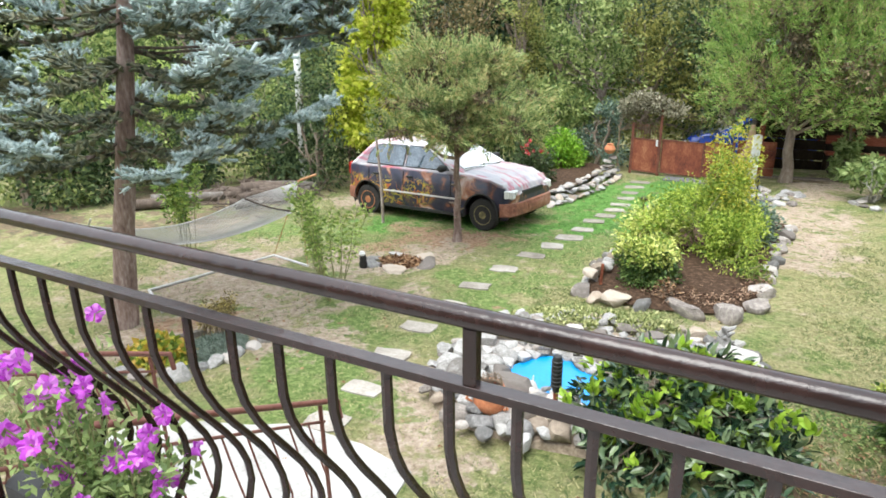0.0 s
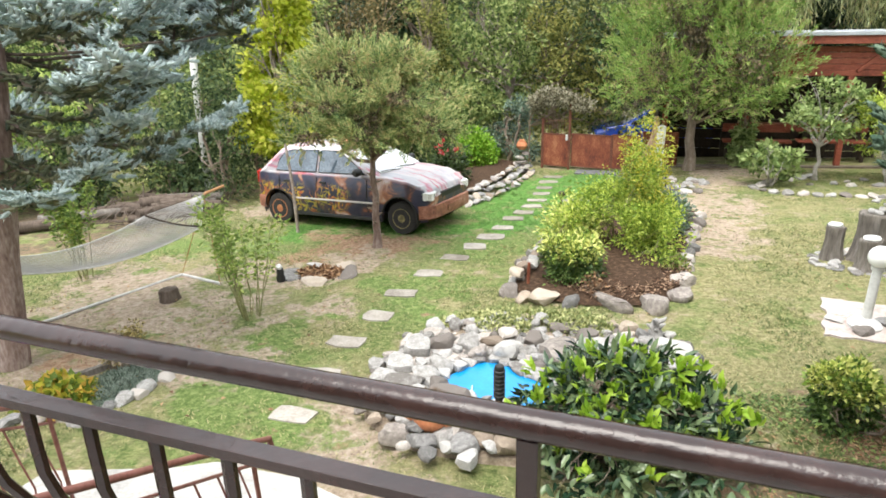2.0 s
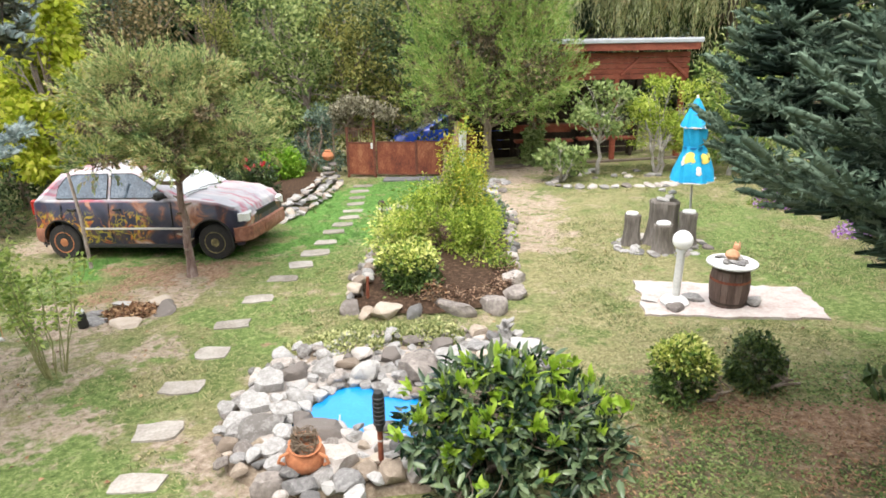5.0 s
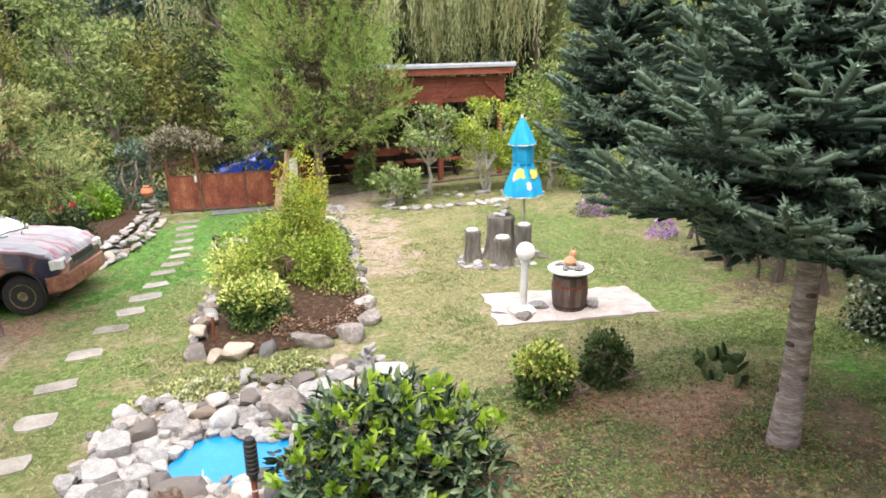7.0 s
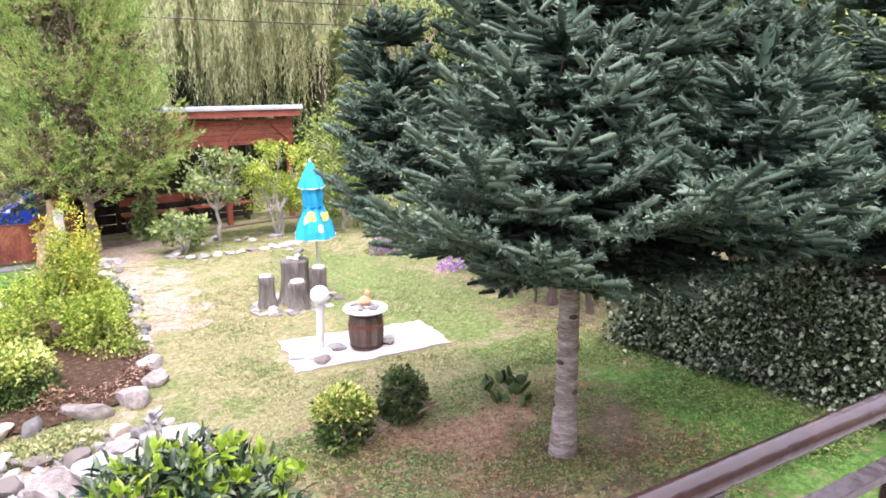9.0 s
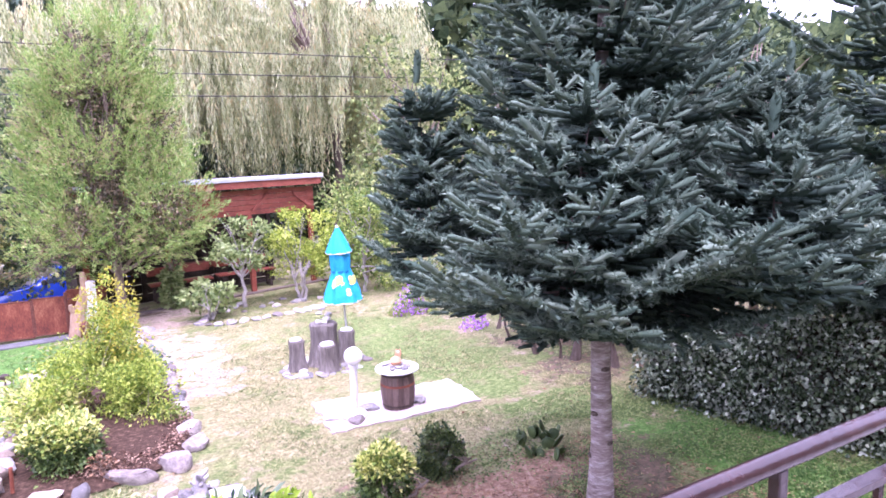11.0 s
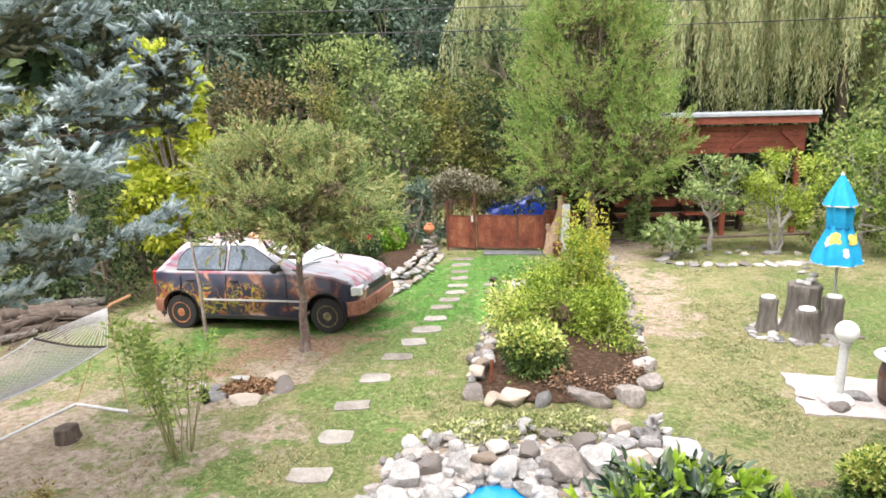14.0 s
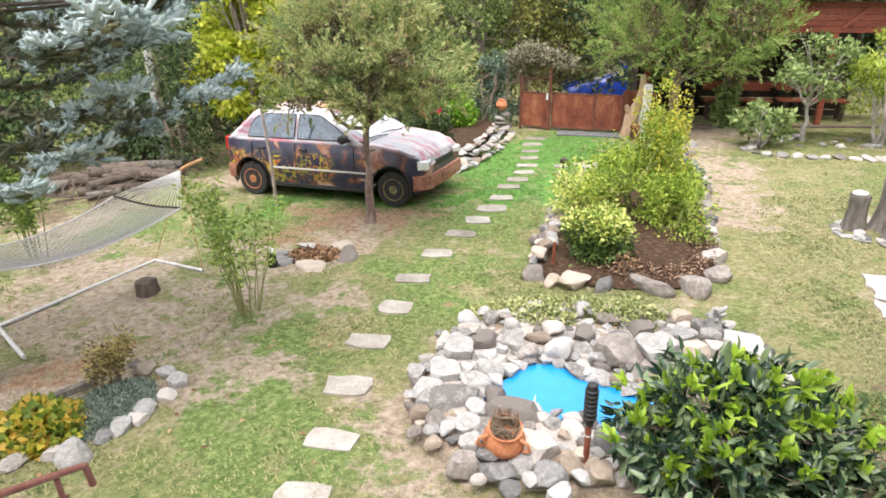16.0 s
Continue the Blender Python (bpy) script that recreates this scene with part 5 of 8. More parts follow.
def build_car(label, at, paint, roof_paint, rim, rim_front, bumper):
    root = holder("car", label, "car", at)
    WB, R = 1.223, 0.262
    top = [(-1.80, 0.78), (-1.74, 0.9), (-1.6, 0.92), (0.7, 0.915), (0.9, 0.905), (1.3, 0.86), (1.6, 0.79), (1.74, 0.72), (1.83, 0.6)]
    half = [(-1.80, 0.66), (-1.72, 0.75), (-1.4, 0.795), (0, 0.805), (1.3, 0.795), (1.6, 0.75), (1.75, 0.68), (1.83, 0.58)]
    cols = []
    n = 118
    for i in range(n + 1):
        x = -1.80 + 3.63 * i / n
        w, zt = interp(x, half), interp(x, top)
        zb = 0.2 if -1.72 < x < 1.72 else 0.3
        for c in (-WB, WB):
            d = abs(x - c)
            if d < 0.345:
                zb = max(zb, R + math.sqrt(0.345 ** 2 - d * d))
        prof = [(w * 0.93, zb), (w * 0.985, max(zb + 0.004, 0.32)), (w, max(zb + 0.008, 0.5)), (w * 0.995, max(zb + 0.012, 0.66)), (w * 0.965, max(zb + 0.016, zt - 0.06)), (w * 0.925, max(zb + 0.02, zt - 0.012)), (w * 0.75, zt + 0.012), (w * 0.4, zt + 0.028), (0, zt + 0.034)]
        cols.append([(x, -y, z) for y, z in prof] + [(x, y, z) for y, z in prof[-2::-1]])
    g = Geo().sheet(cols)
    k = len(cols[0])
    g.f.append(tuple(range(k)))
    g.f.append(tuple(range(n * k, (n + 1) * k))[::-1])
    body = part("body", g, paint, root)
    inner = Geo().box((0, 0, 0.46), (3.2, 1.02, 0.5)).box((0, 0, 0.24), (1.66, 1.4, 0.1))
    part("underbody", inner, M_black, root)

    # greenhouse
    def loop(s, inset=0.0, z=None):
        xf, xr, y = 0.84 - 0.74 * s, -1.74 + 0.5 * s, 0.735 - 0.155 * s
        xf, xr, y = xf - inset, xr + inset, y - inset
        zz = 0.905 + 0.385 * s if z is None else z
        pts = []
        c = min(0.16, y * 0.9)
        for cx, cy, a0 in ((xf - c, y - c, 0), (xr + c, y - c, 90), (xr + c, -y + c, 180), (xf - c, -y + c, 270)):
            for q in range(6):
                a = radians(a0 + 18 * q)
                bow = 0.03 * math.cos(math.asin(min(1, abs((cy + c * math.sin(a)) / max(y, 0.01)))))
                pts.append((cx + c * math.cos(a) + (bow if a0 in (0, 270) else -bow * 0.5), cy + c * math.sin(a), zz))
        return pts

    lv = [loop(0), loop(0.35), loop(0.7), loop(0.93), loop(1.0, 0.035, 1.305), loop(1.0, 0.16, 1.328), loop(1.0, 0.36, 1.338), loop(1.0, 0.53, 1.341)]
    gg = Geo()
    kk = len(lv[0])
    gg.add([p for r in lv for p in r], [(i * kk + j, i * kk + (j + 1) % kk, (i + 1) * kk + (j + 1) % kk, (i + 1) * kk + j) for i in range(len(lv) - 1) for j in range(kk)] + [tuple(range((len(lv) - 1) * kk, len(lv) * kk))])
    part("roof", gg, roof_paint, root)
    side = lambda x, s, sg: Vector((x, sg * (0.735 - 0.155 * s + 0.006), 0.905 + 0.385 * s))

    def pane(pts, sg, t=0.006):
        a = [side(x, s, sg) for x, s in pts]
        b = [p + Vector((0, sg * t, 0)) for p in a]
        m = len(a)
        fc = [tuple(range(m, 2 * m)), tuple(range(m))[::-1]] + [(i, (i + 1) % m, m + (i + 1) % m, m + i) for i in range(m)]
        return Geo().add(a + b, fc)

    for sg in (-1, 1):
        front = [(0.56, 0.06), (0.33, 0.46), (0.05, 0.88), (-0.04, 0.94), (-0.35, 0.95), (-0.35, 0.06)]
        rear = [(-0.41, 0.06), (-0.41, 0.95), (-0.95, 0.93), (-1.10, 0.83), (-1.21, 0.50), (-1.24, 0.06)]
        part("side_window", pane(front, sg), M_glass, root)
        part("side_window", pane(rear, sg), M_glass, root)
        for f in (front, rear):
            ringp = [side(x, s, sg) + Vector((0, sg * 0.006, 0)) for x, s in f]
            part("window_seal", Geo().tube(ringp + ringp[:1], 0.008, 5, cap=False), M_black, root)
        yw = lambda x: interp(x, half)
        part("side_moulding", Geo().box((-0.0, sg * 0.808, 0.485), (1.64, 0.014, 0.03), None, 0.004), M_chrome_trim, root)
        part("sill", Geo().box((0, sg * 0.76, 0.215), (1.7, 0.05, 0.06), None, 0.01), M_black, root)
        for x in (0.62, -0.375, -1.16):
            pts = [(x + (0.06 if x < -1 else 0), sg * 0.76, 0.27), (x, sg * 0.8, 0.36), (x, sg * 0.807, 0.5), (x, sg * 0.802, 0.7), (x, sg * 0.782, 0.85)]
            part("door_seam", Geo().tube(pts, 0.006, 5), M_black, root)
        for x in (-0.24, -0.98):
            part("door_handle", Geo().box((x, sg * 0.803, 0.77), (0.13, 0.03, 0.035), None, 0.008), M_black, root)
        part("mirror", Geo().lathe([(0.03, -0.09), (0.06, -0.07), (0.065, 0.04), (0.04, 0.085)], c=(0.50, sg * 0.86, 0.975), n=10, m=Matrix.Rotation(radians(90), 3, "X")), M_black, root)
        part("tail_light", Geo().box((-1.775, sg * 0.62, 0.78), (0.09, 0.15, 0.24), Matrix.Rotation(sg * 0.35, 3, "Z"), 0.02), M_red_lens, root)
        part("headlight", Geo().box((1.735, sg * 0.53, 0.615), (0.15, 0.3, 0.15), Matrix.Rotation(-sg * 0.25, 3, "Z"), 0.025), M_lens, root)
        part("indicator", Geo().box((1.70, sg * 0.685, 0.62), (0.09, 0.05, 0.13), Matrix.Rotation(-sg * 0.5, 3, "Z"), 0.012), M_lens, root)
        for c in (-WB, WB):
            a = [Vector((c + 0.352 * math.cos(t), sg * 0.792, R + 0.352 * math.sin(t))) for t in [math.pi * q / 16 for q in range(-1, 18)]]
            part("arch_lip", Geo().tube(a, 0.014, 5), M_black, root)
    ws = [(0.845 - 0.74 * s, sg * (0.735 - 0.155 * s) * 0.86, 0.905 + 0.385 * s) for s, sg in ((0.07, -1), (0.07, 1), (0.88, 1), (0.88, -1))]
    cen = [(0.845 + 0.035 - 0.74 * s, 0, 0.905 + 0.385 * s) for s in (0.07, 0.88)]
    o = Vector((0.018, 0, 0.012))
    wsv = [Vector(ws[0]) + o, Vector(cen[0]) + o, Vector(ws[1]) + o, Vector(ws[2]) + o, Vector(cen[1]) + o, Vector(ws[3]) + o]
    back = [p - Vector((0.03, 0, 0.02)) for p in wsv]
    part("windscreen", Geo().add(wsv + back, [(0, 1, 4, 5), (1, 2, 3, 4), (6, 11, 10, 7), (7, 10, 9, 8), (0, 6, 7, 1), (1, 7, 8, 2), (2, 8, 9, 3), (3, 9, 10, 4), (4, 10, 11, 5), (5, 11, 6, 0)]), M_windscreen, root)
    for y0, y1 in ((0.35, -0.2), (-0.15, -0.6)):
        part("wiper", Geo().tube([(0.88, y0, 0.94), (0.82, (y0 + y1) / 2, 0.965), (0.79, y1, 0.965)], 0.007, 5), M_black, root)
    # bumpers and grille
    for sgx, xs in ((1, [1.58, 1.65, 1.70, 1.76, 1.80, 1.835]), (-1, [-1.52, -1.62, -1.7, -1.76, -1.79])):
        edge = [(x, interp(x, half) + 0.02) for x in xs]
        path = [(x + 0.03 * sgx, -w) for x, w in edge] + [(edge[-1][0] + 0.045 * sgx, -0.3), (edge[-1][0] + 0.055 * sgx, 0), (edge[-1][0] + 0.045 * sgx, 0.3)] + [(x + 0.03 * sgx, w) for x, w in edge[::-1]]
        grid = [[(x - 0.05 * sgx, y * 0.95, 0.25) for x, y in path], [(x - 0.01 * sgx, y, 0.28) for x, y in path], [(x, y * 1.01, 0.38) for x, y in path], [(x - 0.01 * sgx, y, 0.47) for x, y in path], [(x - 0.05 * sgx, y * 0.95, 0.485) for x, y in path]]
        part("bumper", Geo().sheet(grid), bumper, root)
    part("grille", Geo().box((1.812, 0, 0.6), (0.04, 0.72, 0.1), None, 0.012), M_black, root)
    part("number_plate", Geo().box((1.9, 0, 0.38), (0.012, 0.5, 0.1), None, 0.003), bumper, root)
    # wheels
    for c in (-WB, WB):
        for sg in (-1, 1):
            rot = Matrix.Rotation(radians(90), 3, "X")
            wheel = part("wheel", Geo().lathe([(0.10, -0.085), (0.19, -0.085), (0.247, -0.08), (0.265, -0.06), (0.268, 0), (0.265, 0.06), (0.247, 0.08), (0.19, 0.085), (0.10, 0.085)], c=(c, sg * 0.685, R), n=32, m=rot), M_rubber, root)
            part("rim", Geo().lathe([(0.165, 0.06), (0.164, 0.09), (0.15, 0.088), (0.135, 0.06), (0.1, 0.058), (0.075, 0.075), (0.06, 0.09), (0.02, 0.092)], c=(c, sg * 0.685, R), n=24, m=Matrix.Rotation(radians(-90 * sg), 3, "X")), rim if c < 0 else rim_front, wheel)
            for q in range(8):
                t = 2 * math.pi * q / 8
                part("rim_slot", Geo().box((c + 0.115 * math.cos(t), sg * (0.685 + 0.06), R + 0.115 * math.sin(t)), (0.026, 0.012, 0.026), None, 0.006), M_black, wheel)
    # short overhangs
    for ob in root.children:
        if not ob.name.startswith("wheel"):
            for v in ob.data.vertices:
                d = abs(v.co.x) - WB
                if d > 0:
                    v.co.x = math.copysign(WB + 0.84 * d, v.co.x)
    return root


# pale base colour carries the white sky mirrored in the windscreens
M_windscreen = mat("windscreen_with_sky_glare", [(0.55, 0.57, 0.58), (0.7, 0.72, 0.73)], 3, 0.12, bump=0.02, spec=0.8)


def on_slope(x, y, yaw):
    """A pose that stands on the sloping lawn."""
    n = Vector((-0.0259, 0.0516, 1)).normalized()
    f = Vector((math.cos(radians(yaw)), math.sin(radians(yaw)), 0))
    f = (f - n * f.dot(n)).normalized()
    s = n.cross(f)
    m = Matrix((f, s, n)).transposed().to_4x4()
    m.translation = (x, y, gz(x, y))
    return m


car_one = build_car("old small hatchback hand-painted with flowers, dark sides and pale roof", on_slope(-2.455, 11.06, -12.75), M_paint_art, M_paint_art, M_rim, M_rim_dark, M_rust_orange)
build_car("bright blue parked car beyond the garden gate", on_slope(2.72, 21.25, 186), M_paint_blue, M_paint_blue, M_rim_grey, M_rim_grey, M_paint_blue)
thing("sun_hat", Geo().lathe([(0.2, 0), (0.21, 0.012), (0.12, 0.03), (0.105, 0.07), (0.08, 0.1), (0.03, 0.11)], n=20), M_clay, "faded orange dish lying on the car roof", "ornament", at=car_one.matrix_world @ pose(-0.12, -0.1, 1.345, 4, 3, 0))


# ---- gate, arch and shelter ----
def build_gate():
    root = holder("garden_gate", "rust-red sheet steel garden gate with a taller post", "gate")
    A, B, C = Vector((0.08, 16.45, 0)), Vector((0.72, 16.24, 0)), Vector((2.28, 15.86, 0))
    h = 0.78

    def leaf(p, q, name, bars):
        d = (q - p)
        L = d.length
        rot = Matrix.Rotation(math.atan2(d.y, d.x), 3, "Z")
        mid = (p + q) / 2
        zb = gz(mid.x, mid.y) + 0.06
        leafp = part(name, Geo().box((mid.x, mid.y, zb + h / 2), (L - 0.05, 0.012, h - 0.05), rot, 0.002), M_rust, root)
        for z in (zb + 0.015, zb + h - 0.015):
            part("frame_bar", Geo().box((mid.x, mid.y, z), (L, 0.034, 0.03), rot, 0.004), M_rust_dark, leafp)
        for e in (p + d * 0.015, q - d * 0.015):
            part("frame_bar", Geo().box((e.x, e.y, zb + h / 2), (0.03, 0.036, h), rot, 0.004), M_rust_dark, leafp)
        for i in range(bars):
            e = p + d * ((i + 1) / (bars + 1))
            part("upright_bar", Geo().tube([(e.x, e.y, zb + h), (e.x, e.y, zb + h + 0.34)], 0.006, 5), M_rust_dark, leafp)
        if bars:
            part("top_bar", Geo().box((mid.x, mid.y, zb + h + 0.30), (L, 0.012, 0.012), rot), M_rust_dark, leafp)

    leaf(A, B, "gate_leaf", 9)
    m = B.lerp(C, 0.62)
    leaf(B.lerp(C, 0.03), m, "gate_leaf", 0)
    leaf(m + (C - B) * 0.005, C, "gate_leaf", 0)
    for p, hh in ((A, 1.2), (B, 1.52), (C, 0.9)):
        part("post", Geo().box((p.x, p.y, gz(p.x, p.y) + hh / 2), (0.06, 0.06, hh), None, 0.008), M_rust_dark, root)
    part("latch", Geo().box((0.66, 16.20, gz(0.66, 16.2) + 0.76), (0.05, 0.05, 0.14), None, 0.008), M_white, root, "white latch plate")
    thing("threshold", Geo().prism([(0.9, 15.6), (2.3, 15.3), (2.36, 15.75), (0.95, 16.05)], lambda x, y: gz(x, y) - 0.05, lambda x, y: gz(x, y) + 0.03), M_slate, "grey concrete sill in front of the gate", "paving", kind="structure", smooth=False)


M_rust_dark = mat("dark_rusted_steel", [(0.07, 0.022, 0.015), (0.14, 0.05, 0.03), (0.2, 0.08, 0.05)], 8, 0.8, bump=0.3)
build_gate()


def build_gate_post():
    x, y = 2.66, 15.47
    thing("white_post", Geo().box((0, 0, 0.55), (0.19, 0.17, 1.16), None, 0.02), M_white, "white painted post beside the gate", "post", at=pose(x, y, gz(x, y) - 0.03, 0, 1.5, 20))
    g = Geo()
    g.tube([(0, 0, -0.05), (0.04, 0, 0.2), (0.06, 0.02, 0.45), (0.2, 0, 0.75), (0.24, 0.02, 1.02), (0.22, 0, 1.3)], [0.16, 0.15, 0.13, 0.1, 0.08, 0.05], 12)
    g.tube([(0.06, 0.02, 0.45), (-0.04, -0.02, 0.6), (-0.05, -0.03, 0.68)], [0.08, 0.06, 0.04], 8)
    thing("driftwood_trunk", g, M_driftwood, "gnarled pale driftwood trunk leaning at the gate", "driftwood", at=pose(2.36, 15.46, gz(2.36, 15.46)))
    thing("rusty_ornament", Geo().lathe([(0.08, 0), (0.1, 0.03), (0.09, 0.2), (0.11, 0.28), (0.05, 0.34)], n=14), M_rust_dark, "small dark rusty urn at the foot of the post", "ornament", at=pose(2.5, 15.2, gz(2.5, 15.2)))


M_driftwood = mat("driftwood", [(0.2, 0.13, 0.08), (0.4, 0.27, 0.17), (0.5, 0.42, 0.34)], 6, 0.9, bump=0.8, stretch=(1, 1, 0.3))
build_gate_post()


def build_shelter():
    root = holder("garden_shelter", "open red-stained wooden garden shelter with a zinc-edged roof", "shelter")
    y0, y1, x0, x1 = 16.9, 20.0, 2.75, 8.35
    ev = 2.58
    roof = Geo().box(((x0 + x1) / 2, (y0 + y1) / 2 - 0.1, ev - 0.16), (x1 - x0 + 0.3, y1 - y0 + 0.5, 0.09), Matrix.Rotation(radians(-5), 3, "X"), 0.005)
    part("roof", roof, M_zinc, root, "grey zinc roof sheet")
    part("fascia", Geo().box(((x0 + x1) / 2, y0 - 0.30, ev - 0.15), (x1 - x0 + 0.2, 0.035, 0.18), None, 0.006), M_wood_red, root)
    part("gutter", Geo().box(((x0 + x1) / 2, y0 - 0.34, ev - 0.03), (x1 - x0 + 0.3, 0.05, 0.09), None, 0.01), M_zinc, root)
    for i in range(5):
        z = ev - 0.36 - i * 0.125
        part("board", Geo().box(((x0 + x1) / 2, y0, z), (x1 - x0, 0.03, 0.118), None, 0.005), M_wood_red, root)
    for x in (x0 + 0.1, 4.6, 6.6, x1 - 0.1):
        part("post", Geo().box((x, y0 + 0.06, (ev - 0.3 + gz(x, y0)) / 2), (0.12, 0.12, ev - 0.3 - gz(x, y0)), None, 0.01), M_wood_red, root)
        # rear posts, inner boards and rafters coloured dark, as the interior's shade
        part("post", Geo().box((x, y1, (ev - 0.2 + gz(x, y1)) / 2), (0.12, 0.12, ev - 0.2 - gz(x, y1)), None, 0.01), M_wood_and_shade, root)
    for x, d in ((x1 - 0.35, 1), (6.9, -1)):
        part("brace", Geo().box((x, y0 - 0.04, ev - 0.62), (0.62, 0.05, 0.075), Matrix.Rotation(d * radians(42), 3, "Y"), 0.006), M_wood_red, root)
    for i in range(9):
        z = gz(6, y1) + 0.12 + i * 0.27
        part("back_board", Geo().box(((x0 + x1) / 2, y1 + 0.08, z), (x1 - x0, 0.03, 0.255), None, 0.004), M_wood_and_shade, root)
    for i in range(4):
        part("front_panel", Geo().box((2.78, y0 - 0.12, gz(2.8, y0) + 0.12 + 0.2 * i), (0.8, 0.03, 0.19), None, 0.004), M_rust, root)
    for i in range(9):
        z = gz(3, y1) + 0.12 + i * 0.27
        part("side_board", Geo().box((x0, (y0 + y1) / 2 + 0.4, z), (0.03, y1 - y0 - 0.9, 0.255), None, 0.004), M_wood_and_shade, root)
    for i in range(8):
        part("rafter", Geo().box((x0 + 0.3 + i * 0.72, (y0 + y1) / 2, ev - 0.12), (0.06, y1 - y0, 0.12)), M_wood_and_shade, root)
    fl = [(x0 - 0.4, y0 - 0.3), (x1 + 0.3, y0 - 0.3), (x1 + 0.3, y1 + 0.2), (x0 - 0.4, y1 + 0.2)]
    part("floor", Geo().prism(fl, lambda x, y: gz(x, y) - 0.1, lambda x, y: gz(x, y) + 0.04), M_floor_dark, root, smooth=False)
    bench_label = "dark red wooden bench under the shelter roof"
    for bx, by in ((5.0, 17.6), (6.6, 17.5)):
        b = holder("bench", bench_label, "bench", pose(bx, by, gz(bx, by) + 0.04), "benches in the shelter")
        part("seat", Geo().box((0, 0, 0.44), (1.5, 0.34, 0.05), None, 0.008), M_wood_red, b)
        part("backrest", Geo().box((0, 0.19, 0.72), (1.5, 0.04, 0.2), None, 0.008), M_wood_red, b)
        for dx in (-0.62, 0.62):
            for dy in (-0.12, 0.12):
                part("leg", Geo().box((dx, dy, 0.21), (0.07, 0.07, 0.42), None, 0.006), M_wood_and_shade, b)
    t = holder("table", "dark wooden table under the shelter roof", "table", pose(5.8, 18.4, gz(5.8, 18.4) + 0.04))
    part("tabletop", Geo().box((0, 0, 0.73), (1.8, 0.8, 0.06), None, 0.01), M_wood_red, t)
    for dx in (-0.78, 0.78):
        for dy in (-0.3, 0.3):
            part("leg", Geo().box((dx, dy, 0.35), (0.09, 0.09, 0.7), None, 0.006), M_wood_and_shade, t)


M_floor_dark = mat("shelter_floor", [(0.08, 0.06, 0.05), (0.16, 0.125, 0.1), (0.22, 0.18, 0.15)], 5, 0.95, bump=0.3)
build_shelter()


# ---- hammock and its frame ----
def build_hammock():
    fr = holder("steel_frame", "white steel tube frame lying on bare ground", "frame")
    pts = [(-3.04, 7.39), (-3.78, 7.65), (-4.33, 5.85), (-3.63, 5.34)]
    P3 = [Vector((x, y, gz(x, y) + 0.018)) for x, y in pts]
    for a, b in zip(P3, P3[1:]):
        part("tube", Geo().tube([a, b], 0.02, 8), M_metal_white, fr)
    root = holder("hammock", "white cotton net hammock with a dark wooden spreader bar", "hammock")
    top = Vector((-3.24, 7.6, 1.06))
    s0, s1 = Vector((-3.76, 7.12, 0.90)), Vector((-3.05, 7.18, 0.78))
    e0, e1 = Vector((-4.75, 5.3, 0.98)), Vector((-4.28, 5.09, 0.9))
    bar = [s0.lerp(s1, t) + Vector((0, 0, -0.035 * math.sin(math.pi * t))) for t in (0, 0.25, 0.5, 0.75, 1)]
    part("spreader_bar", Geo().tube(bar, 0.014, 8), M_wood_and_shade, root)
    part("spreader_bar", Geo().tube([e0, e0.lerp(e1, 0.5) + Vector((0, 0, -0.03)), e1], 0.014, 8), M_wood_and_shade, root)
    for i in range(19):
        t = i / 18
        q = s0.lerp(s1, t) + Vector((0, 0, -0.035 * math.sin(math.pi * t)))
        part("cord", Geo().tube([q, q.lerp(top, 0.82), top], [0.0045, 0.0045, 0.006], 4), M_rope, root)
    net = Geo()

    def surf(u, v):
        p = s0.lerp(s1, u).lerp(e0.lerp(e1, u), v)
        p.z -= 0.22 * math.sin(math.pi * v) ** 0.9 + 0.09 * math.sin(math.pi * u) * math.sin(math.pi * min(1, v + 0.1))
        return p

    nu, nv = 34, 66
    for k in range(-nv, nu + nv, 2):
        for sgn in (1, -1):
            line = []
            for j in range(nv + 1):
                i = k + sgn * j * nu / nv * 1.6 if sgn > 0 else (nu - k) - j * nu / nv * 1.6
                if 0 <= i <= nu:
                    line.append(surf(i / nu, j / nv))
            if len(line) > 1:
                net.tube(line, 0.0034, 3, cap=False)
    for i in range(nu + 1):
        net.tube([surf(i / nu, j / 14) for j in range(15)], 0.003, 3, cap=False)
    for u in (0, 1):
        net.tube([surf(u, j / 20) for j in range(21)], 0.009, 5)
    part("net", net, M_rope, root)
    for f in (P3[0], P3[1]):
        part("guy_rope", Geo().tube([top, top.lerp(f, 0.5) + Vector((0, 0, -0.01)), f], 0.005, 5), M_rope_orange, root)
    part("hanging_rope", Geo().tube([top, top + Vector((0.02, 0.05, 0.02)), top + Vector((0.12, 0.28, 0.05))], 0.018, 7), M_rope_orange, root)
    for f in (Vector((-4.1, 4.72, 1.0)),):
        part("hanging_rope", Geo().tube([e0.lerp(e1, 0.5), (-4.0, 4.85, 1.05), (-3.72, 4.72, 1.3)], 0.01, 6), M_rope, root)
    thing("stump", Geo().lathe([(0.13, -0.03), (0.11, 0.05), (0.1, 0.14), (0.085, 0.15)], n=14, wob=0.4), M_bark_dark, "low cut tree stump in bare earth", "stump", at=pose(-3.34, 6.77, gz(-3.34, 6.77)))


build_hammock()


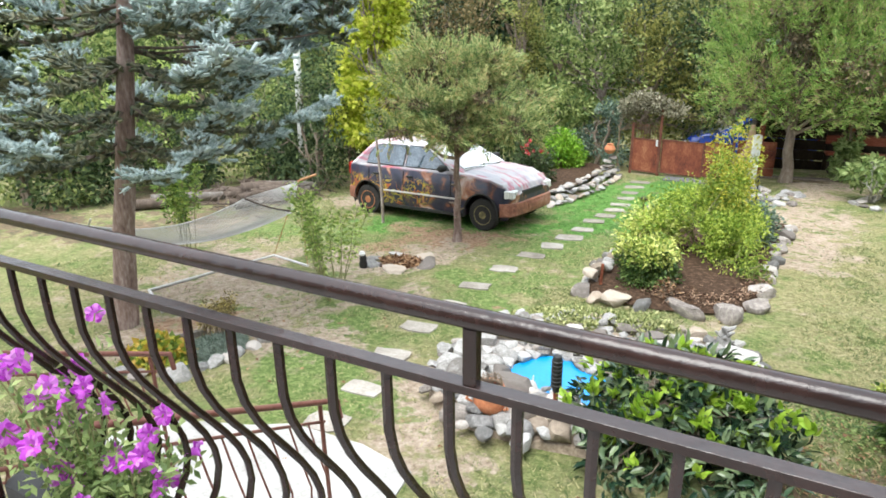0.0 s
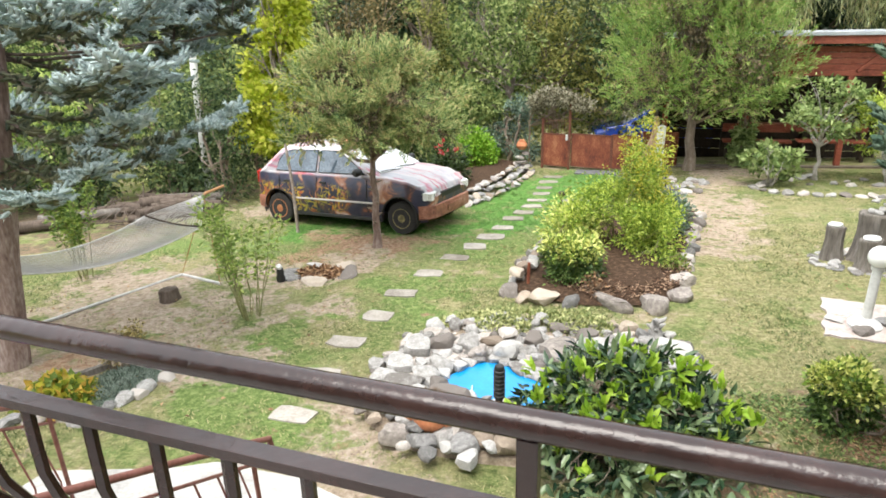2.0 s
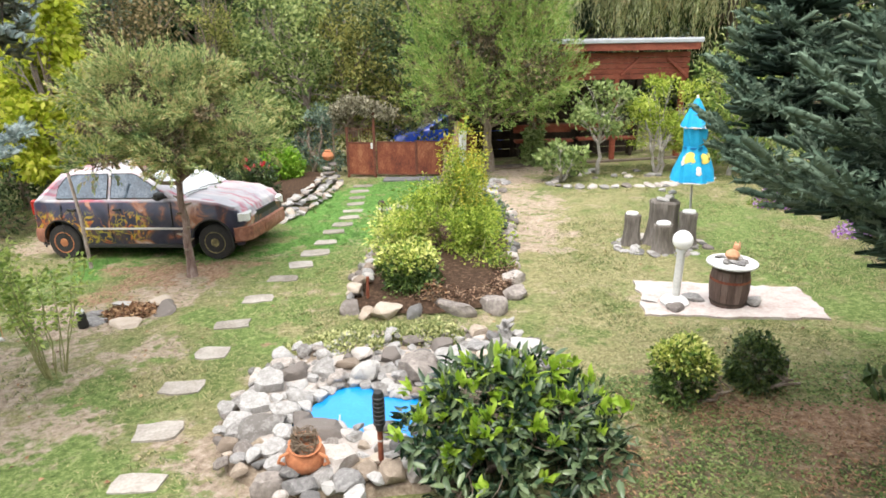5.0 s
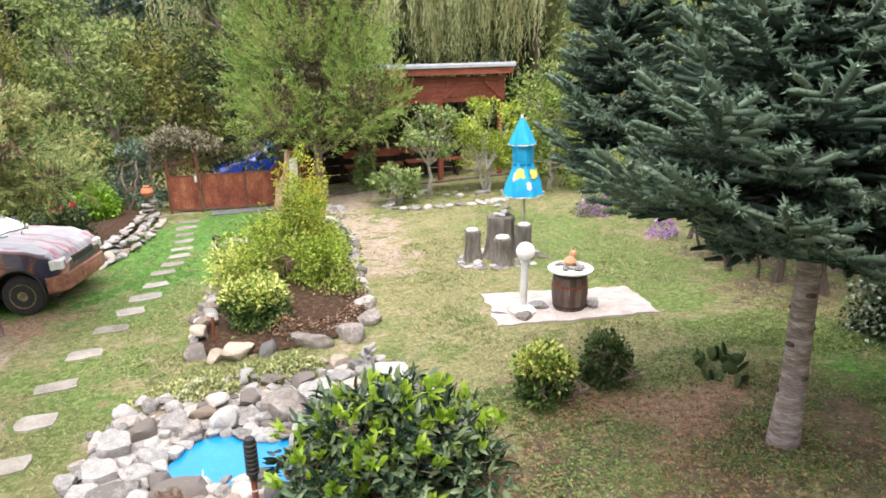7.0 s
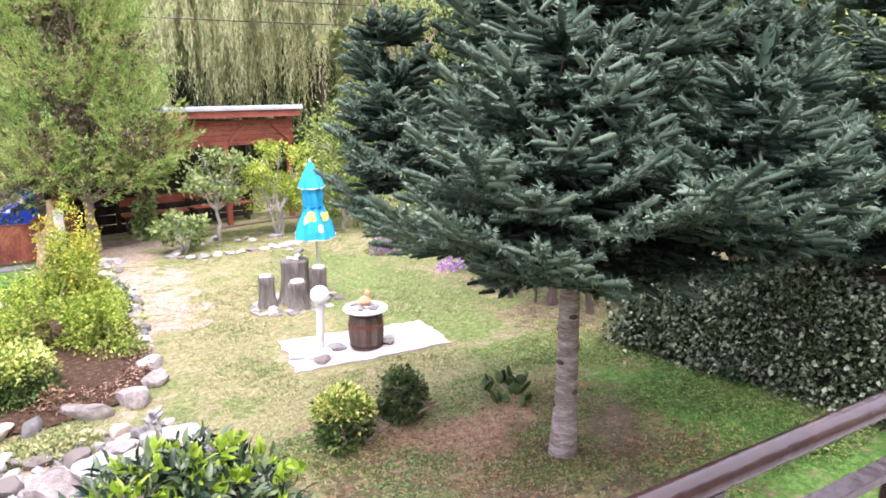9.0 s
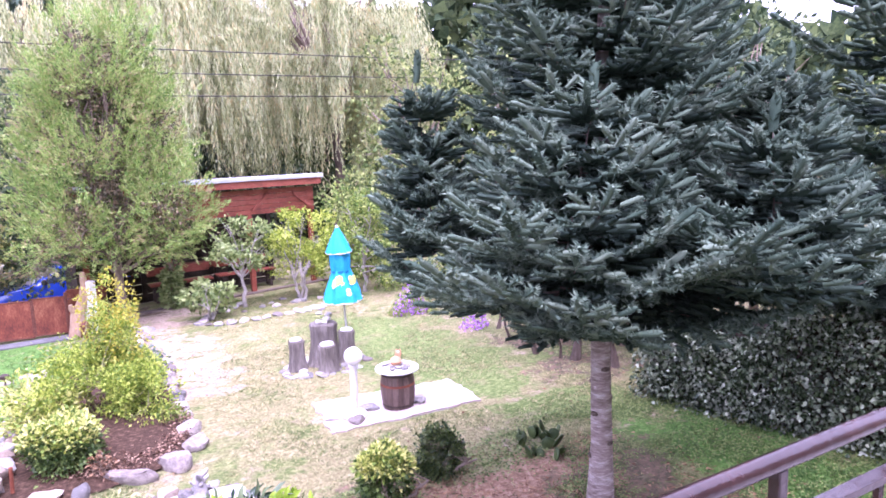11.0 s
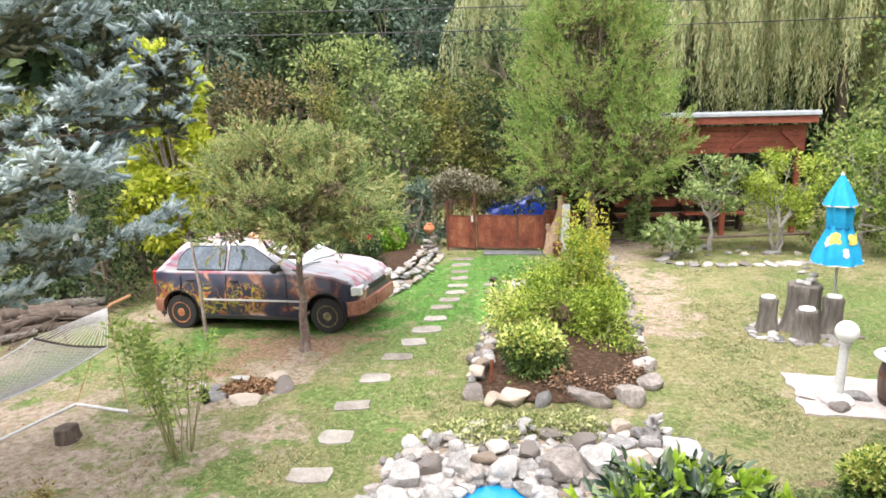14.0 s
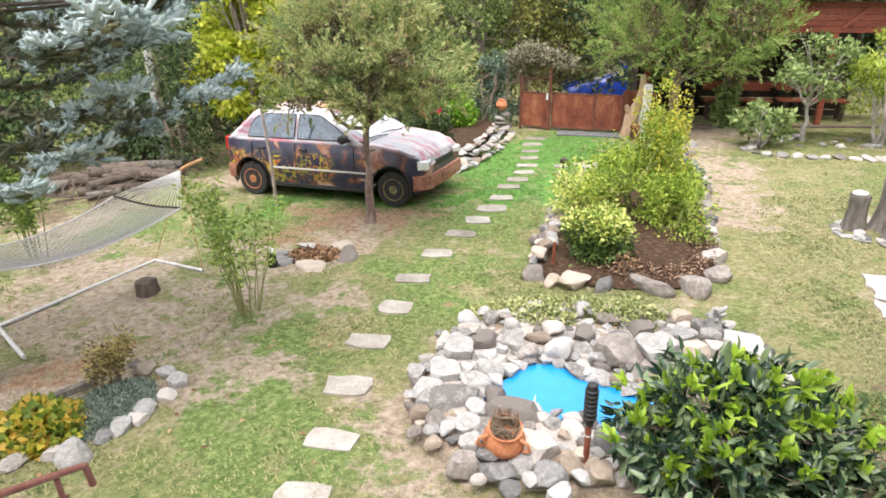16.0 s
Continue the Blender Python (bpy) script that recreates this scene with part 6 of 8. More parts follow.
# ---- fire pit, small left bed, car-side bed, right bed ----
def build_small_beds():
    rnd = random.Random(31)
    pit = holder("fire_pit", "shallow ring of flat stones with dry leaves", "fire pit")
    for x, y, s, kind, sx in ((-2.28, 7.78, 0.3, "grey", 1.0), (-1.55, 8.05, 0.36, "stone", 1.2), (-2.05, 8.28, 0.26, "grey", 1.3), (-1.85, 7.62, 0.3, "brown", 1.4), (-2.35, 8.05, 0.24, "grey", 1), (-1.7, 8.35, 0.26, "brown", 1.2)):
        stone(pit, kind, x, y, s, rng=rnd, sx=sx, sz=0.35, z=gz(x, y) + 0.012)
    rng = np.random.default_rng(3)
    n = 420
    r, a = 0.26 * np.sqrt(rng.random(n)), rng.random(n) * 6.28
    P = np.stack([-1.92 + 1.2 * r * np.cos(a), 8.0 + r * np.sin(a), np.zeros(n)], 1)
    P[:, 2] = 0.0259 * P[:, 0] - 0.0516 * P[:, 1] + 0.393 + 0.01 + 0.07 * rng.random(n) * (1 - r / 0.27)
    D = unit(rng.normal(size=(n, 3)) * [1, 1, 0.5])
    part("dry_leaves", leaf_mesh(P, D, 0.07, 0.045, rng), M_leaf_dead, pit, smooth=False)
    fg = Geo().lathe([(0.05, 0), (0.06, 0.04), (0.045, 0.1), (0.05, 0.13), (0.04, 0.17), (0.01, 0.19)], n=12)
    thing("garden_figurine", fg, M_black, "small black and white garden ornament among stones", "ornament", at=pose(-2.3, 7.62, gz(-2.3, 7.62) + 0.01))
    thing("white_pebble", Geo().lathe([(0.03, 0), (0.045, 0.03), (0.02, 0.06)], n=10), M_white, "small white stone resting on the dark ornament", "stone", at=pose(-2.3, 7.6, gz(-2.3, 7.6) + 0.185))

    lb = holder("small_flower_bed", "small stone-edged bed of lavender and yellow leaves", "flower bed")
    for x, y, s, kind in ((-2.26, 5.26, 0.16, "white"), (-2.06, 5.12, 0.2, "white"), (-2.46, 5.26, 0.2, "brown"), (-2.06, 4.92, 0.16, "stone"), (-2.12, 4.74, 0.2, "white"), (-2.1, 4.6, 0.17, "stone"), (-2.16, 4.5, 0.19, "white"), (-2.22, 4.38, 0.14, "grey"), (-2.28, 4.16, 0.24, "white"), (-2.44, 4.16, 0.17, "stone"), (-2.64, 4.02, 0.17, "stone"), (-2.84, 4.02, 0.19, "grey"), (-2.6, 5.36, 0.14, "stone")):
        stone(lb, kind, x, y, s, rng=rnd, sz=0.85)
    part("edging_board", Geo().box((-2.86, 4.86, gz(-2.86, 4.86) + 0.02), (0.42, 0.05, 0.08), Matrix.Rotation(radians(56), 3, "Z"), 0.006), M_stump, lb)
    bed2 = holder("rose_bed", "stone-banked rose bed beside the painted car", "flower bed")
    line = [(-0.95, 12.05), (-0.6, 12.5), (-0.42, 13.1), (-0.25, 14.0), (-0.1, 15.1), (0.0, 16.0)]
    for x, y in outline_walk(line, 0.15):
        for row in range(3):
            stone(bed2, rnd.choice(("stone", "white", "grey", "brown")), x - 0.17 * row + rnd.uniform(-0.06, 0.06), y + rnd.uniform(-0.08, 0.08), rnd.uniform(0.12, 0.22), z=gz(x, y) + 0.05 + 0.075 * row, rng=rnd, tilt=25, sz=0.6)
    grid = [[(x - 0.3 - k * 0.5, y + 0.03 * k, gz(x, y) + (0.18, 0.24, 0.2, 0.05)[k]) for x, y in line] for k in range(4)]
    part("soil", Geo().sheet(grid), M_soil, bed2)
    for i in range(5):
        stone(bed2, "stone", -0.28 + rnd.uniform(-0.06, 0.06), 15.6, 0.34 - 0.03 * i, z=gz(0, 15.6) + 0.08 + 0.1 * i, rng=rnd, tilt=5, sz=0.4)
    thing("clay_jug", Geo().lathe([(0.06, 0), (0.11, 0.04), (0.13, 0.1), (0.1, 0.17), (0.06, 0.2), (0.075, 0.22)], n=18), M_terracotta, "terracotta jug on the rose bed wall", "plant pot", at=pose(-0.3, 15.6, gz(0, 15.6) + 0.56))
    rb = holder("tree_bed", "bed round young trees edged with whitewashed stones", "flower bed")
    arc = [(5.7, 15.4), (4.9, 14.9), (4.45, 14.2), (4.7, 13.75), (5.4, 13.6), (6.1, 13.5), (6.7, 13.48), (7.3, 13.55), (7.8, 13.75)]
    for x, y in outline_walk(arc, 0.21):
        stone(rb, rnd.choice(("white", "white", "stone")), x, y + rnd.uniform(-0.04, 0.04), rnd.uniform(0.17, 0.27), rng=rnd, sz=0.65, sx=1.2)
    for _ in range(14):
        stone(rb, rnd.choice(("white", "stone", "grey")), rnd.uniform(5.2, 7.4), rnd.uniform(14.4, 15.6), rnd.uniform(0.14, 0.26), rng=rnd, sz=0.6)
    gb = holder("shelter_step_stones", "loose pale stones beside the shelter path", "stones")
    for _ in range(26):
        stone(gb, rnd.choice(("white", "stone", "grey")), rnd.uniform(2.7, 3.6), rnd.uniform(13.5, 15.2), rnd.uniform(0.1, 0.28), rng=rnd, sz=0.6)
    pole = thing("wooden_stake", Geo().tube([(0, 0, -0.05), (-0.02, 0.01, 0.8), (-0.09, 0.02, 1.52)], [0.028, 0.025, 0.02], 8), M_bark_pale, "thin weathered wooden stake stuck in the lawn", "stake", at=pose(-3.22, 10.0, gz(-3.22, 10)))
    bp = thing("garden_stake_light", Geo().tube([(0, 0, 0), (0, 0, 0.42)], 0.012, 8).lathe([(0.02, 0.40), (0.055, 0.42), (0.06, 0.47), (0.03, 0.49)], n=12), M_wood_and_shade, "small dark solar light on a stake at the bed edge", "lamp", at=pose(0.98, 10.9, gz(0.98, 10.9) + 0.08))
    thing("red_stake", Geo().tube([(0, 0, 0), (0.01, 0, 0.26)], 0.018, 8), M_rust, "short rust-red stake among the bed stones", "stake", at=pose(0.86, 7.75, gz(0.8, 7.7) + 0.1))
    thing("iron_stake", Geo().tube([(0, 0, 0), (0.0, 0, 0.62)], 0.014, 8), M_black, "thin black stake by the shelter path", "stake", at=pose(2.72, 13.3, gz(2.72, 13.3)))
    logs = [((-8.0, 9.6), (-6.9, 10.35), 0.09), ((-8.1, 9.9), (-7.2, 10.5), 0.08), ((-8.3, 9.2), (-7.4, 9.9), 0.1), ((-7.0, 11.0), (-6.2, 11.5), 0.11), ((-6.9, 11.3), (-6.3, 11.8), 0.12), ((-7.6, 10.6), (-6.8, 11.0), 0.07), ((-6.6, 11.1), (-6.0, 11.3), 0.09), ((-7.9, 10.5), (-7.3, 11.2), 0.08)]
    log_rnd = random.Random(6)
    for k in range(18):
        lx, ly, la, ll = log_rnd.uniform(-7.6, -5.6), log_rnd.uniform(10.2, 11.9), log_rnd.uniform(-0.4, 1.3), log_rnd.uniform(0.25, 0.6)
        logs.append(((lx - ll * math.cos(la), ly - ll * math.sin(la)), (lx + ll * math.cos(la), ly + ll * math.sin(la)), log_rnd.uniform(0.05, 0.1)))
    for k, ((xa, ya), (xb, yb), r) in enumerate(logs):
        z = 0.0 if k % 3 else 0.08
        a, b = Vector((xa, ya, gz(xa, ya) + r + z)), Vector((xb, yb, gz(xb, yb) + r + z))
        thing("log", Geo().tube([a, a.lerp(b, 0.4) + Vector((0, 0.02, 0.01)), b], [r * 1.05, r, r * 0.93], 12), M_bark_dark if k % 4 else M_stump, "weathered felled log in the log pile", "log", "log pile")
    brush = Geo()
    for _ in range(170):
        bx, by, ba, bl = log_rnd.uniform(-7.9, -5.5), log_rnd.uniform(9.6, 12.2), log_rnd.uniform(0, 6.28), log_rnd.uniform(0.15, 0.5)
        z0, z1 = gz(bx, by) + log_rnd.uniform(0.02, 0.2), log_rnd.uniform(-0.06, 0.22)
        a = Vector((bx, by, z0))
        b = a + Vector((bl * math.cos(ba), bl * math.sin(ba), z1))
        brush.tube([a, a.lerp(b, 0.5) + Vector((log_rnd.uniform(-0.03, 0.03), log_rnd.uniform(-0.03, 0.03), 0)), b], [0.014, 0.011, 0.005], 4)
    thing("brushwood", brush, M_bark_dark, "dark tangled brushwood over the log pile", "brushwood", kind="stuff")


M_leaf_dead = mat("dead_leaves", [(0.12, 0.06, 0.03), (0.26, 0.14, 0.07), (0.38, 0.24, 0.13)], 12, 0.9, bump=0.0, island=0.8)
build_small_beds()


# ---- cables and pole ----
CZ = 4.75


def build_cables():
    for z0, z1 in ((CZ + 0.42, CZ + 0.42), (CZ + 0.95, CZ + 1.0), (CZ + 1.5, CZ + 1.6)):
        pts = []
        for i in range(31):
            t = i / 30
            pts.append((-26 + 56 * t, 18.6, z0 + (z1 - z0) * t - 0.5 * math.sin(math.pi * t)))
        thing("cable", Geo().tube(pts, 0.014, 5), M_black, "thin black overhead power cable", "cable", "overhead cables")
    for x, y, h in ((-6.54, 12.6, 3.45),):
        thing("utility_pole", Geo().tube([(0, 0, 0), (0.03, 0, h / 2), (0.07, 0, h - 0.1), (0.05, 0, h)], [0.085, 0.08, 0.075, 0.03], 10), M_white, "white concrete pole behind the trees", "pole", at=pose(x, y, gz(x, y) - 0.1))


build_cables()


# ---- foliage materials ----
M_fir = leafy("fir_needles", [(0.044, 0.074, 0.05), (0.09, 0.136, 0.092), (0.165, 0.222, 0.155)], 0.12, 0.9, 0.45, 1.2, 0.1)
# inner fir shoots: M_fir darkened by about half, as shade inside the crown
M_fir_in = leafy("shaded_fir_needles", [(0.02, 0.036, 0.026), (0.05, 0.08, 0.058), (0.085, 0.125, 0.09)], 0.08, 0.9, 0.4, 1.2, 0.08)
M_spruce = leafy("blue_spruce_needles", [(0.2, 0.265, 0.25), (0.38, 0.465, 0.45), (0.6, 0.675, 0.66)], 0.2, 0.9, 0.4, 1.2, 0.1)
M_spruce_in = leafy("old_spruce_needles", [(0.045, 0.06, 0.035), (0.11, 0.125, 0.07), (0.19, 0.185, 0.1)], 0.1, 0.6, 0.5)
M_juniper = leafy("juniper_sprays", [(0.085, 0.15, 0.055), (0.24, 0.32, 0.12), (0.48, 0.52, 0.22), (0.55, 0.42, 0.21)], 0.25, 0.75, 0.35, 2.4, 0.15)
M_cypress = leafy("cypress_sprays", [(0.09, 0.185, 0.037), (0.225, 0.365, 0.08), (0.395, 0.5, 0.14), (0.42, 0.3, 0.18)], 0.22, 0.6, 0.3, 1.5)
# dead brown inner sprays, coloured dark to give the crowns a shadow core
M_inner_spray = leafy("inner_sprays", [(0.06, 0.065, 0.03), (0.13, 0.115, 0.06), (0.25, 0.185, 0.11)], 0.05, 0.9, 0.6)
M_lime = leafy("lime_leaves", [(0.26, 0.33, 0.02), (0.48, 0.54, 0.045), (0.66, 0.66, 0.12)], 0.5, 0.6, 0.6)
M_lime_green = leafy("lime_green_leaves", [(0.19, 0.28, 0.03), (0.38, 0.48, 0.07), (0.56, 0.62, 0.14)], 0.45, 0.5, 0.6)
M_wood_leaf = leafy("woodland_leaves", [(0.082, 0.13, 0.041), (0.22, 0.29, 0.092), (0.4, 0.445, 0.165)], 0.45, 0.55, 0.6, spec=0.12)
M_wood_leaf_dark = leafy("dark_woodland_leaves", [(0.03, 0.055, 0.026), (0.08, 0.118, 0.052), (0.16, 0.21, 0.085)], 0.35, 0.6, 0.6, spec=0.12)
M_wood_olive = leafy("olive_woodland_leaves", [(0.1, 0.12, 0.035), (0.24, 0.26, 0.075), (0.42, 0.4, 0.13)], 0.4, 0.6, 0.6, spec=0.12)
M_arch = leafy("greyish_climber_leaves", [(0.13, 0.12, 0.075), (0.28, 0.255, 0.17), (0.46, 0.43, 0.32)], 0.3, 0.6, 0.7, spec=0.15)
M_walnut = leafy("walnut_leaves", [(0.09, 0.14, 0.045), (0.23, 0.3, 0.1), (0.42, 0.47, 0.19)], 0.45, 0.5, 0.6, spec=0.12)
M_pine = leafy("far_pine_needles", [(0.04, 0.066, 0.046), (0.1, 0.145, 0.1), (0.18, 0.24, 0.17)], 0.2, 0.7, 0.6, spec=0.12)
M_wood_leaf_tan = leafy("turning_leaves", [(0.07, 0.075, 0.03), (0.15, 0.13, 0.055), (0.26, 0.2, 0.10)], 0.3, 0.6, 0.7, spec=0.12)
M_willow = leafy("willow_leaves", [(0.17, 0.21, 0.085), (0.42, 0.47, 0.22), (0.68, 0.71, 0.44), (0.68, 0.58, 0.3)], 0.5, 0.7, 0.35, 1.1, 0.2)
M_laurel = leafy("laurel_leaves", [(0.014, 0.034, 0.018), (0.04, 0.075, 0.036), (0.09, 0.135, 0.065), (0.16, 0.215, 0.105)], 0.12, 0.22, 0.7)
M_laurel_new = leafy("young_laurel_leaves", [(0.14, 0.26, 0.02), (0.26, 0.42, 0.03), (0.36, 0.5, 0.06)], 0.35, 0.4, 0.5)
M_box = leafy("dark_shrub_leaves", [(0.02, 0.04, 0.012), (0.045, 0.08, 0.022), (0.09, 0.13, 0.04)], 0.2, 0.45, 0.6)
M_box_light = leafy("box_leaves", [(0.03, 0.06, 0.018), (0.075, 0.12, 0.035), (0.15, 0.2, 0.06)], 0.25, 0.4, 0.7)
M_box_green = leafy("euonymus_leaves", [(0.04, 0.085, 0.02), (0.09, 0.155, 0.04), (0.18, 0.26, 0.07)], 0.25, 0.4, 0.7)
M_varieg = leafy("variegated_leaves", [(0.2, 0.3, 0.05), (0.5, 0.55, 0.12), (0.74, 0.74, 0.26)], 0.3, 0.45, 0.8)
M_stonecrop = leafy("stonecrop_leaves", [(0.17, 0.21, 0.07), (0.36, 0.39, 0.15), (0.56, 0.56, 0.27)], 0.3, 0.6, 0.7)
M_shrub = leafy("fresh_shrub_leaves", [(0.09, 0.16, 0.03), (0.2, 0.3, 0.06), (0.36, 0.43, 0.1)], 0.35, 0.5, 0.6)
M_lilac = leafy("lilac_leaves", [(0.16, 0.25, 0.05), (0.32, 0.44, 0.1), (0.5, 0.58, 0.18)], 0.45, 0.5, 0.6)
M_bright = leafy("bright_green_leaves", [(0.11, 0.25, 0.012), (0.22, 0.42, 0.03), (0.36, 0.55, 0.07)], 0.45, 0.5, 0.6)
M_yellow = leafy("yellow_leaves", [(0.34, 0.32, 0.03), (0.5, 0.46, 0.05), (0.6, 0.55, 0.1)], 0.35, 0.5, 0.6)
M_fruit_tree = leafy("young_tree_leaves", [(0.125, 0.19, 0.058), (0.25, 0.335, 0.11), (0.41, 0.49, 0.2)], 0.4, 0.5, 0.6)
M_ivy = leafy("ivy_leaves", [(0.03, 0.055, 0.022), (0.1, 0.15, 0.07), (0.19, 0.25, 0.15), (0.37, 0.43, 0.31)], 0.12, 0.35, 1.0)
M_lavender = leafy("lavender_leaves", [(0.1, 0.14, 0.1), (0.2, 0.25, 0.2), (0.32, 0.37, 0.31)], 0.2, 0.7, 0.5)
M_sage = leafy("blue_green_ground_cover", [(0.06, 0.1, 0.07), (0.13, 0.185, 0.135), (0.24, 0.31, 0.23)], 0.2, 0.7, 0.5)
M_bronze = leafy("bronze_leaves", [(0.12, 0.09, 0.03), (0.28, 0.22, 0.07), (0.42, 0.34, 0.13)], 0.3, 0.6, 0.8)
M_weed = leafy("weed_leaves", [(0.07, 0.12, 0.03), (0.14, 0.21, 0.055), (0.25, 0.32, 0.1)], 0.3, 0.6, 0.8)
M_spirea = leafy("lime_shrub_leaves", [(0.15, 0.24, 0.03), (0.33, 0.45, 0.065), (0.54, 0.61, 0.12)], 0.45, 0.5, 0.6)
M_heuchera = leafy("yellow_orange_leaves", [(0.12, 0.18, 0.025), (0.32, 0.37, 0.045), (0.52, 0.48, 0.06), (0.52, 0.34, 0.06)], 0.3, 0.5, 0.7)
M_purple = leafy("violet_petals", [(0.3, 0.1, 0.48), (0.5, 0.22, 0.68), (0.68, 0.42, 0.8)], 0.4, 0.6, 0.5)
M_petunia = leafy("magenta_petunia_petals", [(0.42, 0.04, 0.48), (0.6, 0.12, 0.66), (0.72, 0.3, 0.76)], 0.4, 0.6, 0.5)
M_red_petal = leafy("red_rose_petals", [(0.4, 0.01, 0.02), (0.6, 0.03, 0.04), (0.65, 0.25, 0.25)], 0.2, 0.6, 0.6)
M_grass_blade = leafy("grass_blades", [(0.07, 0.11, 0.028), (0.2, 0.235, 0.08), (0.46, 0.41, 0.21)], 0.4, 0.6, 0.7, 0.8)
M_grass_lush = leafy("lush_grass_blades", [(0.055, 0.14, 0.028), (0.115, 0.24, 0.052), (0.23, 0.35, 0.1)], 0.5, 0.6, 0.7, 0.8)


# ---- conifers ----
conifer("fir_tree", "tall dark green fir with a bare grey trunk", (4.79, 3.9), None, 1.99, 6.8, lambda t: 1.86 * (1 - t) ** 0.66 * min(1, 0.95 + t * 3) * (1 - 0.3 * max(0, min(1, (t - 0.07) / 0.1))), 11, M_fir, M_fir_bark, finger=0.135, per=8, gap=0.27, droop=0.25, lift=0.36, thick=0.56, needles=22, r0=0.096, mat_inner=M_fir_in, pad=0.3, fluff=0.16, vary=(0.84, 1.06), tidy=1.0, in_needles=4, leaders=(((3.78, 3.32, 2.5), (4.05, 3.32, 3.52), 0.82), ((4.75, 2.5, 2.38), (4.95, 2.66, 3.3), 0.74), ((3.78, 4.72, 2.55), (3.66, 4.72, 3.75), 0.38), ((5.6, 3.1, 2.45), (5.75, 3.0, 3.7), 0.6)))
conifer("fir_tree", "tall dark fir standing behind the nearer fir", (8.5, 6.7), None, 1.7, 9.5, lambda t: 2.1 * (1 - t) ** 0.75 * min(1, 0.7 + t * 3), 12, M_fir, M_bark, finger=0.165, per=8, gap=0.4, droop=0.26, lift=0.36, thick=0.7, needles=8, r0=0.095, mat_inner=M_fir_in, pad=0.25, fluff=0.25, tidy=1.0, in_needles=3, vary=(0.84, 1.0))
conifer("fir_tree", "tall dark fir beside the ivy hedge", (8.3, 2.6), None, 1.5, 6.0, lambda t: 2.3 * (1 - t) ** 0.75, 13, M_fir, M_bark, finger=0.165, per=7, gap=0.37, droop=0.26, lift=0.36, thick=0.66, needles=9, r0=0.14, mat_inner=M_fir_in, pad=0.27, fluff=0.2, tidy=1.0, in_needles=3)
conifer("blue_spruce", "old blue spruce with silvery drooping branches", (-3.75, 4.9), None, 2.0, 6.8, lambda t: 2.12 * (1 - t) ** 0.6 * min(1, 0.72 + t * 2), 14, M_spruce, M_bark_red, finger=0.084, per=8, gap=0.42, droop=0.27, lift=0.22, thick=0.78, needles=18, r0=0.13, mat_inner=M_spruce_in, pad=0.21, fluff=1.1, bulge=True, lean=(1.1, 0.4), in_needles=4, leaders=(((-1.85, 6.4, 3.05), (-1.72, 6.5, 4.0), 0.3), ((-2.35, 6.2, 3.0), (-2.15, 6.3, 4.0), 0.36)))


scar_rnd = random.Random(14)
fir_root = bpy.data.objects["fir_tree"]
for k in range(13):
    za, aa = 0.35 + 0.125 * k, 2.4 * k + scar_rnd.uniform(-0.3, 0.3)
    rz = 0.096 * (1 - 0.93 * za / 6.8) - 0.002
    m = Matrix.Rotation(aa, 4, "Z") @ Matrix.Translation((rz, 0, za)) @ Matrix.Rotation(radians(90), 4, "Y") @ Matrix.Diagonal((0.7, 1.3, 1, 1))
    part("branch_scar", Geo().lathe([(0.03, -0.004), (0.024, 0.008), (0.014, 0.009), (0.006, 0.002)], n=12), M_bark_dark, fir_root, at=m)


# ---- garden trees ----
def ring_clumps(rnd, n, r, z0, z1, size, squash=0.7, top_taper=0.5):
    out = []
    for i in range(n):
        a = 2.4 * i + rnd.uniform(-0.3, 0.3)
        z = z0 + (z1 - z0) * (i + 0.5) / n
        q = r * (1 - top_taper * (z - z0) / (z1 - z0)) * math.sqrt(rnd.uniform(0.15, 1))
        s = size * rnd.uniform(0.7, 1.25)
        out.append((q * math.cos(a), q * math.sin(a), z, s, s, s * squash))
    return out


R = random.Random(77)
jc_tips = [(0.05 + 1.0 * math.cos(0.45 * i), 1.0 * math.sin(0.45 * i), 1.8 + 0.09 * (i * 5 % 9), 0.24, 0.24, 0.12) for i in range(14)]
jc = [(0.08 + c[0], c[1], *c[2:]) for c in ring_clumps(R, 36, 0.92, 1.72, 2.86, 0.28, 0.55, 0.4)]
jc += jc_tips
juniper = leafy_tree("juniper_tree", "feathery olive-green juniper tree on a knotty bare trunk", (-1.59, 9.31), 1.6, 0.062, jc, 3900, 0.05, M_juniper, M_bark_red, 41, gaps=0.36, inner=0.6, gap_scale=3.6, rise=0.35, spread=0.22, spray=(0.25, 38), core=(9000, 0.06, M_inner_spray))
for k in range(13):
    za, aa = 0.25 + 0.1 * k, 2.4 * k
    knot = Geo().tube([(0.04 * math.cos(aa), 0.04 * math.sin(aa), za), (0.12 * math.cos(aa), 0.12 * math.sin(aa), za + 0.02)], [0.022, 0.008], 6)
    part("branch_stub", knot, M_bark, juniper)
part("dead_branch", Geo().tube([(0, 0, 1.35), (-0.2, -0.08, 1.38), (-0.36, -0.1, 1.5), (-0.5, -0.1, 1.75)], [0.03, 0.026, 0.022, 0.012], 7), M_bark, juniper)
cc = ring_clumps(R, 44, 1.8, 1.45, 6.1, 0.6, 1.1, 0.66)
cc += [(0, 0, 2.2, 1.7, 1.7, 1.0), (0, 0, 3.6, 1.4, 1.4, 1.2), (0, 0, 5.0, 1.0, 1.0, 1.0)]
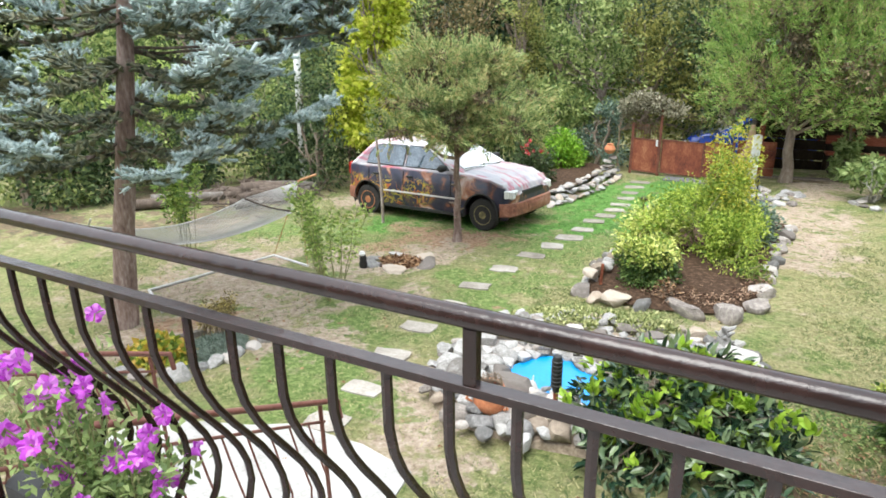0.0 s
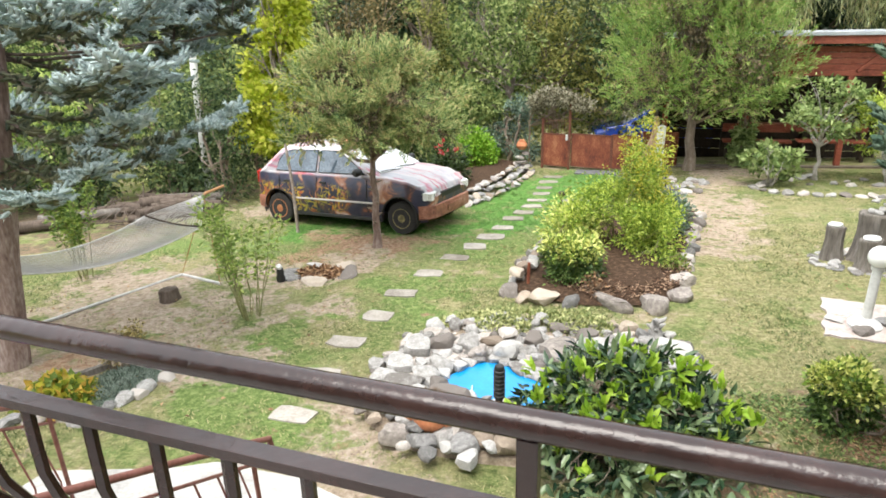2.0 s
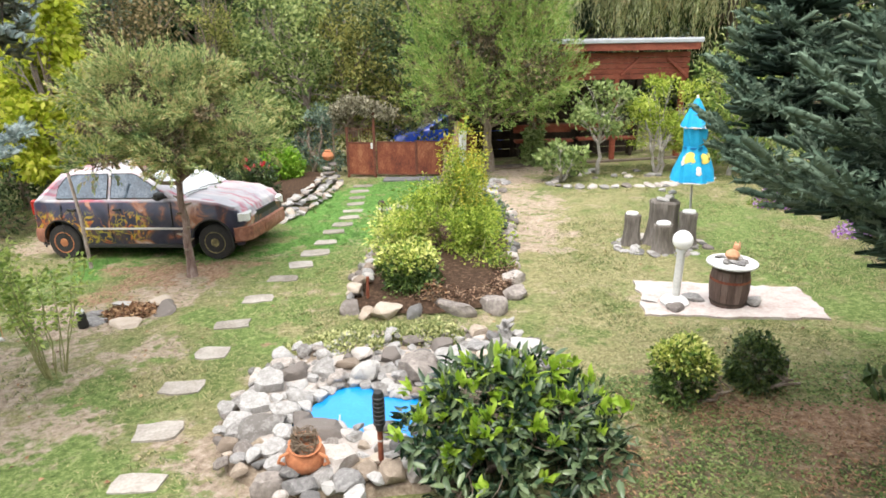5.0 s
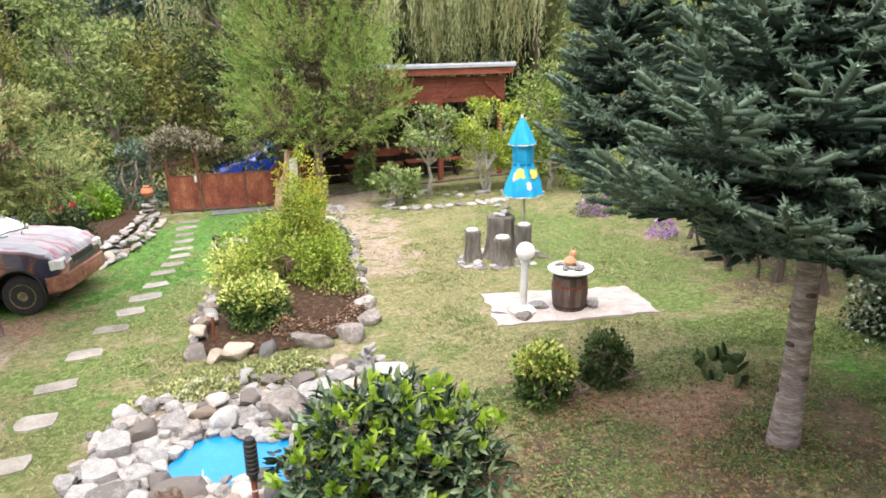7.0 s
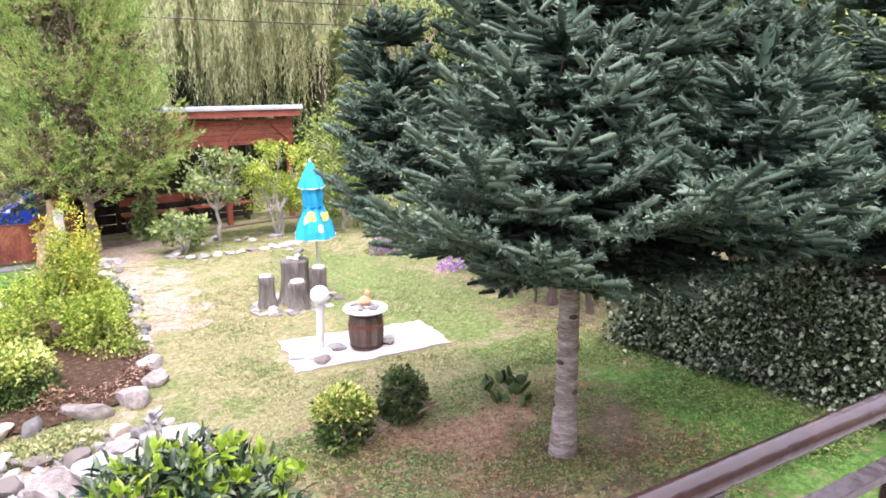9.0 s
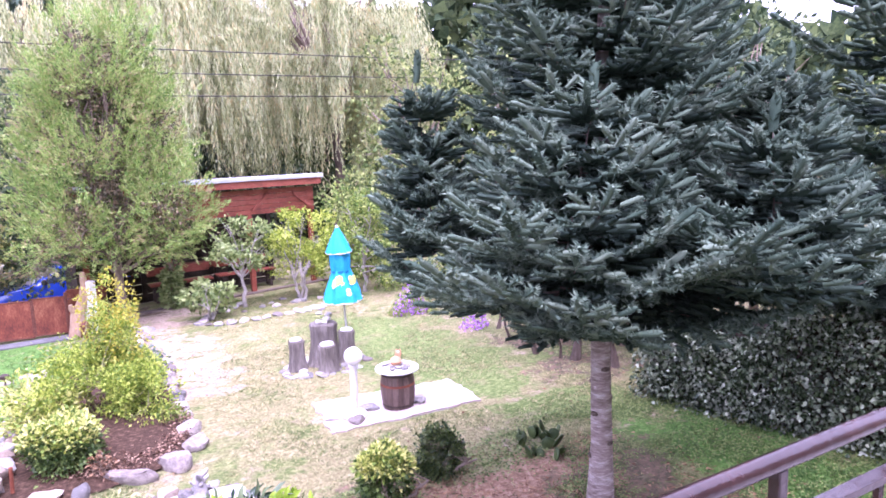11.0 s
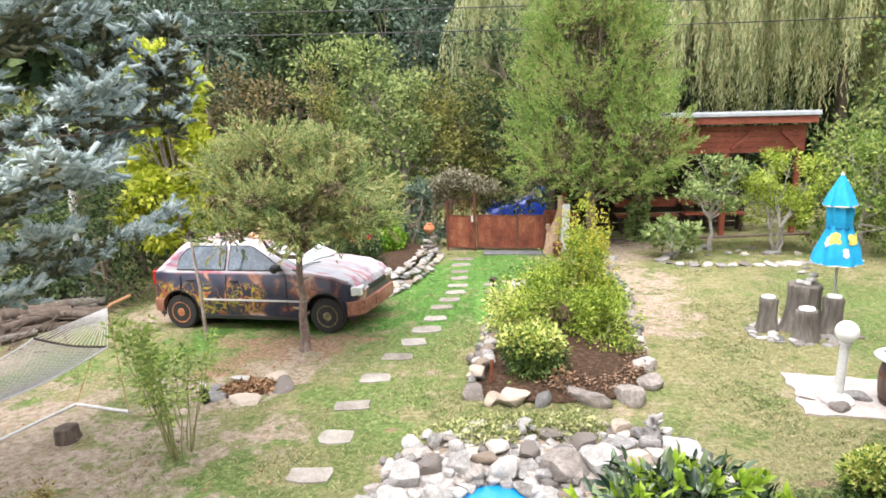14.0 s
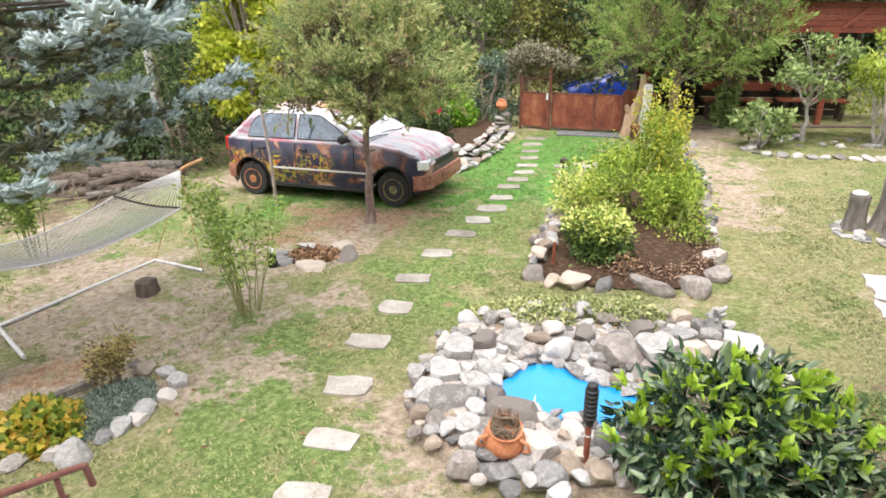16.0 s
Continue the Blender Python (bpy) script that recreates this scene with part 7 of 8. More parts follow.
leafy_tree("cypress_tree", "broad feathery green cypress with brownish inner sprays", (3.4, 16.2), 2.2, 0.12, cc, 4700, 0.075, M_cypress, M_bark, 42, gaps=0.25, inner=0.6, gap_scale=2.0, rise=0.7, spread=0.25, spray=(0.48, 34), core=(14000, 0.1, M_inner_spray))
yc = ring_clumps(R, 26, 0.9, 1.0, 4.5, 0.38, 0.9, 0.6)
leafy_tree("young_maple", "young tree with bright lime-yellow leaves", (-4.75, 12.9), 1.9, 0.075, yc, 15000, 0.14, M_lime, M_bark_pale, 43, gaps=0.24, inner=0.2, gap_scale=3)
leafy_tree("fruit_tree", "small pale-trunked fruit tree in the stone-edged bed", (5.75, 15.2), 0.8, 0.05, ring_clumps(R, 13, 0.75, 0.95, 1.95, 0.32, 0.7, 0.3), 3600, 0.11, M_fruit_tree, M_fruit_bark, 44, gaps=0.45, inner=0.25, gap_scale=3)
leafy_tree("fruit_tree", "young lime-green bushy fruit tree in the bed", (7.0, 14.8), 0.6, 0.04, ring_clumps(R, 16, 0.8, 0.7, 2.0, 0.36, 0.75, 0.2), 8500, 0.08, M_lime_green, M_fruit_bark, 45, gaps=0.4, inner=0.25, gap_scale=3, trunks=3)
leafy_tree("fruit_tree", "leafy green tree beside the umbrella", (8.3, 14.2), 0.9, 0.05, ring_clumps(R, 18, 0.85, 0.35, 2.2, 0.42, 0.85, 0.3), 7500, 0.09, M_shrub, M_fruit_bark, 46, gaps=0.38, inner=0.25, gap_scale=3)
leafy_tree("fig_shrub", "low shrub with large grey-green leaves by the bed stones", (4.75, 14.5), 0.3, 0.03, ring_clumps(R, 8, 0.42, 0.3, 0.85, 0.22, 0.7, 0.2), 700, 0.13, M_fruit_tree, M_fruit_bark, 47, gaps=0.3, inner=0.2, category="shrub", trunks=3)
leafy_tree("climbing_plant", "leafy climber on the shelter post", (4.55, 16.65), 1.4, 0.03, [(0.0, 0, 0.25 + 0.16 * i, 0.24, 0.16, 0.2) for i in range(9)], 1500, 0.12, M_fruit_tree, M_bark, 48, gaps=0.25, inner=0.3, category="climber")

# ---- shrubs ----
LR = random.Random(29)
lc = [(0.07, 0, 0.32, 0.6, 0.46, 0.3)]
for i in range(22):
    a, q = 2.4 * i, math.sqrt((i + 0.5) / 22)
    lc.append((0.09 + 0.64 * q * math.cos(a), 0.5 * q * math.sin(a) - 0.02, 0.17 + 0.42 * (1 - q * q) + LR.uniform(-0.06, 0.14), LR.uniform(0.17, 0.3), LR.uniform(0.17, 0.28), LR.uniform(0.14, 0.24)))
laurel = leafy_tree("laurel_bush", "glossy dark green laurel bush with bright young shoots", (1.88, 4.47), 0.35, 0.04, lc, 9000, 0.105, M_laurel, M_bark, 51, gaps=0.5, inner=0.45, gap_scale=9, category="shrub", trunks=4, up=0.6, ratio=0.34, spread=0.6, fine=True)


def new_shoots(root, centres, n, size, mat_, seed, name="young_shoot"):
    """Rosettes of bright young leaves that stand off the crown."""
    rng = np.random.default_rng(seed)
    P, d = clump_points(rng, [c[:3] for c in centres], [c[3:] for c in centres], n * 6, 0.97)
    keep = (d[:, 2] > 0.25)
    P, d = P[keep][:n], d[keep][:n]
    k = 8
    for p, w in zip(P, d):
        DD = unit(w * 0.6 + np.array([0, 0, 0.7]) + rng.normal(size=(k, 3)) * 0.5)
        part(name, leaf_mesh(p + rng.normal(size=(k, 3)) * 0.014, DD, size * (0.7 + 0.5 * rng.random(k)), size * 0.4, rng, fine=True), mat_, root)


new_shoots(laurel, lc[1:], 105, 0.1, M_laurel_new, 52)


def round_bush(name, label, x, y, r, h, n, leaf, mat_low, seed, mat_top=None, n_top=0):
    cl = [(0, 0, h * 0.5, r * 0.82, r * 0.82, h * 0.42)] + [(r * 0.45 * math.cos(a), r * 0.45 * math.sin(a), h * (0.3 + 0.35 * (k % 2)), r * 0.52, r * 0.52, h * 0.3) for k, a in enumerate([i * 1.05 for i in range(6)])]
    b = leafy_tree(name, label, (x, y), h * 0.3, 0.018, cl, n, leaf, mat_low, M_bark, seed, gaps=0.12, inner=0.55, gap_scale=8, category="shrub", trunks=3)
    if mat_top:
        rng = np.random.default_rng(seed + 1)
        P, d = clump_points(rng, [c[:3] for c in cl], [c[3:] for c in cl], n_top * 2, 0.88)
        # variegated leaves, massed on top to put the lit side into colour
        k = rng.random(len(P)) < np.clip((P[:, 2] / h - 0.6) * 3.4, 0.004, 1)
        part("variegated_leaves", leaf_mesh(P[k], unit(d[k] + rng.normal(size=d[k].shape) * 0.5), leaf * 1.1, leaf * 0.65, rng), mat_top, b, smooth=False)
    return b


round_bush("euonymus_bush", "rounded euonymus bush with yellow-edged leaves in the bed", 1.36, 8.08, 0.4, 0.66, 5500, 0.05, M_box_green, 61, M_varieg, 6000)
round_bush("euonymus_bush", "small rounded bush with yellow variegated leaves", 3.5, 5.2, 0.26, 0.54, 3200, 0.045, M_box_green, 62, M_varieg, 5200)
round_bush("box_bush", "small rounded dark green bush", 4.15, 5.3, 0.24, 0.52, 5200, 0.04, M_box_light, 63)


def prickly_pear(x, y):
    """A low cactus of flat oval pads."""
    rnd = random.Random(64)
    root = holder("prickly_pear", "low dark green prickly pear cactus beside the fir", "cactus", pose(x, y, gz(x, y) - 0.02))
    for k in range(22):
        a, q = rnd.uniform(0, 6.28), 0.3 * math.sqrt(rnd.random())
        s = rnd.uniform(0.05, 0.08)
        m = pose(q * math.cos(a), q * math.sin(a), s * 0.8 + (0.1 if k % 3 == 0 else 0), rnd.uniform(-28, 28), rnd.uniform(-22, 22), rnd.uniform(0, 360))
        prof = [(0.001, -1.05), (0.3, -0.95), (0.62, -0.6), (0.92, 0.0), (0.96, 0.3), (0.8, 0.7), (0.45, 0.95), (0.001, 1.02)]
        g = Geo().lathe([(r * s, z * s) for r, z in prof], n=14)
        part("pad", mesh_of("pad", g, M_box), None, root, at=m @ Matrix.Diagonal((1, 0.24, 1, 1)))


prickly_pear(5.2, 5.0)
sc = [(0, 0, 0.75, 0.5, 0.6, 0.42), (-0.5, -0.3, 0.6, 0.4, 0.5, 0.3), (0.42, -0.3, 0.5, 0.42, 0.5, 0.36), (0.1, 0.5, 0.8, 0.5, 0.5, 0.4), (-0.25, 0.2, 0.85, 0.45, 0.45, 0.32), (0.35, 0.3, 0.6, 0.4, 0.5, 0.4), (0.1, -0.55, 0.55, 0.4, 0.3, 0.3), (0.3, 0.0, 1.05, 0.22, 0.25, 0.4), (0.05, 0.1, 1.25, 0.1, 0.1, 0.4), (0.38, 0.1, 1.2, 0.1, 0.1, 0.4), (0.25, 0.35, 1.45, 0.15, 0.15, 0.45), (0.48, 0.5, 1.3, 0.13, 0.13, 0.4), (0.0, 0.6, 1.3, 0.12, 0.12, 0.4)]
forsythia = leafy_tree("flowering_shrub", "tall loose shrub with fresh green and yellow leaves", (1.95, 9.55), 0.5, 0.025, sc, 20000, 0.048, M_spirea, M_green_stem, 65, gaps=0.42, inner=0.2, gap_scale=5, category="shrub", trunks=5)
yrng = np.random.default_rng(66)
yp, yd = clump_points(yrng, [c[:3] for c in sc[7:]], [c[3:] for c in sc[7:]], 1300, 0.75)
part("yellow_leaves", leaf_mesh(yp, unit(yd + yrng.normal(size=yd.shape) * 0.6), 0.05, 0.026, yrng), M_yellow, forsythia, smooth=False)
leafy_tree("yellow_shrub", "low variegated yellow-green shrub in the bed", (1.25, 9.3), 0.3, 0.02, [(0, 0, 0.45, 0.4, 0.5, 0.3), (-0.1, 0.6, 0.45, 0.3, 0.4, 0.28)], 4000, 0.06, M_varieg, M_twig, 67, gaps=0.2, inner=0.4, gap_scale=5, category="shrub", trunks=3)
leafy_tree("leafy_shrub", "loose fresh green shrub in the bed", (2.28, 8.95), 0.3, 0.015, [(0, 0, 0.42, 0.34, 0.42, 0.3), (0.12, 0.5, 0.5, 0.34, 0.4, 0.32), (-0.2, 0.3, 0.55, 0.34, 0.4, 0.3), (0.05, -0.28, 0.3, 0.26, 0.26, 0.2)], 7000, 0.042, M_spirea, M_green_stem, 69, gaps=0.42, inner=0.25, gap_scale=5, category="shrub", trunks=5)
leafy_tree("purple_shrub", "dusty dark shrub at the back of the bed", (2.6, 10.6), 0.3, 0.02, [(0, 0, 0.35, 0.3, 0.6, 0.3)], 2500, 0.06, M_sage, M_twig, 68, gaps=0.2, inner=0.4, category="shrub", trunks=3)


def stem_shrub(name, label, x, y, stems, h, spread, leaves, leaf, mat_leaf, seed, r=0.008, mat_stem=None):
    rnd, rng = random.Random(seed), np.random.default_rng(seed)
    root = holder(name, label, "shrub", pose(x, y, gz(x, y) - 0.03))
    P, D = [], []
    for _ in range(stems):
        a, q = rnd.uniform(0, 6.28), rnd.uniform(0.3, 1)
        foot = Vector((0.08 * math.cos(a), 0.08 * math.sin(a), 0))
        tip = Vector((spread * q * math.cos(a), spread * q * math.sin(a), h * rnd.uniform(0.65, 1.05)))
        pts = limb(foot, tip, -0.05, 6, rnd, 0.02)
        part("stem", Geo().tube(pts, [r * (1.2 - 0.16 * i) for i in range(7)], 6), mat_stem or M_twig, root)
        for _ in range(leaves // stems):
            s = 6 - 3.6 * rnd.random() ** 1.3
            j = min(5, int(s))
            p = pts[j].lerp(pts[j + 1], s - j)
            w = Vector((rnd.gauss(0, 1), rnd.gauss(0, 1), rnd.gauss(0.2, 0.5))).normalized()
            P.append(tuple(p + w * rnd.uniform(0, 0.07)))
            D.append(tuple(w))
    P, D = np.array(P), np.array(D)
    part("foliage", leaf_mesh(P, D, leaf * (0.7 + 0.6 * rng.random(len(P))), leaf * 0.5, rng), mat_leaf, root, smooth=False)
    return root


stem_shrub("lilac_shrub", "loose many-stemmed shrub with sparse fresh leaves", -2.04, 6.42, 17, 1.4, 0.6, 1150, 0.06, M_lilac, 71, 0.006, M_green_stem)
stem_shrub("bronze_shrub", "small bronze-leaved shrub in the little bed", -2.62, 5.02, 22, 0.42, 0.24, 1500, 0.034, M_bronze, 72, 0.005)
stem_shrub("dry_plant", "dry brown grass tuft at the bed front", 1.62, 7.62, 26, 0.3, 0.1, 120, 0.05, M_leaf_dead, 73, 0.004)
stem_shrub("lilac_shrub", "thin green sapling on the lawn", -5.1, 7.4, 9, 1.5, 0.4, 1500, 0.065, M_shrub, 74, 0.008, M_green_stem)


def low_plant(name, label, x, y, rx, ry, h, n, leaf, mat_leaf, seed, width=0.5):
    rng = np.random.default_rng(seed)
    r, a = np.sqrt(rng.random(n)), rng.random(n) * 6.28
    P = np.stack([x + rx * r * np.cos(a), y + ry * r * np.sin(a), np.zeros(n)], 1)
    P[:, 2] = 0.0259 * P[:, 0] - 0.0516 * P[:, 1] + 0.393 + h * rng.random(n) * (1.05 - r ** 2)
    D = unit(rng.normal(size=(n, 3)) + np.array([0, 0, 0.7]))
    return thing(name, leaf_mesh(P, D, leaf * (0.6 + 0.8 * rng.random(n)), leaf * width, rng), mat_leaf, label, "plant", kind="stuff" if name.startswith("aster") else "", smooth=False)


low_plant("heuchera_plant", "yellow and orange leaved plant in the little bed", -2.72, 4.38, 0.33, 0.3, 0.24, 1500, 0.075, M_heuchera, 81, 0.9)
low_plant("lavender_plant", "grey-green lavender cushion in the little bed", -2.4, 4.72, 0.3, 0.42, 0.1, 5600, 0.045, M_lavender, 82, 0.2)
low_plant("stonecrop", "yellow-green stonecrop creeping behind the pond", 1.0, 6.66, 0.95, 0.34, 0.17, 4200, 0.045, M_stonecrop, 83)
low_plant("stonecrop", "yellow-green stonecrop between pond boulders", 0.8, 6.34, 0.4, 0.2, 0.3, 1600, 0.045, M_stonecrop, 84)
low_plant("stonecrop", "yellow-green stonecrop at the pond's edge", 1.55, 6.45, 0.4, 0.25, 0.3, 1800, 0.05, M_stonecrop, 85)
low_plant("aster_plant", "clump of violet asters under the firs", 7.78, 11.35, 0.5, 0.35, 0.5, 420, 0.075, M_shrub, 86)
low_plant("aster_blossom", "cluster of small violet aster blossoms", 7.7, 11.3, 0.38, 0.34, 0.62, 300, 0.052, M_purple, 87, 0.9)
low_plant("aster_blossom", "small clump of violet asters", 7.72, 9.3, 0.24, 0.24, 0.45, 170, 0.05, M_purple, 88, 0.9)
low_plant("herb_plant", "low green herbs below the bed", 2.5, 8.9, 0.3, 0.5, 0.2, 900, 0.07, M_shrub, 89)

# ---- rose bed plants, gate climber, back shrubs ----
rose = leafy_tree("rose_bush", "rose bush with red blossoms beside the car", (-1.42, 13.3), 0.4, 0.02, [(0, 0, 0.5, 0.36, 0.36, 0.36), (0.12, -0.1, 0.85, 0.25, 0.25, 0.28), (-0.25, 0.2, 0.7, 0.3, 0.3, 0.34)], 2600, 0.07, M_box, M_twig, 91, gaps=0.25, inner=0.35, category="shrub", trunks=4)
new_shoots(rose, [(0, 0, 0.7, 0.4, 0.4, 0.34), (0.12, -0.1, 0.9, 0.27, 0.27, 0.3)], 9, 0.08, M_red_petal, 92, "blossom")
leafy_tree("bright_shrub", "bright green rounded shrub behind the roses", (-1.4, 15.4), 0.5, 0.03, [(0, 0, 0.78, 0.36, 0.36, 0.34), (0.15, 0.1, 0.5, 0.4, 0.38, 0.4), (-0.12, 0, 1.0, 0.22, 0.22, 0.2)], 3600, 0.085, M_bright, M_twig, 93, gaps=0.15, inner=0.45, category="shrub", trunks=4)
leafy_tree("olive_shrub", "grey-leaved shrub near the gate", (-0.75, 16.9), 0.9, 0.05, ring_clumps(R, 9, 0.6, 0.4, 1.5, 0.4, 0.8, 0.3), 4200, 0.085, M_sage, M_bark, 94, gaps=0.35, inner=0.3, category="shrub", trunks=3)
arch = leafy_tree("gate_climber", "bronze climbing plant arching over the small gate", (-0.25, 16.6), 1.2, 0.03, [(0.0, 0.0, 1.4, 0.22, 0.2, 0.22), (0.2, -0.08, 1.62, 0.3, 0.22, 0.2), (0.5, -0.18, 1.78, 0.36, 0.22, 0.2), (0.85, -0.26, 1.72, 0.36, 0.22, 0.16), (1.25, -0.36, 1.6, 0.38, 0.2, 0.13), (1.7, -0.46, 1.52, 0.4, 0.18, 0.12), (2.1, -0.56, 1.48, 0.3, 0.16, 0.1)], 4000, 0.075, M_arch, M_twig, 95, gaps=0.25, inner=0.3, category="climber")
for k, (x, y, rr_, h, m_, s) in enumerate(((-6.4, 14.6, 1.0, 2.3, M_wood_leaf_dark, 0.12), (-5.2, 15.2, 1.0, 2.5, M_wood_leaf_dark, 0.12), (-8.0, 13.4, 1.1, 2.4, M_wood_leaf, 0.1), (-9.6, 11.6, 1.2, 2.4, M_lilac, 0.1), (-10.6, 9.0, 1.3, 2.6, M_wood_leaf, 0.11), (-3.6, 16.4, 1.0, 2.2, M_wood_leaf_dark, 0.12), (-2.2, 17.2, 0.9, 1.9, M_wood_leaf, 0.12), (-9.0, 14.8, 1.2, 3.4, M_wood_leaf, 0.13), (-11.5, 12.5, 1.4, 3.6, M_wood_leaf, 0.14), (9.6, 12.2, 0.9, 1.9, M_wood_leaf, 0.11), (9.3, 10.4, 0.8, 1.6, M_box, 0.1), (9.2, 15.8, 1.0, 2.6, M_wood_leaf, 0.12), (-7.0, 16.6, 1.3, 3.6, M_wood_leaf, 0.13), (-7.3, 12.7, 0.8, 1.3, M_wood_leaf_dark, 0.11), (-8.9, 11.2, 0.9, 1.4, M_wood_leaf_dark, 0.11), (-9.9, 9.6, 0.9, 1.5, M_wood_leaf_dark, 0.11), (-6.0, 12.2, 0.75, 2.5, M_wood_leaf_dark, 0.08), (10.6, 6.0, 1.2, 2.6, M_wood_leaf_dark, 0.12), (10.8, 3.6, 1.2, 2.8, M_wood_leaf_dark, 0.12), (10.6, 1.0, 1.2, 2.8, M_wood_leaf_dark, 0.12), (10.2, 8.2, 1.0, 2.2, M_wood_leaf_dark, 0.12))):
    leafy_tree("hedge_shrub", "dense green boundary shrub", (x, y), h * 0.5, 0.05, ring_clumps(R, 12, rr_, 0.35, h, 0.55, 0.85, 0.25), 4600, s, m_, M_bark, 200 + k, gaps=0.2, inner=0.35, category="shrub", group="boundary shrubs", trunks=3)

# ---- ivy hedge ----
def build_ivy():
    rng = np.random.default_rng(17)
    root = holder("ivy_hedge", "dense glossy ivy hedge at the garden's side", "hedge")
    n = 26000
    t = rng.random(n)
    a = np.array([7.12, 5.25]) * (1 - t[:, None]) + np.array([7.25, 0.6]) * t[:, None]
    hh = 0.75 + 0.95 * t + 0.15 * np.sin(t * 19)
    face = rng.random(n)
    z = hh * np.where(face < 0.75, rng.random(n), 1 - 0.06 * rng.random(n))
    x = a[:, 0] + np.where(face < 0.75, -0.05 + 0.1 * rng.normal(size=n), 0.45 * rng.random(n))
    P = np.stack([x, a[:, 1] + 0.06 * rng.normal(size=n), 0.0259 * x - 0.0516 * a[:, 1] + 0.393 + z], 1)
    D = unit(np.array([-0.6, -0.1, -0.3]) + rng.normal(size=(n, 3)) * 0.6)
    part("leaves", leaf_mesh(P, D, 0.052 * (0.6 + 0.7 * rng.random(n)), 0.044, rng, up=0.2), M_ivy, root, smooth=False)
    # dark sheet behind the leaves stands in for the shade in their gaps
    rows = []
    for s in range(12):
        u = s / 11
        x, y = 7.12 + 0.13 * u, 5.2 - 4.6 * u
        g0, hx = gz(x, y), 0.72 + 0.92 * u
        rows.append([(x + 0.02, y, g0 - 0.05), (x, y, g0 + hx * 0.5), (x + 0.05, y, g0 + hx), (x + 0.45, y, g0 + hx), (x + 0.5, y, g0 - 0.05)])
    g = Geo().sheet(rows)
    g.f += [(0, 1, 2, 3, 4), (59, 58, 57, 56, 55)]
    part("core", g, M_wood_and_shade, root)


build_ivy()
stem_rnd = random.Random(71)
for x, y, r, h in ((7.35, 7.35, 0.035, 1.7), (7.5, 6.75, 0.06, 1.9), (7.75, 8.4, 0.022, 1.2), (7.95, 8.95, 0.03, 1.5), (7.6, 6.1, 0.045, 1.6), (8.05, 7.8, 0.04, 1.8), (7.42, 6.95, 0.018, 1.1), (7.7, 8.05, 0.016, 1.0)):
    lx, ly = stem_rnd.uniform(-0.32, 0.32), stem_rnd.uniform(-0.25, 0.25)
    g = Geo()
    main = limb(Vector((0, 0, -0.05)), Vector((lx, ly, h)), 0.0, 6, stem_rnd, 0.06)
    g.tube(main, [r * (1.4 if i == 0 else 1 - 0.1 * i) for i in range(7)], 8)
    for fork in range(2):
        p = main[stem_rnd.choice((1, 2, 3))]
        g.tube(limb(p, p + Vector((stem_rnd.uniform(-0.4, 0.4), stem_rnd.uniform(-0.3, 0.3), h * 0.55)), 0.0, 4, stem_rnd, 0.06), [r * 0.6, r * 0.5, r * 0.4, r * 0.3, r * 0.2], 6)
    thing("bare_trunk", g, M_bark_dark, "thin bare forked trunk in the shade of the firs", "trunk", "shaded trunks", at=pose(x, y, gz(x, y)))

# ---- woods behind ----
W = random.Random(5)
WOODS = []
for i, x in enumerate(np.arange(-17, 3.5, 2.8)):
    WOODS.append((float(x) + W.uniform(-0.6, 0.6), 21.5 + W.uniform(-1.2, 1.8), W.uniform(4.6, 6.4), W.uniform(1.5, 1.9), (M_wood_leaf, M_wood_olive, M_wood_leaf_dark, M_wood_leaf, M_wood_leaf_tan)[i % 5], 0.135, 9000))
for i, x in enumerate(np.arange(-20, 22, 3.5)):
    WOODS.append((float(x) + W.uniform(-0.8, 0.8), 29 + W.uniform(-1.5, 2.5), W.uniform(8.5, 12), W.uniform(2.4, 3.2), (M_pine, M_wood_leaf_dark, M_pine)[i % 3], 0.22, 9000))
for i, (x, y) in enumerate(((-16, 15), (-17, 10), (-15, 6), (-18, 2), (-14, 18), (12.5, 18), (15, 14), (15, 9), (16, 4), (14.5, -1), (18, 20))):
    WOODS.append((x, y, W.uniform(5.5, 8.0), W.uniform(1.8, 2.4), (M_wood_leaf, M_wood_leaf_dark, M_wood_leaf)[i % 3], 0.15, 5200))
for k, (x, y, h, r, m_, s, n) in enumerate(WOODS):
    leafy_tree("woodland_tree", "dense leafy tree in the woods behind the garden", (x, y), h * 0.4, 0.14, ring_clumps(R, 15, r, h * 0.14, h * 0.95, r * 0.5, 0.85, 0.35), n, s, m_, M_bark, 300 + k, gaps=0.2, inner=0.3, gap_scale=1.2, group="woodland trees")


leafy_tree("young_poplar", "slim pointed tree with yellowing leaves before the woods", (-3.3, 18.6), 2.2, 0.07, ring_clumps(R, 26, 0.85, 0.7, 4.6, 0.36, 1.1, 0.85), 9000, 0.09, M_wood_olive, M_bark, 391, gaps=0.3, inner=0.3, gap_scale=2.5, rise=0.3)
leafy_tree("walnut_tree", "broad light green walnut tree before the woods", (-1.5, 18.9), 2.0, 0.06, ring_clumps(R, 28, 1.5, 1.4, 4.4, 0.45, 0.7, 0.4), 9500, 0.12, M_walnut, M_bark_pale, 392, gaps=0.4, inner=0.25, gap_scale=2.2, lean=(0.5, 0.0))


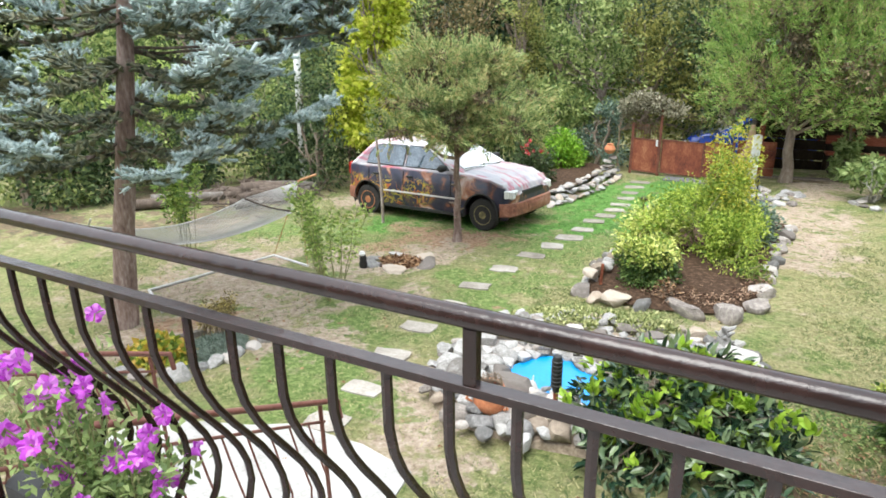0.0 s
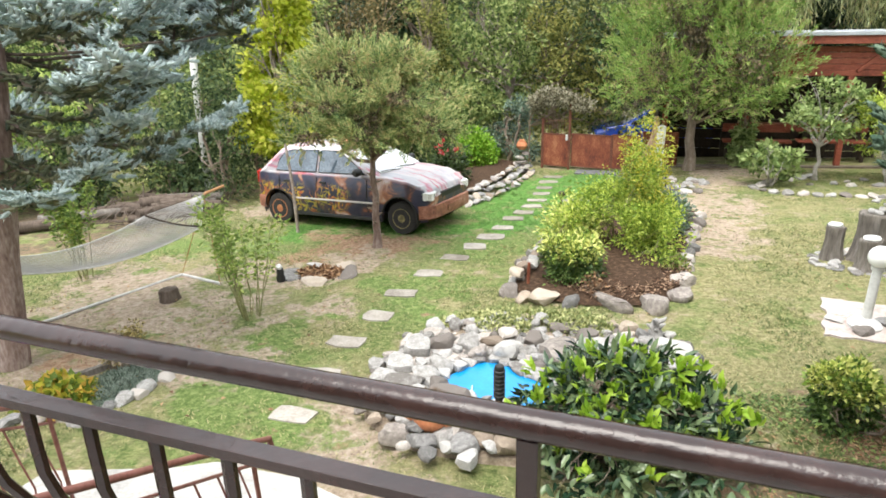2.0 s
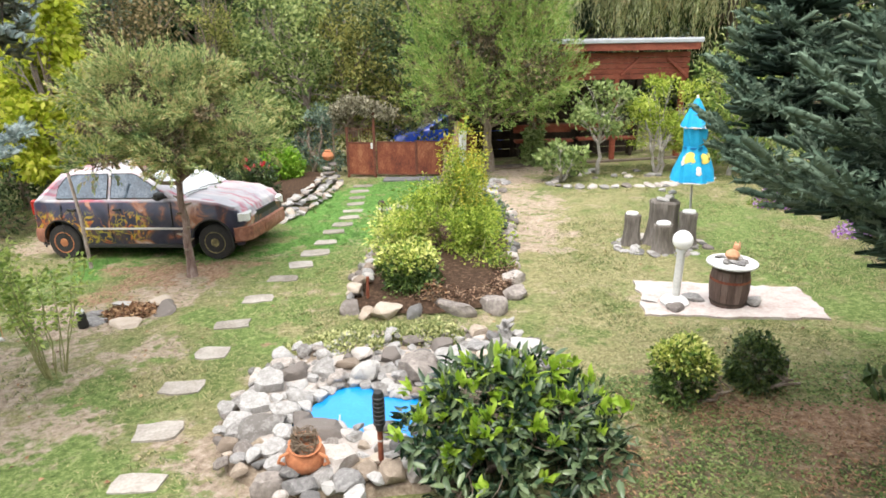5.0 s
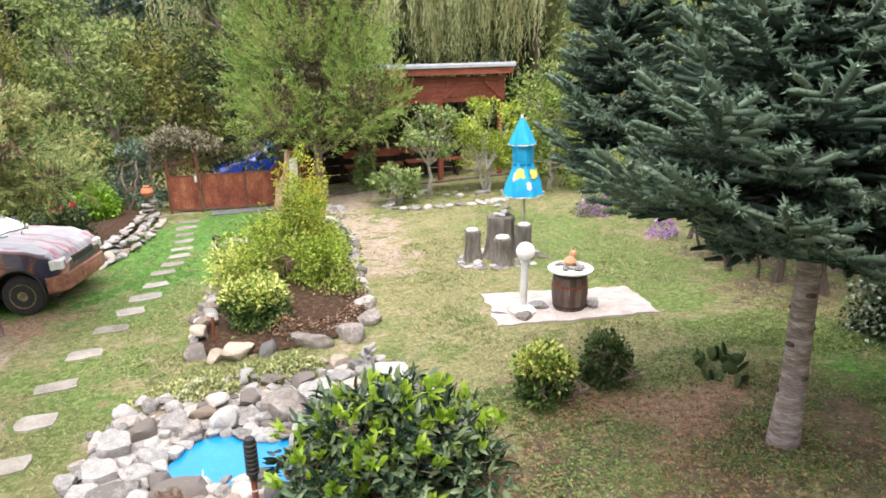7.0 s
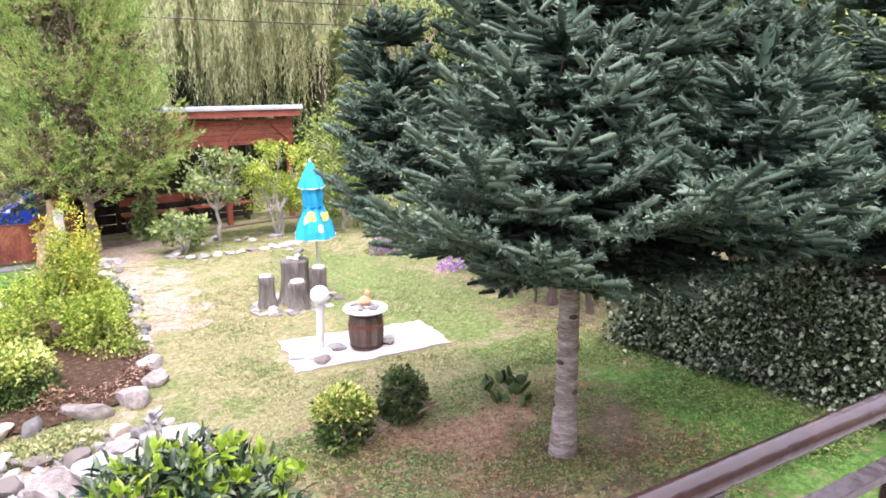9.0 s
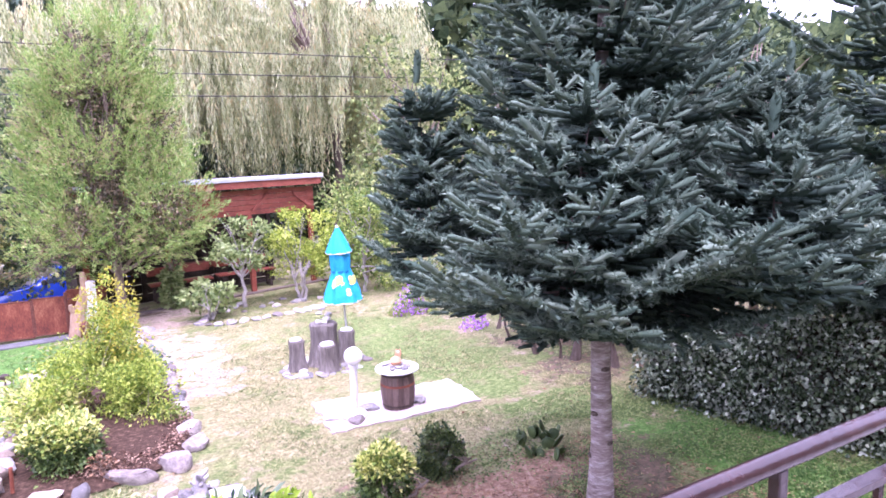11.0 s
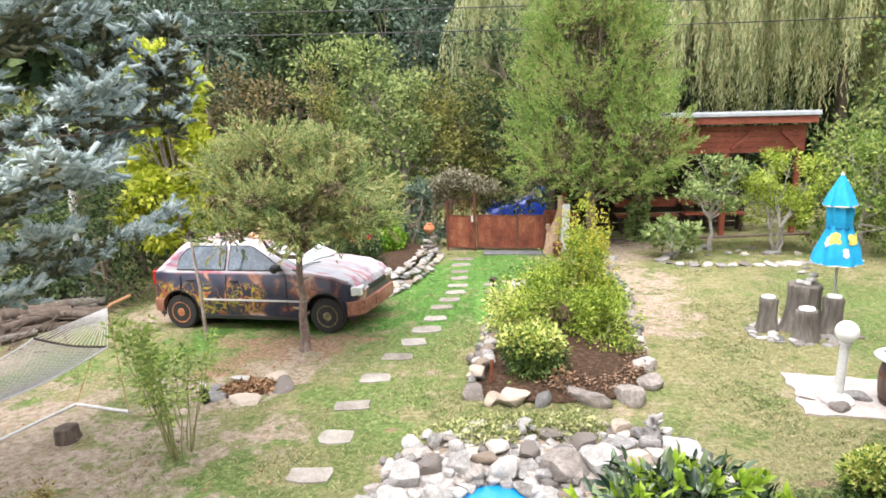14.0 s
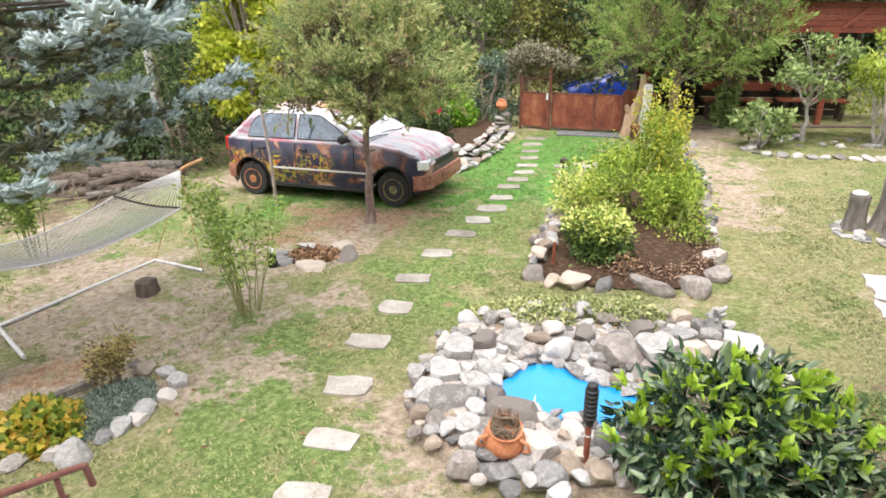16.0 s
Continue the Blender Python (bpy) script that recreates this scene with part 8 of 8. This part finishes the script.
def build_far_woods():
    """One dark mass of leaves that closes the distance."""
    rng = np.random.default_rng(31)
    n = 42000
    a = rng.uniform(radians(-8), radians(190), n)
    r = rng.uniform(33, 41, n)
    x, y = 2 + r * np.cos(a), r * np.sin(a)
    top = 10.5 + 2.0 * np.sin(a * 9) + 1.2 * np.sin(a * 23)
    z = -2 + (top + 2) * rng.random(n) ** 0.85
    D = unit(rng.normal(size=(n, 3)))
    thing("far_woods", leaf_mesh(np.stack([x, y, z], 1), D, 1.05, 0.75, rng), M_wood_leaf_dark, "dense dark woods far behind the garden", "woods", kind="stuff", smooth=False)


build_far_woods()


def willow(x, y, h, r, seed, limbs, label):
    """Arching limbs with curtains of hanging strands."""
    rnd, rng = random.Random(seed), np.random.default_rng(seed)
    root = holder("weeping_willow", label, "tree", pose(x, y, gz(x, y) - 0.1))
    g = Geo()
    g.tube(limb((0, 0, 0), (0.2, 0.1, h * 0.6), 0, 6, rnd, 0.1), [0.26, 0.22, 0.2, 0.18, 0.16, 0.14, 0.12], 10)
    P, D = [], []
    for k in range(limbs):
        a = k * 2.4 + rnd.uniform(-0.2, 0.2)
        q = r * math.sqrt(rnd.uniform(0.12, 1.0))
        end = Vector((q * math.cos(a), q * math.sin(a), h * rnd.uniform(0.62, 1.0) - 0.5 * (q / r) ** 2))
        pts = limb((0.1, 0.05, h * 0.5), end, -0.9, 6, rnd, 0.08)
        part("limb", Geo().tube(pts, [0.1, 0.08, 0.065, 0.05, 0.035, 0.025, 0.012], 6), M_bark, root)
        for _ in range(5):
            u = rnd.uniform(3.4, 6)
            j = min(5, int(u))
            tress = pts[j].lerp(pts[j + 1], u - j) + Vector((rnd.gauss(0, 0.2), rnd.gauss(0, 0.2), 0))
            drop = rnd.uniform(2.0, 5.6)
            wide = rnd.uniform(0.3, 1.0)
            out = Vector((math.cos(a), math.sin(a), 0))
            for _ in range(14):
                p = tress + Vector((rnd.gauss(0, 0.12), rnd.gauss(0, 0.12), rnd.uniform(-0.1, 0.2)))
                fan = wide * rnd.uniform(0.75, 1.25)
                ln = drop * rnd.uniform(0.55, 1.05)
                m = int(ln / 0.15)
                for i in range(m):
                    swing = fan * (1 - math.exp(-i * 0.22)) + 0.008 * i
                    P.append((p.x + out.x * swing + rnd.gauss(0, 0.025), p.y + out.y * swing + rnd.gauss(0, 0.025), p.z + 0.12 * math.sin(min(1.0, i / 5) * math.pi) - max(0, i - 2) * 0.15))
                    D.append((rnd.gauss(0, 0.28) + 0.8 * out.x * math.exp(-i * 0.3), rnd.gauss(0, 0.28) + 0.8 * out.y * math.exp(-i * 0.3), -1))
    part("trunk", g, M_bark_dark, root)
    P, D = np.array(P), unit(np.array(D))
    part("crown", leaf_mesh(P, D, 0.23 * (0.7 + 0.6 * rng.random(len(P))), 0.036, rng, up=0.0), M_willow, root, smooth=False)


willow(6.8, 25.0, 11.5, 3.4, 7, 58, "weeping willow with long pale yellow-green strands")
willow(12.6, 24.0, 11.5, 3.6, 8, 58, "weeping willow with long pale yellow-green strands")
willow(2.6, 26.0, 10.0, 2.0, 9, 26, "slim weeping willow with pale strands")


# ---- petunias on the railing ----
def build_petunias():
    rng, rnd = np.random.default_rng(23), random.Random(9)
    x0, y0, z0 = 0.66, rail_y(0.66) + 0.085, 2.08
    root = holder("petunia_box", "flower box of magenta petunias at the railing", "flower box")
    part("box", Geo().box((x0, y0, z0 - 0.06), (0.55, 0.17, 0.16), Matrix.Rotation(math.atan2(AX.y, AX.x), 3, "Z"), 0.015), M_black, root)
    heads = []
    for k in range(38):
        u = rnd.random()
        heads.append(Vector((x0 + rnd.uniform(-0.2, 0.27), y0 + rnd.gauss(0, 0.06), z0 + 0.06 + 0.34 * u)))
    g = Geo()
    for c in heads:
        foot = Vector((x0 + (c.x - x0) * 0.5, y0, z0))
        g.tube([foot, foot.lerp(c, 0.6) + Vector((0, 0, 0.02)), c], [0.003, 0.0025, 0.002], 4)
    part("stems", g, M_green_stem, root, kind="stuff")
    n = 1500
    k = rng.integers(0, len(heads), n)
    tips = np.array([tuple(h) for h in heads])[k]
    t = rng.random(n) ** 0.7
    P = np.array([x0, y0, z0]) * (1 - t[:, None]) + tips * t[:, None] + rng.normal(size=(n, 3)) * [0.05, 0.03, 0.02]
    part("leaves", leaf_mesh(P, unit(rng.normal(size=(n, 3)) + [0, 0, 0.3]), 0.032, 0.014, rng), M_fruit_tree, root, smooth=False)
    for c in heads:
        to = Vector((rnd.gauss(0.25, 0.5), rnd.gauss(-0.5, 0.45), rnd.uniform(0.1, 0.9))).normalized()
        rot = to.to_track_quat("Z", "Y").to_matrix()
        size, turn, m = rnd.uniform(0.85, 1.15), rnd.uniform(0, 6.28), 25
        verts = [Vector((0, 0, -0.026))]
        for r, z, lobe in ((0.005, -0.012, 0.0), (0.011, 0.0, 0.05), (0.02, 0.004, 0.14), (0.029, 0.001, 0.24)):
            for j in range(m):
                a = 2 * math.pi * j / m
                wave = abs(math.cos(2.5 * a + turn))
                q = r * (1 - lobe + 1.3 * lobe * wave)
                verts.append(Vector((q * math.cos(a), q * math.sin(a), z + lobe * 0.02 * math.sin(10 * a + turn) + lobe * 0.012 * rnd.uniform(-1, 1))) * size)
        faces = [(0, 1 + j, 1 + (j + 1) % m) for j in range(m)]
        for i in range(3):
            faces += [(1 + i * m + j, 1 + (i + 1) * m + j, 1 + (i + 1) * m + (j + 1) % m, 1 + i * m + (j + 1) % m) for j in range(m)]
        part("blossom", Geo().add([rot @ v + c for v in verts], faces), M_petunia, root)


build_petunias()


# ---- grass and litter ----
def build_grass():
    rng = np.random.default_rng(99)
    tufts, blades = 56000, 7
    tx, ty = rng.uniform(-6.5, 8.2, tufts), 2.6 + 13.5 * rng.random(tufts) ** 1.5
    x = np.repeat(tx, blades) + 0.022 * rng.normal(size=tufts * blades)
    y = np.repeat(ty, blades) + 0.022 * rng.normal(size=tufts * blades)
    n = len(x)
    skip = ((x - 1.05) ** 2 / 1.5 ** 2 + (y - 5.35) ** 2 / 1.3 ** 2 < 1) | ((x > 0.7) & (x < 3.0) & (y > 7.45) & (y < 12.2)) | ((x > 3.8) & (x < 5.75) & (y > 6.6) & (y < 7.9)) | ((x < 0.4) & (x > -2.2) & (y < 3.9))
    for px, py in ((-0.62, 4.56), (-0.71, 5.24), (-0.74, 5.99), (-0.65, 6.69), (-0.62, 7.43), (-0.48, 8.21), (-0.31, 8.94), (-0.15, 9.52), (0.0, 10.08)):
        skip |= (np.abs(x - px) < 0.2) & (np.abs(y - py) < 0.17)
    s = np.sin(x * 2.1 + np.sin(y * 1.7) * 1.3) + np.sin(y * 2.4 + np.sin(x * 1.3) * 1.6) + np.repeat(0.8 * rng.normal(size=tufts), blades)
    bare = np.array([max(spot_weight(BARE, a, b), 0.6 * spot_weight(LITTER_AND_SHADE, a, b)) for a, b in zip(x, y)])
    keep = ~skip & (s > -0.9) & (rng.random(n) > bare * 0.85)
    x, y = x[keep], y[keep]
    lush = np.array([spot_weight(LUSH, a, b) for a, b in zip(x, y)]) > rng.random(len(x))
    for sel, m_, name, ln in ((~lush, M_grass_blade, "short dry lawn grass", 0.03), (lush, M_grass_lush, "lush green lawn grass", 0.038)):
        P = np.stack([x[sel], y[sel], 0.0259 * x[sel] - 0.0516 * y[sel] + 0.39], 1)
        k = len(P)
        L = ln * (0.5 + rng.random(k))
        a = rng.random(k) * 6.28
        S = np.stack([np.cos(a), np.sin(a), np.zeros(k)], 1) * 0.006
        tip = P + np.stack([1.1 * np.cos(a + 1.5 + rng.normal(size=k)), 1.1 * np.sin(a + 1.5), 0.6 * np.ones(k)], 1) * L[:, None]
        v = np.stack([P - S, P + S, tip], 1).reshape(-1, 3)
        thing("grass", (v, np.arange(3 * k).reshape(-1, 3)), m_, name, "grass", kind="stuff", smooth=False)
    n = 30000
    x, y = rng.uniform(2.6, 7.1, n), rng.uniform(2.4, 5.6, n)
    s = np.sin(x * 4.1 + np.sin(y * 3.7) * 1.3) + np.sin(y * 5.0 + np.sin(x * 3.1) * 1.6) + 0.7 * rng.normal(size=n)
    keep = (s > 0.1) & (np.hypot(x - 4.79, y - 3.9) > 0.16)
    P = np.stack([x, y, 0.0259 * x - 0.0516 * y + 0.395 + 0.03 * rng.random(n)], 1)[keep]
    D = unit(np.concatenate([rng.normal(size=(len(P), 2)), 0.3 * np.abs(rng.normal(size=(len(P), 1)))], 1))
    thing("creeping_weeds", leaf_mesh(P, D, 0.03 * (0.6 + 0.7 * rng.random(len(P))), 0.02, rng, up=0.8), M_weed, "low green weeds creeping over the litter under the fir", "weeds", kind="stuff", smooth=False)
    n = 11000
    x, y = rng.uniform(2.3, 6.8, n), rng.uniform(2.6, 5.4, n)
    s = np.sin(x * 3.3 + np.sin(y * 4.1) * 1.5) + np.sin(y * 3.9 + np.sin(x * 2.6) * 1.4) + 0.9 * rng.normal(size=n)
    w = np.array([spot_weight(LITTER_AND_SHADE, a, b) for a, b in zip(x, y)])
    keep = (rng.random(n) < w) & (s > -0.2) & (np.hypot(x - 4.79, y - 3.9) > 0.15)
    P = np.stack([x, y, 0.0259 * x - 0.0516 * y + 0.4 + 0.02 * rng.random(n)], 1)[keep]
    D = unit(np.concatenate([rng.normal(size=(len(P), 2)), 0.2 * rng.normal(size=(len(P), 1))], 1))
    thing("needle_litter", leaf_mesh(P, D, 0.045 * (0.5 + rng.random(len(P))), 0.014, rng, up=0.9), M_leaf_dead, "reddish-brown dead needles and scraps under the fir", "litter", kind="stuff", smooth=False)
    n = 1500
    x, y = rng.uniform(-6, 8, n), rng.uniform(3, 13, n)
    w = np.array([max(spot_weight(LITTER_AND_SHADE, a, b), 0.5 * spot_weight(BARE, a, b), 0.12) for a, b in zip(x, y)])
    keep = (rng.random(n) < w) & ~((x > -0.3) & (x < 2.7) & (y > 4.1) & (y < 6.7)) & ~((x > 0.5) & (x < 3.1) & (y > 7.2) & (y < 12.3))
    P = np.stack([x, y, 0.0259 * x - 0.0516 * y + 0.393 + 0.012], 1)[keep]
    D = unit(np.concatenate([rng.normal(size=(len(P), 2)), 0.15 * rng.normal(size=(len(P), 1))], 1))
    thing("fallen_leaves", leaf_mesh(P, D, 0.05, 0.034, rng, up=0.9), M_leaf_dead, "scattered brown fallen leaves on the lawn", "leaves", kind="stuff", smooth=False)


build_grass()
